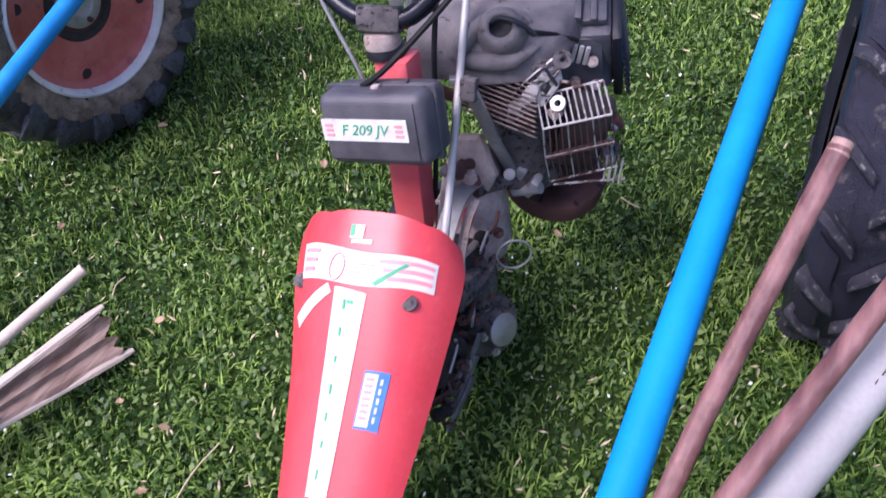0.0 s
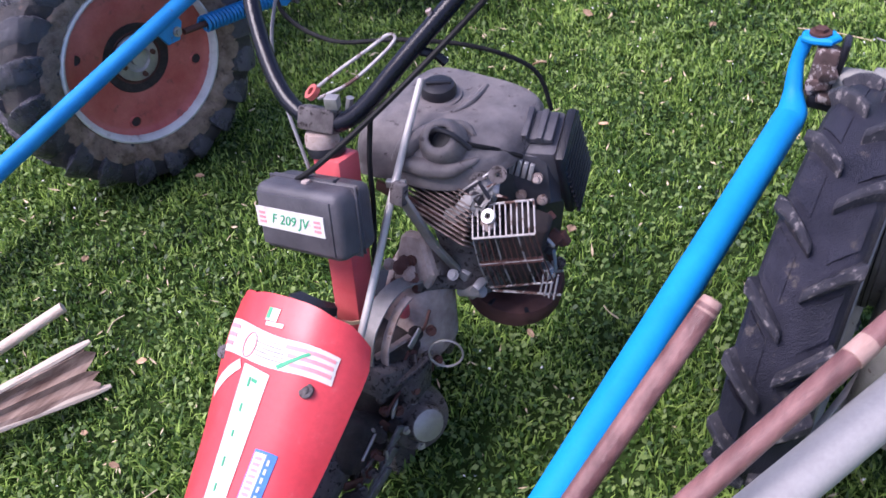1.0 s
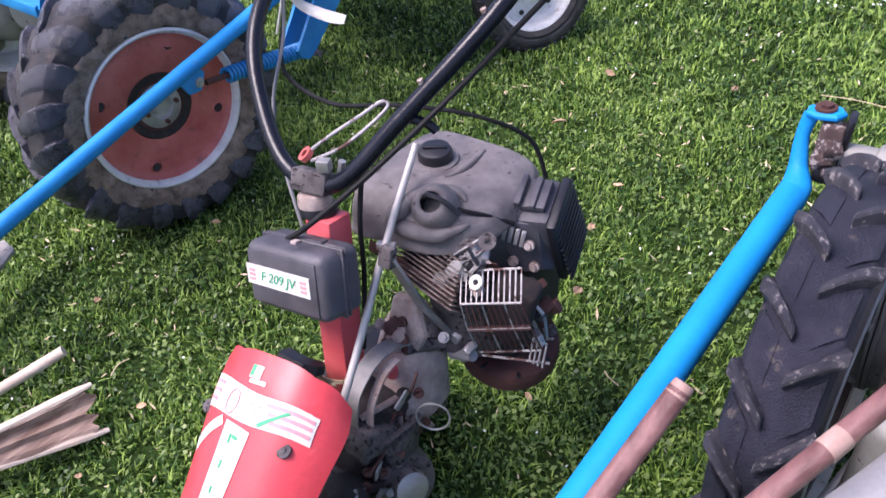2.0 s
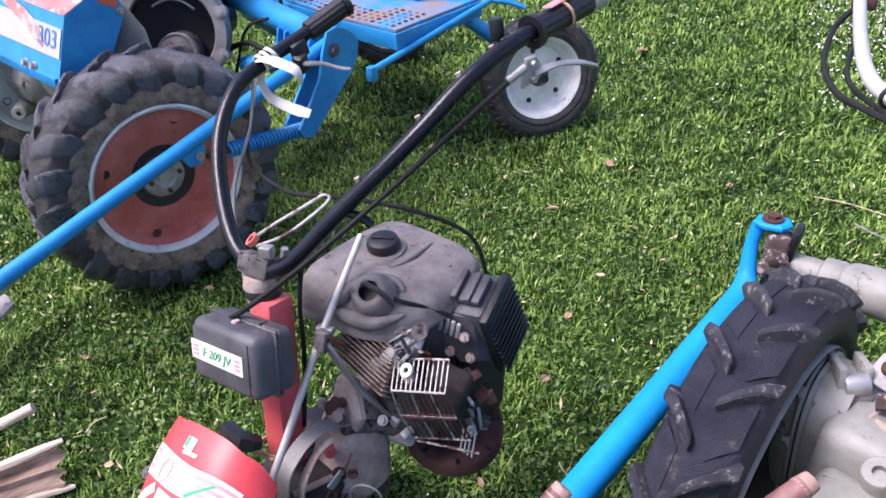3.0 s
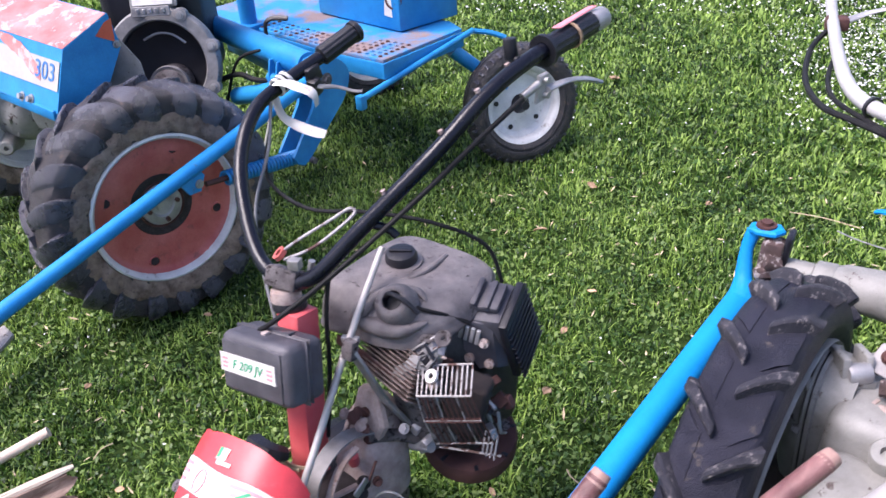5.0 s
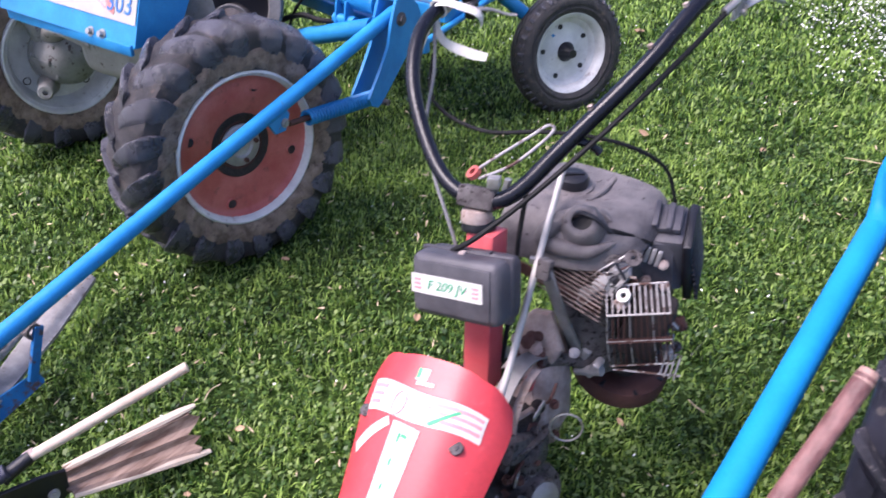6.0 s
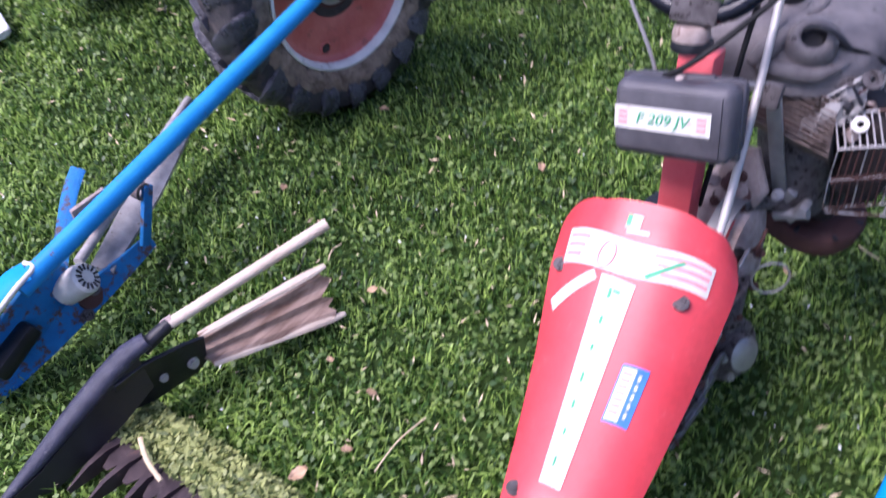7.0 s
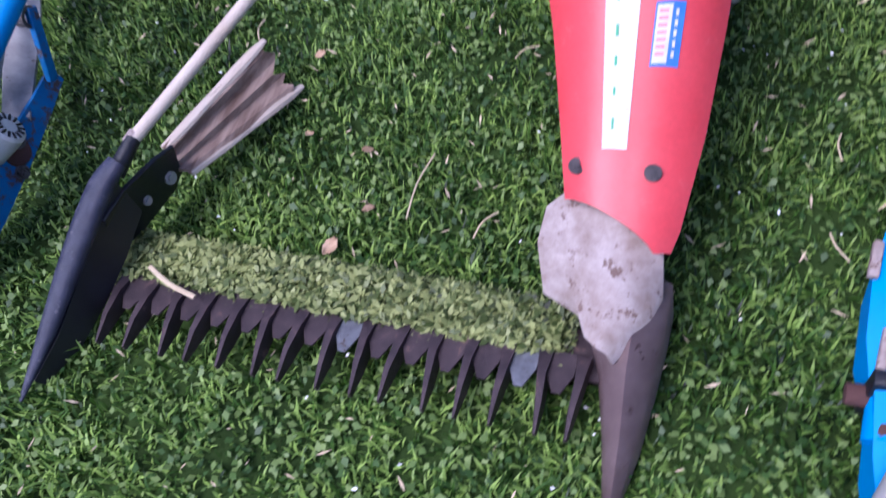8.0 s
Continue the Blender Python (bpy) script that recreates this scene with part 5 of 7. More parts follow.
wheel = part("wheel_disc", lathe([(0.030, 0.012), (0.060, 0.012), (0.075, 0.018), (0.150, 0.030), (0.182, 0.034), (0.197, 0.040), (0.203, 0.052)], HUB1, WAX, 56), RUST_RED, blue, "rusty red wheel disc", sharp=60)
part("rim", lathe([(0.198, 0.036), (0.202, 0.054), (0.206, 0.060), (0.212, 0.067), (0.2175, 0.065), (0.219, 0.056), (0.212, 0.040)], HUB1, WAX, 64), RIM, wheel, "dirty white rim edge", sharp=60)
for k in range(4):
    a = 2 * math.pi * k / 4 + 1.180
    c = HUB1 + WAX * 0.032 + (WSIDE * math.cos(a) + AZ * math.sin(a)) * 0.167
    # flat dark disc on the uncut plate, the hole's inner shade put into its colour
    part("disc_hole", lathe([(0, 0.0012), (0.0130, 0.0012), (0.0135, 0.0)], c, WAX, 18), OILY_AND_HOLE_SHADE, wheel)
    part("hole_lip", lathe([(0.0128, 0.0010), (0.0134, 0.0030), (0.0158, 0.0026), (0.0180, -0.001)], c, WAX, 18), RUST_RED, wheel)
# near-black ring laid over the disc around the hub
part("hub_recess", lathe([(0.058, 0.0165), (0.088, 0.0235), (0.092, 0.0215)], HUB1, WAX, 36), OILY_AND_HOLE_SHADE, wheel, "dark ring round the hub")
part("hub", lathe([(0.0, 0.030), (0.016, 0.030), (0.018, 0.022), (0.030, 0.024), (0.034, 0.030), (0.052, 0.030), (0.060, 0.024), (0.062, 0.010)], HUB1, WAX, 32), ALU, wheel, "bare steel hub")
part("hub_ring", lathe([(0.060, 0.016), (0.068, 0.022), (0.073, 0.014)], HUB1, WAX, 32), RUST, wheel)
for k in range(4):
    a = 2 * math.pi * k / 4 + 0.1
    part("wheel_nut", bolt(HUB1 + WAX * 0.020 + (WSIDE * math.cos(a) + AZ * math.sin(a)) * 0.043, WAX, 0.007, 0.018), RUST, wheel)
tyre_wheel(wheel, HUB1 - WAX * 0.014, WAX, MUDDY, 0.356, 0.165, 0.210, 20, TREAD, steep=-0.20, lug_high=0.050, lug_wide=0.058, worn=True)
mud_ring(wheel, HUB1 - WAX * 0.014, WAX, 0.356, 0.165, 0.210)
HUB2 = Vector((-2.2306, 0.6406, 0.338))
wheel2 = part("wheel_disc", thicken(lathe([(0.050, -0.022), (0.110, -0.020), (0.135, -0.010), (0.168, -0.012), (0.176, 0.002), (0.184, 0.030), (0.196, 0.052)], HUB2, WAX, 56), 0.003), RIM, blue, "dirty white wheel disc", sharp=50)
part("rim", lathe([(0.192, 0.036), (0.197, 0.056), (0.202, 0.060), (0.208, 0.068), (0.214, 0.067), (0.216, 0.056), (0.210, 0.040)], HUB2, WAX, 64), RIM, wheel2, sharp=60)
for k in range(4):
    a = 2 * math.pi * k / 4 + 0.55
    # no opening here either: a dark floor carries the shade of the hole
    part("disc_hole", lathe([(0, 0.0), (0.010, 0.0), (0.0115, 0.005), (0.0140, 0.0055), (0.0150, 0.002)], HUB2 - WAX * 0.012 + (WSIDE * math.cos(a) + AZ * math.sin(a)) * 0.150, WAX, 16), OILY_AND_HOLE_SHADE, wheel2)
tyre_wheel(wheel2, HUB2 - WAX * 0.014, WAX, MUDDY, 0.356, 0.165, 0.210, 17, TREAD, steep=-0.20, lug_high=0.050, lug_wide=0.058, worn=True)
mud_ring(wheel2, HUB2 - WAX * 0.014, WAX, 0.356, 0.165, 0.210)
housing = part("axle_housing", lathe([(0.0, -0.06), (0.090, -0.03), (0.102, 0.012), (0.111, 0.016), (0.111, 0.034), (0.101, 0.038), (0.099, 0.085), (0.088, 0.125), (0.060, 0.152), (0.0, 0.162)], HUB2, WAX, 36), GREYPAINT, blue, "grey-green axle housing", sharp=35)
part("axle_housing", rod(HUB1 + WAX * -0.42, HUB1 + WAX * -0.05, 0.065, 0.06, 24), GREYPAINT, blue)
# cast arm from the housing up under the hood, with its ribs and bolts
part("casting_arm", tube([HUB2 + Vector((0.03, -0.06, 0.06)), HUB2 + Vector((0.03, -0.080, 0.13)), HUB2 + Vector((-0.01, -0.085, 0.21)), HUB2 + Vector((-0.06, -0.085, 0.30))], 0.04, 14, 6, [0.034, 0.032, 0.028, 0.032], flat=0.7), GREYPAINT, housing)
part("casting_arm", tube([HUB2 + WAX * 0.06 + Vector((0.0, -0.02, 0.07)), HUB2 + WAX * 0.17 + Vector((0, -0.05, 0.13)), HUB2 + WAX * 0.34 + Vector((0, -0.08, 0.17)), HUB2 + WAX * 0.52 + Vector((0, -0.06, 0.16))], 0.04, 14, 6, [0.046, 0.038, 0.030, 0.034], flat=0.8), GREYPAINT, housing)
for k, (a0, a1) in enumerate(((2.35, 0.062), (3.05, 0.070), (3.75, 0.066), (4.5, 0.060))):
    d = WSIDE * math.cos(a0) + AZ * math.sin(a0)
    part("casting_rib", beam(HUB2 + d * 0.101 + WAX * 0.030, HUB2 + d * (a1 + 0.012) + WAX * 0.135, 0.016, 0.020, 0.004), GREYPAINT, housing)
    part("bolt", bolt(HUB2 + d * 0.094 + WAX * 0.036 + AZ * 0.012, WAX, 0.008, 0.018), STEEL, housing)
part("bearing_boss", lathe([(0.0, 0.040), (0.008, 0.041), (0.009, 0.060), (0.022, 0.060), (0.027, 0.053), (0.029, 0.0), (0.038, -0.07)], (-2.148, 0.520, 0.252), (0.80, -0.58, 0.12), 22), GREYPAINT, housing)
part("gearcase", block((-1.60, 0.575, 0.500), (0.40, 0.22, 0.22), (0, 0, 0), 0.05, 3), GREYPAINT, blue, "grey-green cast gearcase")
for u in (-1.478, -1.428):
    part("bolt", bolt((u, 0.335, 0.612), (0, -0.93, 0.37), 0.009, 0.012), STEEL, blue)
HOODP = [(0.335, 0.590), (0.400, 0.752), (0.552, 0.815), (0.570, 0.720), (0.480, 0.585)]
hood = part("engine_hood", loft([[(u, v + (-1.26 - u) * -0.02, z + (-1.26 - u) * 0.05) for v, z in HOODP] for u in (-1.295, -1.33, -1.55, -1.90)], closed=True), BLUE, blue, "blue sheet-metal hood with white stripe", sharp=25)


def hood_face(a0, a1, b0, b1, lift, i=0, n=8):
    """A strip on the hood: a along u, b from the lower to the upper edge of face i."""
    rows = []
    for k in range(n + 1):
        u = a0 + (a1 - a0) * k / n
        p = Vector((u, HOODP[i][0] + (u + 1.26) * 0.02, HOODP[i][1] - (u + 1.26) * 0.05))
        q = Vector((u, HOODP[i + 1][0] + (u + 1.26) * 0.02, HOODP[i + 1][1] - (u + 1.26) * 0.05))
        nrm = (q - p).cross(Vector((-1, 0, 0))).normalized()
        if nrm.dot(Vector((0, -1, 0.5))) < 0:
            nrm = -nrm
        lo, hi = (b0[k], b1[k]) if isinstance(b0, list) else (b0, b1)
        rows.append([p.lerp(q, lo) + nrm * lift, p.lerp(q, hi) + nrm * lift])
    return thicken(loft(rows), 0.001)


stripe = part("stripe", hood_face(-1.895, -1.300, 0.34, 0.80, 0.002), WHITE, hood, "white painted stripe")
part("faded_top", hood_face(-1.895, -1.297, 0.0, 0.98, 0.002, 1), PALE_RED, hood, "sun-bleached red hood top")
part("red_patch", hood_face(-1.66, -1.385, [0.97, 0.90, 0.88, 0.82, 0.80, 0.74, 0.73, 0.66, 0.64, 0.55, 0.49, 0.45, 0.42], [0.995, 0.99, 0.985, 0.98, 0.985, 0.97, 0.93, 0.92, 0.86, 0.82, 0.72, 0.66, 0.52], 0.0032, 0, 12), PALE_RED, hood, "faded red paint run")
part("red_corner", slab([(-0.035, -0.012), (0.018, -0.04), (0.022, 0.025), (0.0, 0.018)], 0.002, (-1.2935, 0.535, 0.777), AY, AZ, 0), ORANGE, hood)
nface = Vector((0, -0.93, 0.37)).normalized()
yface = Vector((0, 0.37, 0.93)).normalized()
xface = Vector((1, 0.02, -0.05)).normalized()
fm = Matrix((xface, yface, xface.cross(yface))).transposed().to_4x4()
letters("303", 0.070, BLUE_INK, stripe, Matrix.Translation(Vector((-1.366, 0.3712, 0.691)) + nface * 0.0045) @ fm)
part("hood_skirt", beam((-1.90, 0.345, 0.60), (-1.303, 0.332, 0.586), 0.012, 0.03), BLUE, hood)
part("hood_bolt", bolt((-1.291, 0.555, 0.73), AX, 0.007, 0.012), STEEL, hood)
# engine flange with dark round opening
FL = Vector((-1.47, 0.80, 0.575))
FN = Vector((0.62, -0.72, 0.16)).normalized()
flange = part("engine_flange", lathe([(0.138, -0.05), (0.138, 0.008), (0.143, 0.016), (0.176, 0.016), (0.182, 0.008), (0.182, -0.03), (0.160, -0.07)], FL, FN, 48), CASTGREY, blue, "grey cast engine flange", sharp=50)
part("flange_dark", lathe([(0, -0.045), (0.11, -0.045), (0.1372, -0.03), (0.1372, 0.004)], FL, FN, 40), BLACK, flange)
part("coupling", lathe([(0, 0.075), (0.026, 0.075), (0.032, 0.05), (0.054, 0.04), (0.058, -0.01), (0.062, -0.045)], FL + Vector((0.025, 0.0, -0.062)), FN, 30), GREASE, flange)
part("coupling_ring", lathe([(0.052, 0.038), (0.063, 0.042), (0.065, 0.024)], FL + Vector((0.025, 0.0, -0.062)), FN, 30), CASTGREY, flange)
fx, fy, fz = axes(FN)
for k in range(8):
    a = 2 * math.pi * k / 8 + 0.3
    part("ear", rod(FL + (fx * math.cos(a) + fy * math.sin(a)) * 0.172 - FN * 0.015, FL + (fx * math.cos(a) + fy * math.sin(a)) * 0.172 + FN * 0.018, 0.022, seg=14, bevel=0.003), CASTGREY, flange)
    part("bolt", bolt(FL + (fx * math.cos(a) + fy * math.sin(a)) * 0.172 + FN * 0.018, FN, 0.008, 0.008), STEEL, flange)
part("ignition_arc", tube([FL + fx * (0.098 * math.cos(a)) + fy * (0.098 * math.sin(a)) - FN * 0.02 for a in (0.7, 1.2, 1.7, 2.2)], 0.004, 6, 3), STEEL, flange)
part("flange_plate", slab([(-0.16, -0.09), (-0.02, -0.14), (0.02, 0.14), (-0.10, 0.17), (-0.17, 0.06)], 0.016, FL + fx * 0.06 - FN * 0.075, fx, fy), CASTGREY, flange)
part("guard_sheet", slab([(-0.10, -0.06), (0.06, -0.08), (0.03, 0.03), (-0.03, 0.10)], 0.004, (-1.33, 0.60, 0.63), (0.75, 0.6, -0.1), (0, 0.2, 1)), GREYPAINT, blue, "bent grey sheet guard")
part("name_plate", slab(rounded(0.12, 0.030, 0.004), 0.008, FL + Vector((0, 0, 0.172)) + FN * 0.014, Vector((0.76, 0.65, 0)), Vector((-0.1, 0.12, 1))), CASTGREY, flange, "cast nameplate with raised lettering")
for k in range(5):
    part("raised_bar", block(FL + Vector((0.76, 0.65, 0)) * (0.020 * (k - 2)) + Vector((0, 0, 0.174)) + FN * 0.019, (0.011, 0.006, 0.014), (0, 0, 40), 0.001, 1), STEEL, flange)
eng = part("engine_block", block((-1.70, 0.98, 0.66), (0.34, 0.26, 0.42), (0, 0, 40), 0.05, 3), BLACK, blue, "black engine block")
part("engine_shroud", block((-1.53, 0.93, 0.88), (0.30, 0.16, 0.12), (0, 0, 40), 0.02, 3), BLACK, eng)
part("sign_frame", block((-1.500, 0.835, 0.800), (0.150, 0.010, 0.105), (-25, 0, 40), 0.006), GREYPAINT, eng)
sgn = part("warning_sign", block((-1.496, 0.8285, 0.8015), (0.128, 0.004, 0.090), (-25, 0, 40), 0.001, 1), STICKER, eng, "white and orange engine sticker")
for k in range(3):
    part("print_bar", block((-1.514 + 0.021 * k, 0.8105 + 0.017 * k, 0.813), (0.020, 0.003, 0.048), (-25, 0, 40), 0.0), SIGN_INK, sgn)
part("shaft_casting", join(block(FL + Vector((0.115, -0.07, -0.105)), (0.10, 0.055, 0.05), (10, -12, 20), 0.012, 2), rod(FL + Vector((0.15, -0.05, -0.11)), FL + Vector((0.24, 0.02, -0.125)), 0.016, 0.012, 14)), CASTGREY, flange)
part("hose", tube([(-1.40, 0.90, 0.478), (-1.363, 0.95, 0.505), (-1.28, 0.95, 0.529), (-1.207, 0.95, 0.522), (-1.13, 1.00, 0.515)], 0.009, 10, 4), CABLE, blue)
part("hose", tube([(-1.20, 0.98, 0.612), (-1.261, 0.95, 0.59), (-1.319, 0.95, 0.532), (-1.36, 0.95, 0.456), (-1.37, 0.93, 0.40)], 0.005, 8, 4), CABLE, blue)
part("frame_beam", tube([(-1.85, 1.175, 0.606), (-1.42, 1.082, 0.600), (-0.99, 0.990, 0.592)], 0.040, 20, 2), BLUE, blue, "blue round frame tube")
part("frame_beam", beam((-1.70, 1.25, 0.50), (-1.05, 1.06, 0.50), 0.05, 0.05, 0.008, hint=AZ), BLUE, blue)
part("cross_tube", rod((-1.34, 0.965, 0.440), (-0.99, 0.945, 0.535), 0.029, seg=20), BLUE, blue, "blue cross tube")
for s in (0, 1):
    part("lug", slab([(-0.03, -0.035), (0.03, -0.035), (0.012, 0.04), (-0.012, 0.04)], 0.007, (-1.155 + 0.045 * s, 0.985 - 0.01 * s, 0.55), AY, AZ), BLUE, blue)
part("lug_pin", rod((-1.17, 0.978, 0.53), (-1.08, 0.970, 0.53), 0.016), BLUE, blue)
# pivot bracket, arm and spring
PIV = [(0.967, 0.618), (1.010, 0.624), (1.046, 0.608), (1.074, 0.582), (1.086, 0.552), (1.074, 0.512), (1.049, 0.477), (0.955, 0.402), (0.880, 0.338), (0.855, 0.326), (0.828, 0.340), (0.816, 0.366), (0.872, 0.430), (0.921, 0.491), (0.942, 0.560)]
for du in (-0.985, -0.920):
    part("pivot_plate", slab(PIV, 0.010, (du, 0, 0), AY, AZ, 0.002), BLUE, blue, "blue steel pivot plate")
part("pivot_web", beam((-0.953, 0.99, 0.612), (-0.953, 1.05, 0.600), 0.07, 0.008), BLUE, blue)
part("pivot_bolt", bolt((-0.913, 0.985, 0.560), AX, 0.013, 0.010), GREASE, blue)
part("pivot_bolt", rod((-1.0, 0.885, 0.335), (-0.90, 0.885, 0.335), 0.010), GREASE, blue)
ARM0, ARM1 = Vector((-0.952, -0.585, 0.1855)), Vector((-0.952, 1.00, 0.572))
arm = part("mower_arm", tube([ARM0, ARM0.lerp(ARM1, 0.5), ARM1], 0.0205, 18, 2), BLUE_CHIP, blue, "chipped blue tube arm")
part("spring_lug", slab([(-0.035, 0.02), (0.035, 0.028), (0.045, 0.0), (0.015, -0.035), (-0.02, -0.025)], 0.010, (-0.945, 0.475, 0.412), (0, 1, 0.24), AZ), BLUE, arm)
part("lug_bolt", bolt((-0.938, 0.495, 0.405), AX, 0.008, 0.008), STEEL, arm)
SP0, SP1 = Vector((-0.948, 0.520, 0.392)), Vector((-0.950, 0.880, 0.345))
coil = []
sx, sy, sa = axes(SP1 - SP0)
for k in range(23 * 10 + 1):
    a = 2 * math.pi * k / 10
    coil.append(SP0.lerp(SP1, 0.18 + 0.80 * k / 230) + (sx * math.cos(a) + sy * math.sin(a)) * 0.019)
part("spring", tube(coil, 0.0048, 6, 1), BLUE, blue, "blue painted coil spring")
part("spring_rod", rod(SP0, SP1, 0.008), RUST, blue)
# mower end of the arm, low on the grass
part("fork_cheek", slab([(-0.14, -0.075), (0.10, -0.050), (0.13, 0.010), (0.10, 0.050), (-0.04, 0.035), (-0.15, 0.0)], 0.012, (-0.985, -0.600, 0.100), (0.05, 1, 0.40), (0, -0.1, 1)), BLUE_RUST, blue, "rust-streaked blue fork cheek")
part("knife_drive", block((-0.965, -0.640, 0.070), (0.04, 0.11, 0.04), (22, 0, 4), 0.012), BLACK, blue)
part("runner", loft([
    [(-0.994, -0.298, 0.088), (-0.987, -0.291, 0.060), (-0.980, -0.295, 0.058), (-0.987, -0.302, 0.090)],
    [(-0.988, -0.368, 0.086), (-0.976, -0.368, 0.048), (-0.968, -0.368, 0.048), (-0.980, -0.370, 0.088)],
    [(-0.984, -0.458, 0.086), (-0.968, -0.463, 0.034), (-0.958, -0.463, 0.034), (-0.974, -0.460, 0.088)],
    [(-0.992, -0.568, 0.060), (-0.974, -0.578, 0.004), (-0.964, -0.578, 0.004), (-0.982, -0.570, 0.062)],
    [(-1.017, -0.728, 0.030), (-0.97, -0.73, -0.022), (-0.992, -0.738, -0.022), (-1.007, -0.730, 0.032)],
], closed=True), BLUE_RUST, blue, "scraped blue steel runner", sharp=40)
part("bolt", bolt((-0.962, -0.460, 0.078), (1, -0.1, 0.5), 0.008, 0.010), GREASE, blue)
part("bolt", bolt((-0.960, -0.493, 0.036), (1, -0.1, 0.5), 0.008, 0.009), GREASE, blue)
part("bolt_boss", lathe([(0.0, 0.006), (0.024, 0.006), (0.027, 0.0), (0.027, -0.02)], (-0.972, -0.470, 0.062), (1, -0.1, 0.5), 20), RUST, blue)
part("strut", beam((-0.972, -0.270, 0.205), (-0.970, -0.323, 0.085), 0.012, 0.022, 0.003), BLUE_RUST, blue)
part("strut_ring", lathe([(0.012, -0.010), (0.019, -0.010), (0.019, 0.010), (0.012, 0.010), (0.012, -0.010)], (-0.980, -0.283, 0.195), AX, 20), GREASE, blue)
part("upright", tube([(-1.085, -0.335, 0.245), (-1.075, -0.375, 0.215), (-1.05, -0.43, 0.165), (-1.02, -0.48, 0.12)], 0.020, 8, 3, flat=0.4), BLUE_RUST, blue)
part("rear_plate", slab([(-0.045, -0.04), (0.04, -0.04), (0.045, 0.03), (-0.03, 0.04)], 0.008, (-1.030, -0.37, 0.185), (0.2, 1, 0.3), (0.3, 0.1, 1)), CREAM, blue)
part("swath_board", slab([(-0.235, -0.024), (0.19, -0.036), (0.235, -0.014), (0.215, 0.026), (0.0, 0.032), (-0.235, 0.022)], 0.014, (-1.100, -0.210, 0.095), (-0.47, 0.88, 0.06), (0.75, 0.42, -0.30)), SWATH, blue, "grey-white swath board")
part("swath_stick", rod((-0.985, -0.455, 0.135), (-1.235, 0.055, 0.150), 0.010, 0.009), SWATH, blue, "pale swath stick")
CAP, CAPN = Vector((-0.948, -0.482, 0.125)), Vector((0.72, 0.45, 0.53)).normalized()
cx, cy, cz = axes(CAPN)
cap = part("joint_cap", lathe([(0, 0.022), (0.026, 0.022), (0.031, 0.017), (0.032, 0.0), (0.031, -0.045), (0.0, -0.045)], CAP, CAPN, 28), STICKER, blue, "white plastic joint cap")
for k in range(14):
    a = 2 * math.pi * k / 14
    d = cx * math.cos(a) + cy * math.sin(a)
    part("cap_rib", beam(CAP + CAPN * 0.0225 + d * 0.014, CAP + CAPN * 0.0225 + d * 0.026, 0.004, 0.003, 0), BLACK, cap)
part("tongue", tube([(-0.958, -0.556, 0.205), (-0.970, -0.60, 0.195), (-0.985, -0.68, 0.140), (-0.985, -0.76, 0.07)], 0.028, 12, 4, flat=0.3), BLUE_NEW, blue, "bright blue bent tongue")
part("tongue_edge", tube([(-0.975, -0.548, 0.210), (-0.946, -0.548, 0.212), (-0.938, -0.60, 0.200), (-0.952, -0.68, 0.146), (-0.955, -0.75, 0.078)], 0.005, 8, 4), STICKER, blue)
# riding platform
deck = part("platform", slab([(-1.20, -0.05), (-0.28, -0.19), (0.0, -0.20), (0.0, 0.24), (-0.10, 0.30), (-1.20, 0.42)], 0.012, (-1.005, 1.535, 0.505), AX, AY), DECK, blue, "worn blue tread-plate platform")
part("deck_skirt", join(beam((-2.20, 1.48, 0.472), (-1.285, 1.340, 0.472), 0.010, 0.055), beam((-1.285, 1.340, 0.472), (-1.004, 1.331, 0.472), 0.010, 0.055), beam((-1.001, 1.325, 0.472), (-1.001, 1.775, 0.472), 0.010, 0.055)), BLUE, deck)
for i in range(6):
    for j in range(24):
        u = -1.04 - 0.033 * j
        v = 1.360 + 0.030 * i + 0.002 * math.sin(j) + max(0, (-1.28 - u)) * 0.15
        if (i < 4 or j < 5):
            part("tread_stud", lathe([(0.0035, 0.0), (0.0085, 0.0), (0.007, 0.0035), (0.0035, 0.003), (0.0035, 0.0)], (u, v, 0.5115), AZ, 8), DECK if j % 3 else RUST, deck)
part("seat_box", block((-1.40, 1.80, 0.705), (0.51, 0.30, 0.38), (0, 0, -8), 0.008), BLUE, blue, "blue steel seat box")
part("box_latch", lathe([(0.028, -0.003), (0.033, 0.0), (0.038, -0.003)], (-1.20, 1.620, 0.63), (0.15, -1, 0), 26), RUST, blue)
part("bare_patch", slab([(-0.03, -0.03), (0.02, -0.04), (0.035, 0.0), (0.01, 0.035), (-0.025, 0.03)], 0.002, (-1.215, 1.622, 0.60), (1, 0.14, 0), AZ, 0), STICKER, blue)
part("steering_post", join(rod((-1.80, 1.42, 0.50), (-1.80, 1.42, 0.95), 0.034, seg=24), block((-1.80, 1.42, 0.51), (0.12, 0.10, 0.03), (0, 0, 0), 0.006)), BLUE, blue, "blue steering post")
part("foot_pedal", tube([(-1.63, 1.36, 0.50), (-1.625, 1.36, 0.555), (-1.60, 1.375, 0.575), (-1.54, 1.40, 0.575)], 0.010, 8, 4, flat=0.5), BLACK, blue)
part("stay", rod((-0.995, 1.205, 0.415), (-0.965, 1.79, 0.505), 0.011), BLUE, blue)
part("stay_end", block((-0.995, 1.20, 0.405), (0.03, 0.03, 0.05), (0, 0, 0), 0.006), BLUE, blue)
part("wheel_arm", rod((-1.02, 1.73, 0.44), (-0.90, 1.90, 0.26), 0.026, seg=20), BLUE, blue)
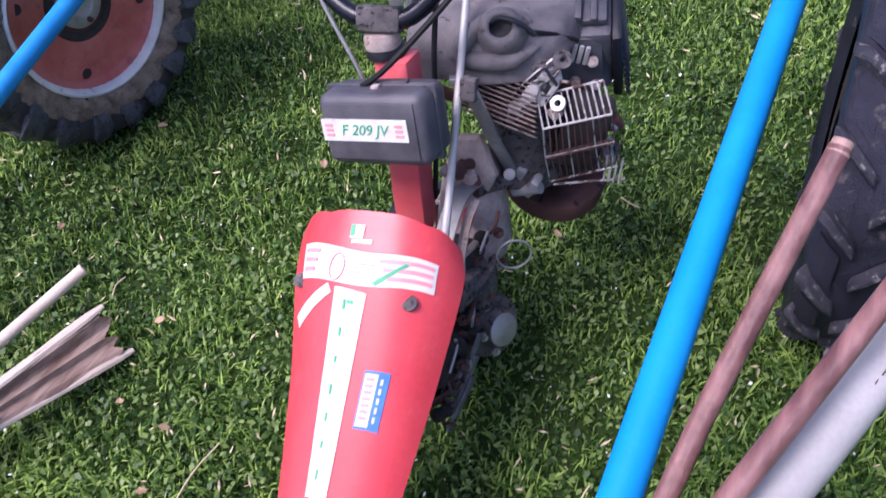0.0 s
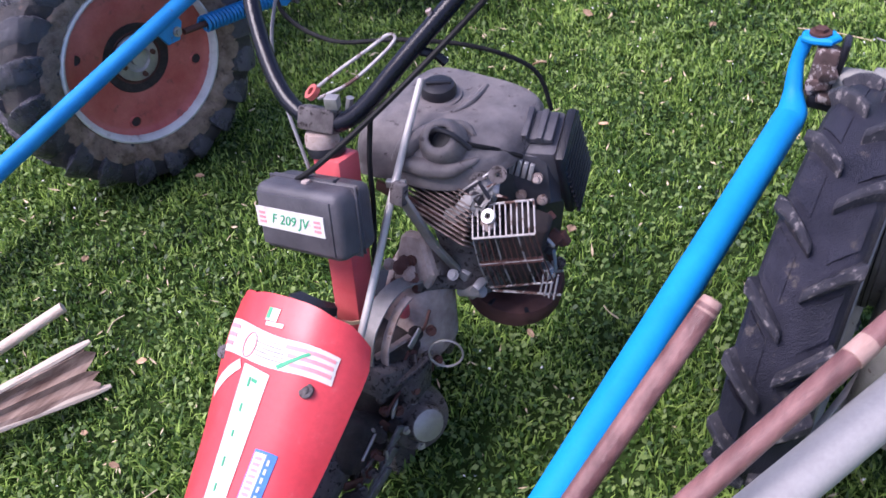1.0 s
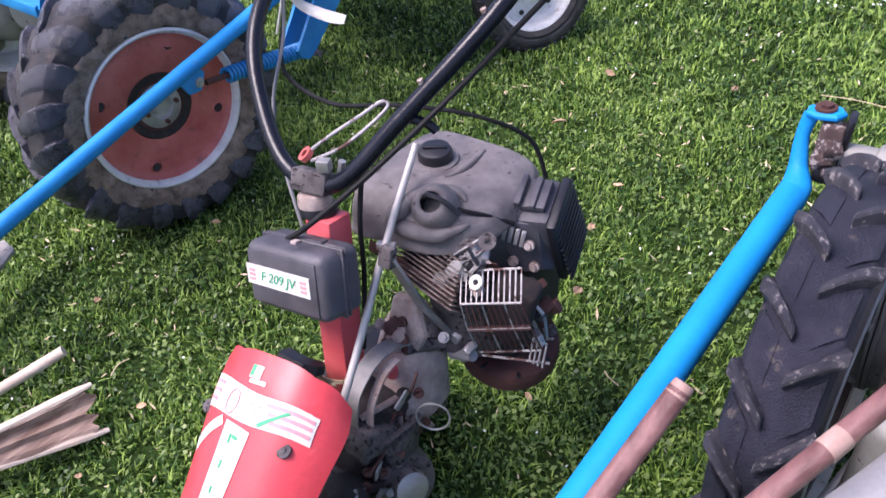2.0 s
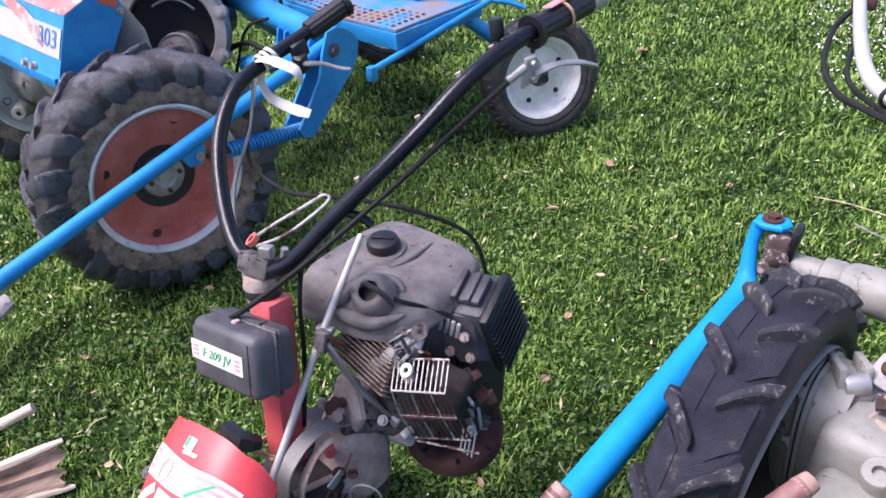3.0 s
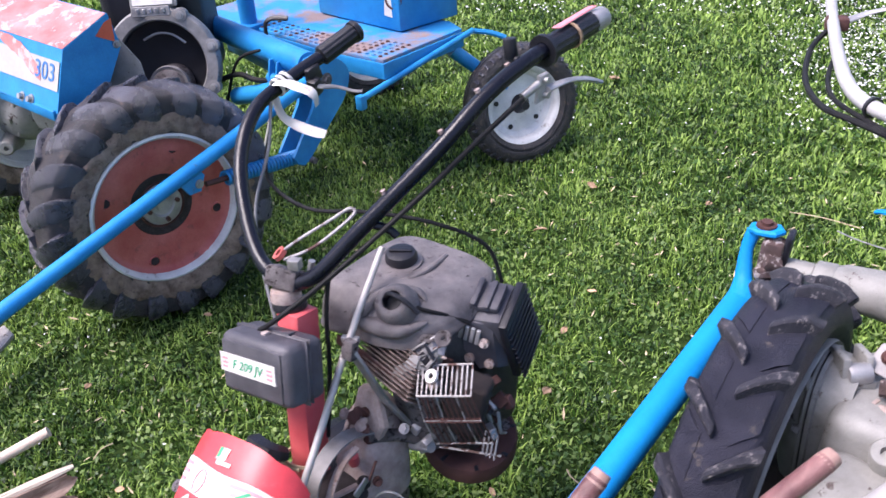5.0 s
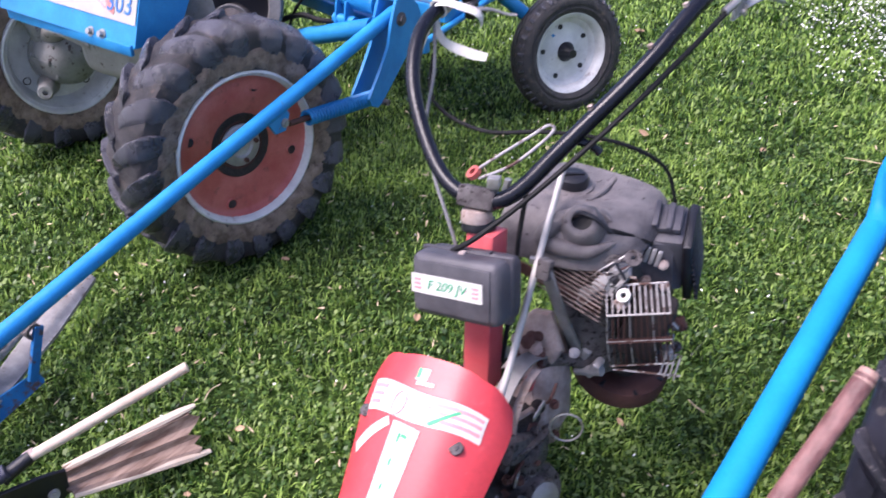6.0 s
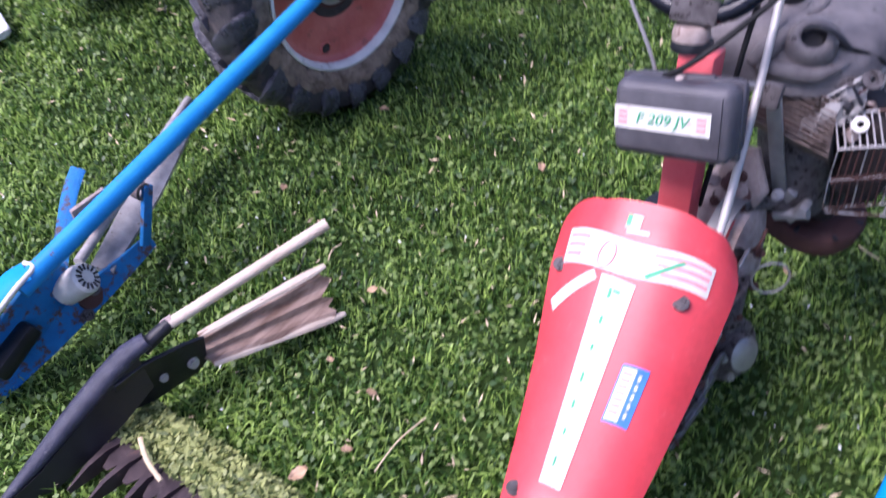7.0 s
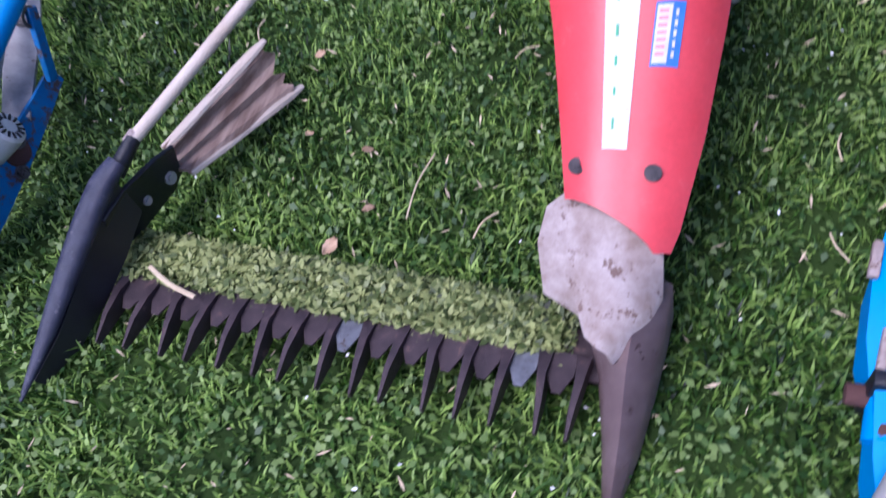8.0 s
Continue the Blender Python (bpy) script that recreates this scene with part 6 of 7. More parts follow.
part("wheel_arm_tip", tube([(-0.965, 1.80, 0.50), (-0.92, 1.84, 0.49), (-0.87, 1.87, 0.47)], 0.010, 8, 3), BLUE, blue)


def castor(centre, k=1.15):
    c = Vector(centre)
    out = Vector((0.86, -0.49, 0.10)).normalized()

    def turned(profile, seg=48):
        return lathe([(r * k, h * k) for r, h in profile], c, out, seg)

    disc = part("small_wheel", turned([(0, 0.012), (0.025, 0.012), (0.030, 0.0), (0.070, -0.012), (0.098, -0.010), (0.106, 0.002), (0.114, 0.004), (0.118, 0.014), (0.122, 0.030), (0.134, 0.036), (0.140, 0.030), (0.137, 0.016)]), RIM, blue, "dirty white small wheel", sharp=50)
    part("hub_cap", turned([(0, 0.044), (0.014, 0.044), (0.017, 0.032), (0.026, 0.014), (0.034, 0.0)], 20), BLACK, disc)
    x, y, a = axes(out)
    for j in range(5):
        t = 2 * math.pi * j / 5 + 0.5
        p = c + (x * math.cos(t) + y * math.sin(t)) * 0.086 * k
        part("slot", rod(p - out * 0.014, p - out * 0.009, 0.010, seg=12), BLACK, disc)
    tyre = part("tyre", turned([(0.130, 0.030), (0.140, 0.040), (0.150, 0.046), (0.158, 0.044), (0.165, 0.0475), (0.186, 0.043), (0.196, 0.036), (0.203, 0.024), (0.206, 0.012), (0.202, 0.011), (0.202, 0.007), (0.2065, 0.006), (0.2065, -0.006), (0.202, -0.007), (0.202, -0.011), (0.206, -0.012), (0.203, -0.024), (0.190, -0.040), (0.165, -0.0475), (0.13, -0.038)], 64), MUDDY, disc, sharp=40)
    for j in range(44):
        t = 2 * math.pi * j / 44
        d = x * math.cos(t) + y * math.sin(t)
        part("tread_block", beam(c + (d * 0.190 + out * 0.041) * k, c + (d * 0.205 + out * 0.026) * k, 0.010, 0.012, 0.002, hint=d.cross(out)), TREAD, tyre)
    return disc


castor((-0.840, 1.915, 0.202))
castor((-1.93, 2.20, 0.202))
part("far_axle", rod((-1.93, 2.20, 0.19), (-1.7, 1.8, 0.46), 0.020), BLUE, blue)

SCALE = paint("flaking_rust_and_paint", (0.07, 0.045, 0.042), (0.14, 0.09, 0.085), 0.8, 0.1, 40, 0.9, spot=(0.50, 0.44, 0.42), spot_at=0.53, spot_scale=55)
# ---- grey machine with the fresh blue arm ----
grey = thing("grey_tractor", (0.9, 0.4, SOIL), "grey-green two-wheel tractor with fresh blue mower arm", "tractor")
HUB4 = Vector((0.634, 0.400, 0.312))
wheel4 = part("wheel_disc", lathe([(0.05, -0.045), (0.10, -0.045), (0.170, -0.040), (0.222, -0.030), (0.234, 0.010), (0.242, 0.044)], HUB4, AX, 48), SOOTY, grey, "dirty dark wheel disc", sharp=60)
part("rim", lathe([(0.240, 0.040), (0.246, 0.060), (0.2495, 0.062), (0.251, 0.056), (0.246, 0.036)], HUB4, AX, 64), GREYPAINT, wheel4, "grey rim edge", sharp=60)
tyre_wheel(wheel4, HUB4, AX, RUBBER, 0.342, 0.116, 0.246, 18, LUGS, steep=-0.18, lug_high=0.058, lug_wide=0.032, wrap=False, phase=0.2025)
arm2 = part("mower_arm", tube([(0.386, -0.72, 0.105), (0.430, 0.0, 0.260), (0.475, 0.71, 0.412)], 0.029, 20, 3), BLUE_NEW, grey, "fresh bright blue tube arm")
part("arm_fork", tube([(0.474, 0.69, 0.408), (0.476, 0.722, 0.423), (0.466, 0.750, 0.452), (0.458, 0.772, 0.500), (0.464, 0.782, 0.540)], 0.02, 14, 5, [0.029, 0.0285, 0.017, 0.0125, 0.014], flat=0.8), BLUE_NEW, arm2)
part("fork_top", slab([(-0.032, -0.016), (-0.013, -0.025), (0.022, -0.022), (0.034, 0.0), (0.020, 0.022), (-0.017, 0.022), (-0.034, 0.010)], 0.013, (0.488, 0.785, 0.547), (1, 0.05, 0.05), (0, 1, 0), 0.004), BLUE_NEW, arm2)
part("pin", bolt((0.485, 0.785, 0.557), AZ, 0.012, 0.008), RUST, arm2)
part("ball_joint", join(block((0.504, 0.776, 0.488), (0.042, 0.046, 0.096), (0, 4, 8), 0.010), block((0.512, 0.760, 0.500), (0.034, 0.050, 0.022), (14, 22, 30), 0.006), block((0.504, 0.752, 0.474), (0.040, 0.024, 0.020), (-10, -16, 5), 0.005), block((0.520, 0.765, 0.450), (0.036, 0.040, 0.020), (8, 10, 22), 0.005)), SCALE, grey, "flaking rusty universal joint")
part("joint_side", block((0.527, 0.790, 0.500), (0.014, 0.050, 0.100), (0, 6, 8), 0.006), BLACK, grey)
part("joint_boot", block((0.512, 0.775, 0.436), (0.050, 0.05, 0.030), (0, 8, 10), 0.008), BLACK, grey)
part("axle_tube", lathe([(0.024, 0.0), (0.026, 0.03), (0.026, 0.055), (0.034, 0.06), (0.036, 0.09), (0.034, 0.095), (0.040, 0.11), (0.052, 0.26), (0.055, 0.60)], (0.528, 0.785, 0.472), (1, 0.0, 0.01), 28), GREYPAINT, grey, "grey-green axle tube")
part("arm_foot", loft([
    [(0.360, -0.66, 0.150), (0.415, -0.66, 0.160), (0.430, -0.66, 0.090), (0.370, -0.66, 0.075)],
    [(0.366, -0.74, 0.120), (0.424, -0.75, 0.130), (0.440, -0.75, 0.050), (0.374, -0.74, 0.030)],
    [(0.380, -0.79, 0.085), (0.428, -0.80, 0.095), (0.44, -0.80, 0.02), (0.385, -0.79, 0.01)],
], closed=True), BLUE_NEW, grey, "bright blue foot of the arm")
part("bolt", bolt((0.376, -0.712, 0.128), (-0.4, -0.3, 0.9), 0.008, 0.006), RUST, grey)
part("hinge_cheek", loft([
    [(0.366, -0.475, 0.175), (0.392, -0.475, 0.190), (0.400, -0.475, 0.120), (0.372, -0.475, 0.105)],
    [(0.354, -0.530, 0.165), (0.392, -0.530, 0.182), (0.402, -0.530, 0.095), (0.362, -0.530, 0.080)],
    [(0.352, -0.610, 0.145), (0.394, -0.610, 0.160), (0.404, -0.610, 0.070), (0.360, -0.610, 0.055)],
    [(0.360, -0.650, 0.125), (0.394, -0.650, 0.140), (0.402, -0.650, 0.070), (0.366, -0.650, 0.060)],
], closed=True), BLUE_NEW, grey, "bright blue hinge cheek", sharp=40)
# black block between cheek and foot, the gap's shade put into a solid
part("hinge_gap_shade", block((0.384, -0.664, 0.116), (0.054, 0.020, 0.086), (0, 0, 0), 0.003), BLACK, grey)
part("hinge_pin", rod((0.338, -0.668, 0.112), (0.400, -0.668, 0.116), 0.013, seg=14, bevel=0.003), RUST, grey)
part("worn_lip", beam((0.356, -0.500, 0.178), (0.352, -0.545, 0.168), 0.012, 0.014), CREAM, grey)
part("foot_plate", slab([(-0.06, -0.025), (0.06, -0.03), (0.07, 0.01), (-0.05, 0.025)], 0.010, (0.415, -0.60, 0.175), (0.0, 1, 0.15), (1, 0, 0.3)), BLUE_NEW, grey)
part("worn_edge", beam((0.372, -0.60, 0.155), (0.366, -0.66, 0.140), 0.010, 0.012), CREAM, grey)
part("foot_support", beam((0.41, -0.765, 0.06), (0.415, -0.775, SOIL), 0.05, 0.08, 0.01), RUST, grey)
part("case_foot", block((0.790, 0.300, 0.325), (0.115, 0.17, 0.25), (8, 4, -6), 0.022, 3), GREYPAINT, grey, "grey cast foot of the gearcase")
case = part("gearcase", block((0.845, 0.475, 0.362), (0.25, 0.215, 0.275), (0, 3, 0), 0.028, 3), GREYPAINT, grey, "oily grey-green gearcase")
COVER = [(0.085 * math.copysign(abs(math.cos(a)) ** 0.7, math.cos(a)) - 0.02 * math.sin(a), 0.135 * math.copysign(abs(math.sin(a)) ** 0.75, math.sin(a))) for a in (2 * math.pi * k / 32 for k in range(32))]


def cover_section(u, s):
    return [(u - 0.012, 0.497 + s * p, 0.385 + s * q) for p, q in COVER]


part("end_cover", loft([cover_section(u, s) for u, s in ((0.664, 0.55), (0.668, 0.78), (0.676, 0.92), (0.690, 0.98), (0.698, 0.99))], closed=True), GREYPAINT, case, sharp=45)
part("cover_flange", loft([cover_section(u, s) for u, s in ((0.698, 1.05), (0.7005, 1.075), (0.705, 1.075), (0.7055, 1.04), (0.7075, 1.04), (0.708, 1.075), (0.714, 1.07), (0.716, 1.02), (0.76, 1.0))], closed=True), GREYPAINT, case, sharp=35)
for k in range(7):
    p, q = COVER[(3 + 4 * k) % 32]
    part("cover_bolt", bolt((0.686, 0.497 + 1.03 * p, 0.385 + 1.03 * q), (-1, 0, 0), 0.007, 0.008), GREYPAINT, case)
part("gasket", loft([cover_section(u, s) for u, s in ((0.7058, 1.078), (0.7072, 1.078))], closed=True), BLACK, case)
part("input_neck", lathe([(0.046, -0.01), (0.040, 0.004), (0.034, 0.016), (0.032, 0.030), (0.029, 0.034), (0.020, 0.035)], (0.704, 0.466, 0.480), (0.95, -0.25, 0.10), 26), GREYPAINT, case, sharp=60)
part("neck_web", slab([(-0.03, 0.05), (0.02, 0.05), (0.035, -0.02), (0.02, -0.09), (-0.02, -0.10)], 0.012, (0.732, 0.425, 0.420), (0.9, -0.35, 0.0), AZ, 0.004), GREYPAINT, case)
fit = part("pipe_fitting", rod((0.742, 0.452, 0.484), (0.771, 0.441, 0.490), 0.0135, 0.0125, 14, 0.002), SCALE, grey, "rust-flaked pipe fitting")
part("fitting_sleeve", rod((0.770, 0.441, 0.490), (0.782, 0.437, 0.492), 0.0145, seg=6, bevel=0.002), CREAM, fit)
part("fitting_sleeve", rod((0.784, 0.434, 0.493), (0.806, 0.425, 0.498), 0.0105, seg=14, bevel=0.002), CREAM, fit)
part("elbow", tube([(0.822, 0.432, 0.522), (0.820, 0.414, 0.515), (0.819, 0.398, 0.503), (0.818, 0.388, 0.485)], 0.0085, 10, 4), SCALE, grey)
part("elbow_nut", rod((0.776, 0.447, 0.522), (0.790, 0.449, 0.524), 0.0135, seg=6, bevel=0.002), SCALE, grey)
part("elbow_body", rod((0.790, 0.449, 0.524), (0.828, 0.452, 0.528), 0.0115, seg=14, bevel=0.003), SCALE, grey)
part("elbow_nut", rod((0.826, 0.420, 0.508), (0.846, 0.416, 0.510), 0.013, seg=6, bevel=0.002), SCALE, grey)
part("pipe_stub", rod((0.828, 0.452, 0.528), (0.90, 0.456, 0.534), 0.012, seg=12), RUST, grey)
part("pipe_stub", rod((0.846, 0.416, 0.510), (0.92, 0.405, 0.515), 0.014, seg=12), CREAM, grey)
part("clevis", join(block((0.712, 0.474, 0.522), (0.012, 0.060, 0.042), (-12, 0, 35), 0.003), block((0.740, 0.498, 0.522), (0.012, 0.052, 0.042), (-12, 0, 35), 0.003), block((0.735, 0.470, 0.505), (0.055, 0.045, 0.014), (-12, 0, 35), 0.003)), GREYPAINT, grey)
part("clevis_roller", rod((0.728, 0.456, 0.520), (0.756, 0.477, 0.522), 0.017, seg=18, bevel=0.004), STEEL, grey)
part("cast_boss", lathe([(0.0, 0.020), (0.008, 0.020), (0.009, 0.030), (0.021, 0.030), (0.024, 0.026), (0.025, -0.03)], (0.818, 0.366, 0.462), (-0.08, -0.38, 0.92), 26), GREYPAINT, grey)
part("dark_knob", rod((0.862, 0.352, 0.475), (0.858, 0.340, 0.500), 0.020, 0.018, 18, 0.004), BLACK, grey)
part("cast_rib", tube([(0.765, 0.385, 0.40), (0.775, 0.395, 0.46), (0.80, 0.41, 0.482)], 0.018, 10, 3), GREYPAINT, case)
ear = part("bracket_ear", slab([(-0.028, -0.010), (-0.016, -0.030), (0.010, -0.034), (0.045, -0.042), (0.07, -0.045), (0.075, 0.055), (0.035, 0.058), (0.0, 0.030), (-0.020, 0.018)], 0.009, (0.777, 0.506, 0.538), (1, 0.0, 0.0), (0, 0.75, 0.66)), SWATH, grey, "white painted bracket ear")
part("ear_bolt", lathe([(0, 0.012), (0.008, 0.012), (0.0115, 0.008), (0.012, 0.002)], (0.773, 0.504, 0.539), (0.0, -0.66, 0.75), 16), RUST, ear)
part("ear_clip", block((0.818, 0.520, 0.552), (0.040, 0.045, 0.012), (40, 0, 10), 0.003), STEEL, ear)
part("ear_screw", bolt((0.805, 0.490, 0.530), (0.0, -0.66, 0.75), 0.005, 0.005), STEEL, ear)
part("side_case", block((0.930, 0.52, 0.50), (0.16, 0.16, 0.06), (0, 0, 0), 0.02, 3), GREYPAINT, grey)
part("support_post", tube([(0.790, 0.545, 0.545), (0.772, 0.600, 0.575), (0.768, 0.66, 0.64), (0.80, 0.70, 0.70), (0.84, 0.71, 0.715)], 0.010, 10, 4), WHITE, grey)
part("support_leg", beam((0.93, 0.30, 0.28), (0.93, 0.30, SOIL), 0.10, 0.12, 0.02), GREYPAINT, grey)
part("tie_bar", beam((0.66, 0.15, 0.06), (0.74, 0.30, 0.30), 0.012, 0.03), ALU, grey)
# handlebar of the grey machine
hb = part("handlebar", tube([(0.86, 0.70, 0.72), (0.78, 0.765, 0.775), (0.68, 0.80, 0.795), (0.600, 0.850, 0.80), (0.545, 0.94, 0.80), (0.490, 1.08, 0.80), (0.425, 1.27, 0.80), (0.35, 1.50, 0.805), (0.30, 1.68, 0.81)], 0.0132, 14, 5), WHITE, grey, "white painted handlebar tube")
part("cable_tie", lathe([(0.0148, -0.003), (0.019, -0.003), (0.019, 0.003), (0.0148, 0.003)], (0.615, 0.838, 0.799), (0.7, -0.6, 0), 16), BLACK, hb)
part("brake_cable", tube([(0.72, 0.74, 0.765), (0.655, 0.790, 0.772), (0.590, 0.825, 0.775), (0.515, 0.90, 0.765), (0.44, 1.05, 0.758), (0.395, 1.22, 0.77), (0.40, 1.30, 0.79)], 0.0062, 8, 5), CABLE, hb)
part("brake_cable", tube([(0.72, 0.755, 0.77), (0.62, 0.82, 0.778), (0.525, 0.94, 0.768), (0.475, 1.08, 0.765), (0.455, 1.20, 0.78)], 0.005, 8, 5), CABLE, hb)
part("lever_clamp", block((0.405, 1.36, 0.795), (0.05, 0.04, 0.03), (0, 0, 20), 0.006), RUST, hb)
part("brake_lever", tube([(0.42, 1.36, 0.80), (0.46, 1.40, 0.815), (0.52, 1.43, 0.83)], 0.010, 10, 3, [0.014, 0.010, 0.006], flat=0.5), ALU, hb)
part("hitch", tube([(0.68, 1.08, 0.470), (0.655, 1.095, 0.482), (0.630, 1.115, 0.478), (0.612, 1.13, 0.468)], 0.011, 8, 4, flat=0.5), BLUE_NEW, grey)
part("hitch_rod", tube([(0.54, 1.13, 0.40), (0.60, 1.09, 0.41), (0.70, 1.04, 0.43)], 0.0018, 8, 3), STEEL, grey)
part("hitch_block", block((0.712, 0.915, 0.470), (0.04, 0.045, 0.05), (0, 0, 10), 0.006), BLUE_NEW, grey)
part("hitch_arm", tube([(0.69, 1.075, 0.465), (0.735, 1.00, 0.45), (0.76, 0.90, 0.455), (0.78, 0.80, 0.465)], 0.012, 8, 3), BLUE_NEW, grey)

# ---- long handles leaning beside the grey machine ----
h1 = thing("wooden_handle", (0.51, -0.70, SOIL), "reddish-brown varnished round wooden tool handle", "tool handle", "wooden handles")
part("shaft", tube([(0.51, -0.70, SOIL), (0.47, -0.56, 0.14), (0.460, -0.40, 0.301), (0.567, -0.016, 0.603)], 0.0135, 16, 3), BROWN_WOOD, h1)
part("worn_end", rod((0.5650, -0.0230, 0.5975), (0.5692, -0.009, 0.609), 0.0139, 0.0118, 16, 0.002), WORN_WOOD, h1)
h2 = thing("wooden_handle", (0.46, -0.80, SOIL), "reddish-brown worn wooden tool handle, rubbed pale in places", "tool handle", "wooden handles")
part("shaft", tube([(0.46, -0.80, SOIL), (0.435, -0.70, 0.20), (0.440, -0.595, 0.352), (0.600, -0.235, 0.476), (0.776, 0.145, 0.618)], 0.0135, 16, 3), BROWN_WOOD, h2)
part("worn_band", rod((0.716, 0.014, 0.5695), (0.727, 0.038, 0.5785), 0.0143, 0.0141, 16), WORN_WOOD, h2)
part("worn_end", rod((0.773, 0.139, 0.6155), (0.781, 0.156, 0.622), 0.0140, 0.0120, 16, 0.002), WORN_WOOD, h2)
pipe = thing("white_pipe", (0.36, -0.85, SOIL), "thick white painted pipe with scratches down to rust", "pipe")
part("pipe_body", tube([(0.34, -0.95, SOIL), (0.45, -0.62, 0.32), (0.60, -0.292, 0.385), (0.734, 0.0, 0.445), (0.825, 0.20, 0.487), (0.93, 0.43, 0.53)], 0.0285, 20, 4), PIPE, pipe)
for k in range(3):
    part("scratch", tube([(0.6555 + 0.006 * k, -0.195 + 0.012 * k, 0.4325 + 0.004 * k), (0.6585 + 0.007 * k, -0.187 + 0.013 * k, 0.4335 + 0.004 * k)], 0.0010, 5, 1), RUST, pipe)

# white plank end beyond the blue tractor
plank = single("plank", slab([(-0.375, 0.143), (-0.02, 0.006), (-0.003, -0.008), (0.0, -0.03), (0.02, -0.16), (-0.46, -0.05), (-0.39, 0.135)], 0.022, (-2.262, 0.185, 0.024), AX, AY, 0.004), RIM, (-2.45, 0.14, SOIL), "white painted plank lying on the grass", "plank")

# ---- clippings, flowers and litter on the lawn ----
def flecks(name, bands, material, label, category, seed, leaf=False):
    """Small flat leaves or petals strewn at random tilts; bands in yard or lawn coordinates with a matrix."""
    rng = np.random.default_rng(seed)
    all_v, all_t, start = [], [], 0
    for m, x0, x1, y0, y1, z0, z1, count, size, slim in bands:
        p = np.stack([rng.uniform(x0, x1, count), rng.uniform(y0, y1, count), rng.uniform(z0, z1, count)], 1)
        p = p @ np.array(m.to_3x3()).T + np.array(m.translation)
        turn, tilt = rng.uniform(0, 2 * np.pi, count), rng.uniform(-0.7, 0.7, count)
        s = size * rng.uniform(0.5, 1.5, count)
        d = np.stack([np.cos(turn) * np.cos(tilt), np.sin(turn) * np.cos(tilt), np.sin(tilt)], 1) * s[:, None]
        e = np.stack([-np.sin(turn), np.cos(turn), rng.uniform(-0.5, 0.5, count)], 1) * (s * slim)[:, None]
        v = np.stack([p - d, p - d * 0.2 + e, p + d, p - d * 0.2 - e], 1)
        t = np.array([[0, 1, 2], [0, 2, 3]])[None] + (np.arange(count) * 4)[:, None, None] + start
        all_v.append(v.reshape(-1, 3))
        all_t.append(t.reshape(-1, 3))
        start += count * 4
    return tagged(new(name, mesh_from_arrays(name, np.concatenate(all_v), np.concatenate(all_t), material)), label, category, kind="stuff")


LAWN = Matrix.Identity(4)
flecks("grass_clippings", [(YARD, -0.71, 0.02, -0.660, -0.552, 0.000, 0.020, 9000, 0.0065, 0.30), (YARD, -0.70, 0.0, -0.648, -0.565, 0.016, 0.030, 4200, 0.008, 0.42)], CLIPPINGS, "cut grass lying on the cutter bar", "clippings", 5)
flecks("clover", [(LAWN, -2.0, 1.4, 0.0, 1.4, -0.024, -0.002, 24000, 0.0062, 0.66), (LAWN, -2.8, 2.2, 1.4, 2.8, -0.022, 0.0, 22000, 0.0070, 0.66), (LAWN, -4, 3.4, 2.8, 5.5, -0.018, 0.004, 16000, 0.0100, 0.70)], CLOVER, "broad clover and weed leaves among the grass", "clover", 6)
flecks("daisies", [(LAWN, -2.2, 1.4, 0.0, 1.5, -0.008, 0.004, 260, 0.0032, 0.6), (LAWN, -2.8, 2.4, 1.5, 3.0, -0.005, 0.004, 420, 0.0034, 0.7), (LAWN, -4, 3.5, 3.0, 6.0, -0.002, 0.008, 900, 0.0052, 0.8), (LAWN, 0.9, 2.6, 3.4, 5.2, 0.0, 0.008, 2600, 0.0056, 0.8), (LAWN, 1.2, 3.4, 3.3, 6.0, 0.0, 0.010, 8000, 0.0062, 0.8), (LAWN, -1, 6.0, 5.2, 9.0, 0.0, 0.012, 6000, 0.0085, 0.8)], PETAL, "small white daisies scattered through the lawn", "flowers", 7)
flecks("dry_bits", [(LAWN, -2.0, 1.4, 0.0, 1.5, -0.012, 0.002, 700, 0.009, 0.18), (LAWN, -2.8, 2.2, 1.5, 3.2, -0.01, 0.004, 700, 0.012, 0.2)], STRAW, "dry grass stalks and thatch in the lawn", "thatch", 8)


def dead_leaf(world, size, turn, tilt, seed):
    """One curled dry leaf on the grass."""
    rng = random.Random(seed)
    rows = []
    for i in range(7):
        f = i / 6
        w = size * 0.32 * math.sin(math.pi * (0.06 + 0.9 * f)) ** 0.8
        row = []
        for j in range(5):
            q = j / 2 - 1
            row.append((size * (f - 0.5), w * q * (1 + 0.15 * rng.uniform(-1, 1)), 0.22 * size * q * q * 0.6 + 0.10 * size * math.sin(3 * f + seed)))
        rows.append(row)
    bm = thicken(loft(rows), 0.0006)
    mesh = bpy.data.meshes.new("dead_leaf")
    bm.to_mesh(mesh)
    bm.free()
    for p in mesh.polygons:
        p.use_smooth = True
    mesh.materials.append(DEADLEAF)
    ob = new("dead_leaf", mesh)
    ob.matrix_world = pose(*world, tilt, tilt * 0.6, turn)
    return tagged(ob, "curled dry brown leaf lying on the grass", "leaf", "fallen leaves")


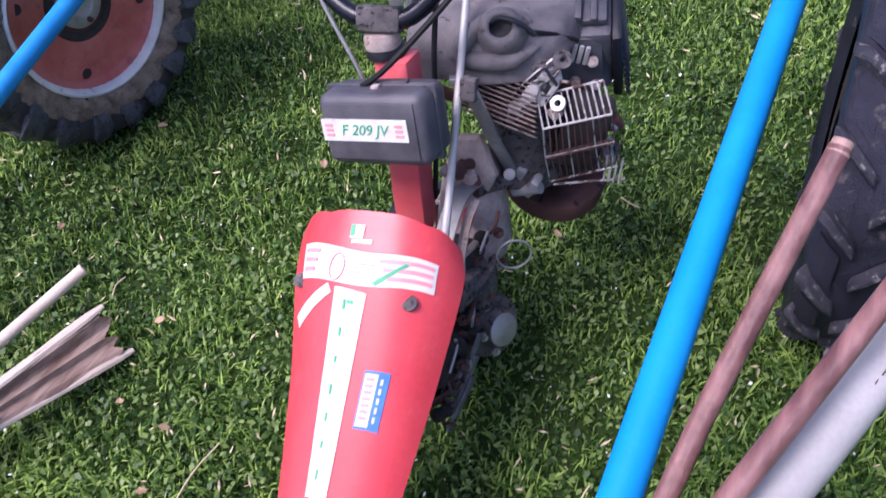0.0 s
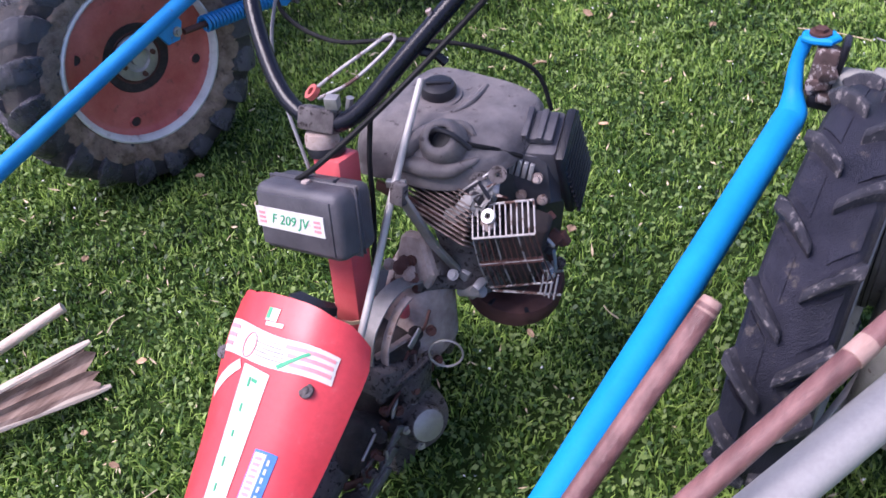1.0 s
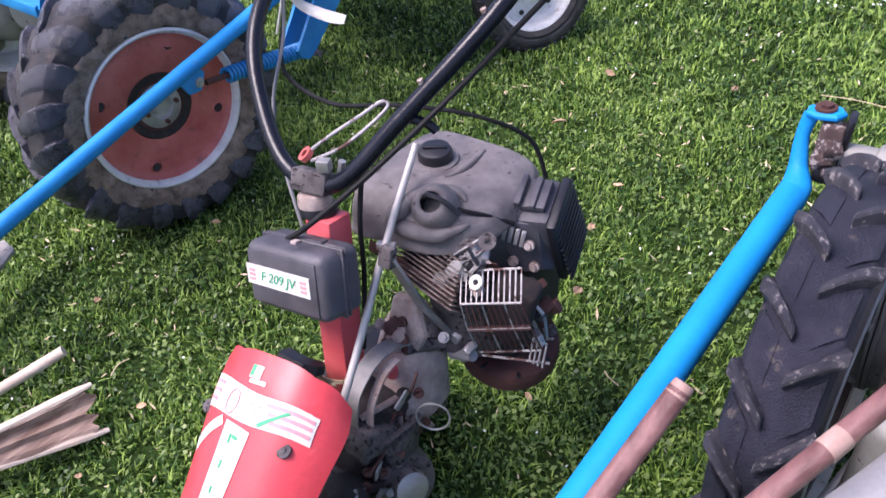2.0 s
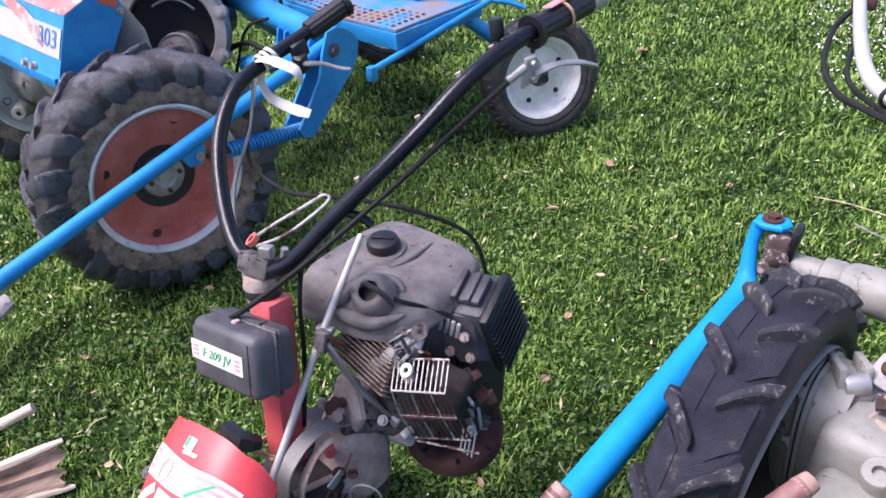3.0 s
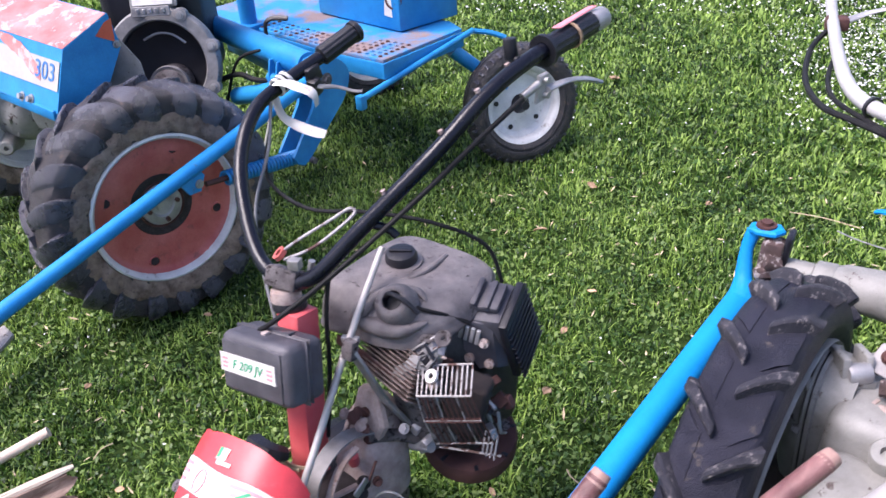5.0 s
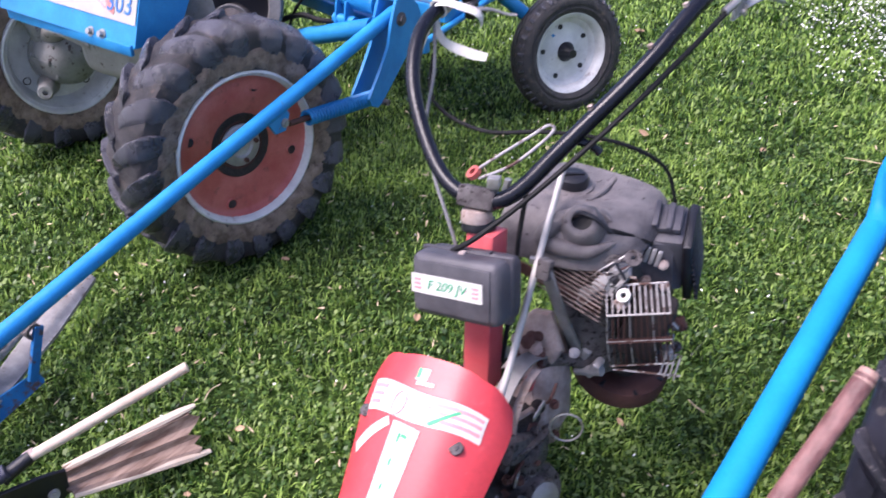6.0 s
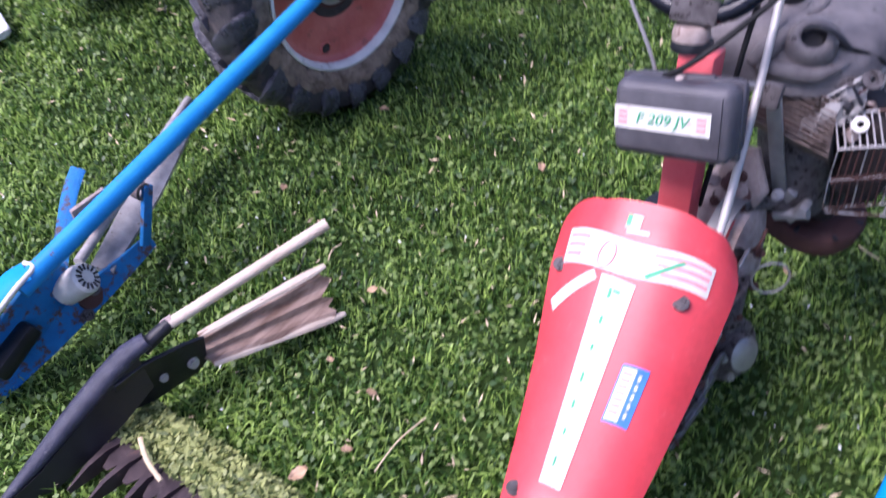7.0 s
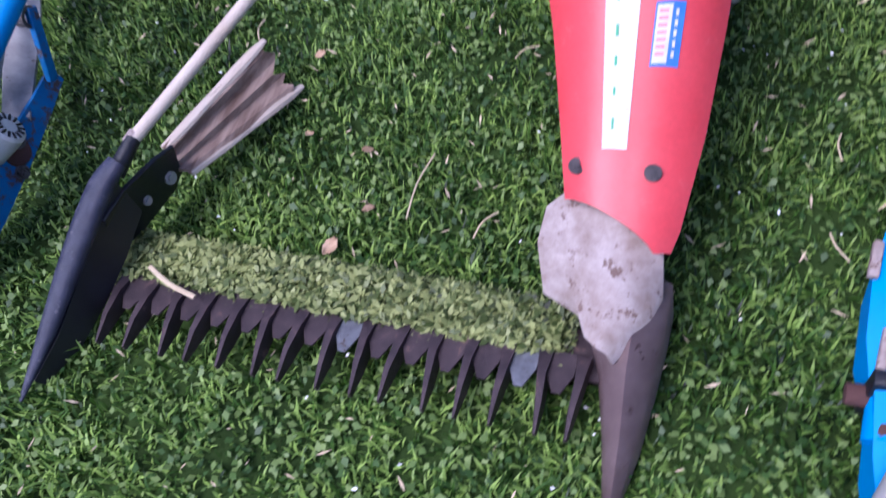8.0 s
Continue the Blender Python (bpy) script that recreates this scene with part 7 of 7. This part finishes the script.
LEAVES = [(0.044, 2.387, 0.045), (0.197, 1.573, 0.040), (0.254, 2.047, 0.03), (-0.675, 0.618, 0.035), (-0.698, 0.862, 0.022), (-0.670, 1.054, 0.022), (-0.384, 1.511, 0.03), (-0.609, 0.676, 0.022), (0.202, 1.837, 0.03), (0.173, 2.758, 0.04), (0.582, 2.677, 0.03), (0.138, 1.223, 0.022), (-0.824, 1.718, 0.025), (-0.974, 1.356, 0.025), (-0.60, 0.80, 0.02), (0.14, 3.98, 0.08)]
for i, (x, y, s) in enumerate(LEAVES):
    dead_leaf((x, y, 0.002), s, i * 77 % 360, (i * 31) % 40 - 20, i)


def straw(world, length, turn, bend, seed):
    bm = tube([(-length / 2, 0, 0), (0, bend, 0.004), (length / 2, 0, 0)], 0.0016, 5, 3)
    mesh = bpy.data.meshes.new("straw")
    bm.to_mesh(mesh)
    bm.free()
    mesh.materials.append(STRAW)
    ob = new("straw", mesh)
    ob.matrix_world = pose(*world, 0, seed % 7 - 3, turn)
    return tagged(ob, "single dry straw lying on the grass", "straw", "loose straws")


for i, (x, y, ln, turn) in enumerate([(-0.52, 0.70, 0.13, 62), (-0.43, 0.60, 0.06, 40), (-0.30, 0.95, 0.05, 20), (-0.16, 0.62, 0.05, 5), (0.944, 2.604, 0.22, -20), (0.30, 1.30, 0.05, 130), (-0.78, 1.15, 0.06, 80), (0.05, 0.45, 0.05, 100), (0.12, 0.62, 0.05, 70)]):
    straw((x, y, 0.006), ln, turn, 0.006, i)
bm = tube([(-0.630, -0.632, 0.044), (-0.585, -0.655, 0.045), (-0.535, -0.668, 0.043)], 0.004, 8, 3, flat=0.5)
single("straw", bm, STRAW, (-0.63, -0.63, 0.04), "pale dry straw lying across the cutter bar", "straw", "loose straws")


def green_leaf():
    """A fresh weed leaf caught on the bracket of the grey tractor."""
    rows = []
    for i in range(6):
        g = i / 5
        w_ = 0.012 * math.sin(math.pi * (0.1 + 0.85 * g))
        rows.append([(0.762 + 0.012 * g + w_ * q, 0.560 + 0.006 * q, 0.5735 + 0.020 * g + 0.004 * q * q) for q in (-1, -0.4, 0.4, 1)])
    return thicken(loft(rows), 0.0008)


single("leaf", green_leaf(), CLOVER, (0.768, 0.560, 0.575), "fresh yellow-green leaf stuck on the white bracket", "leaf")
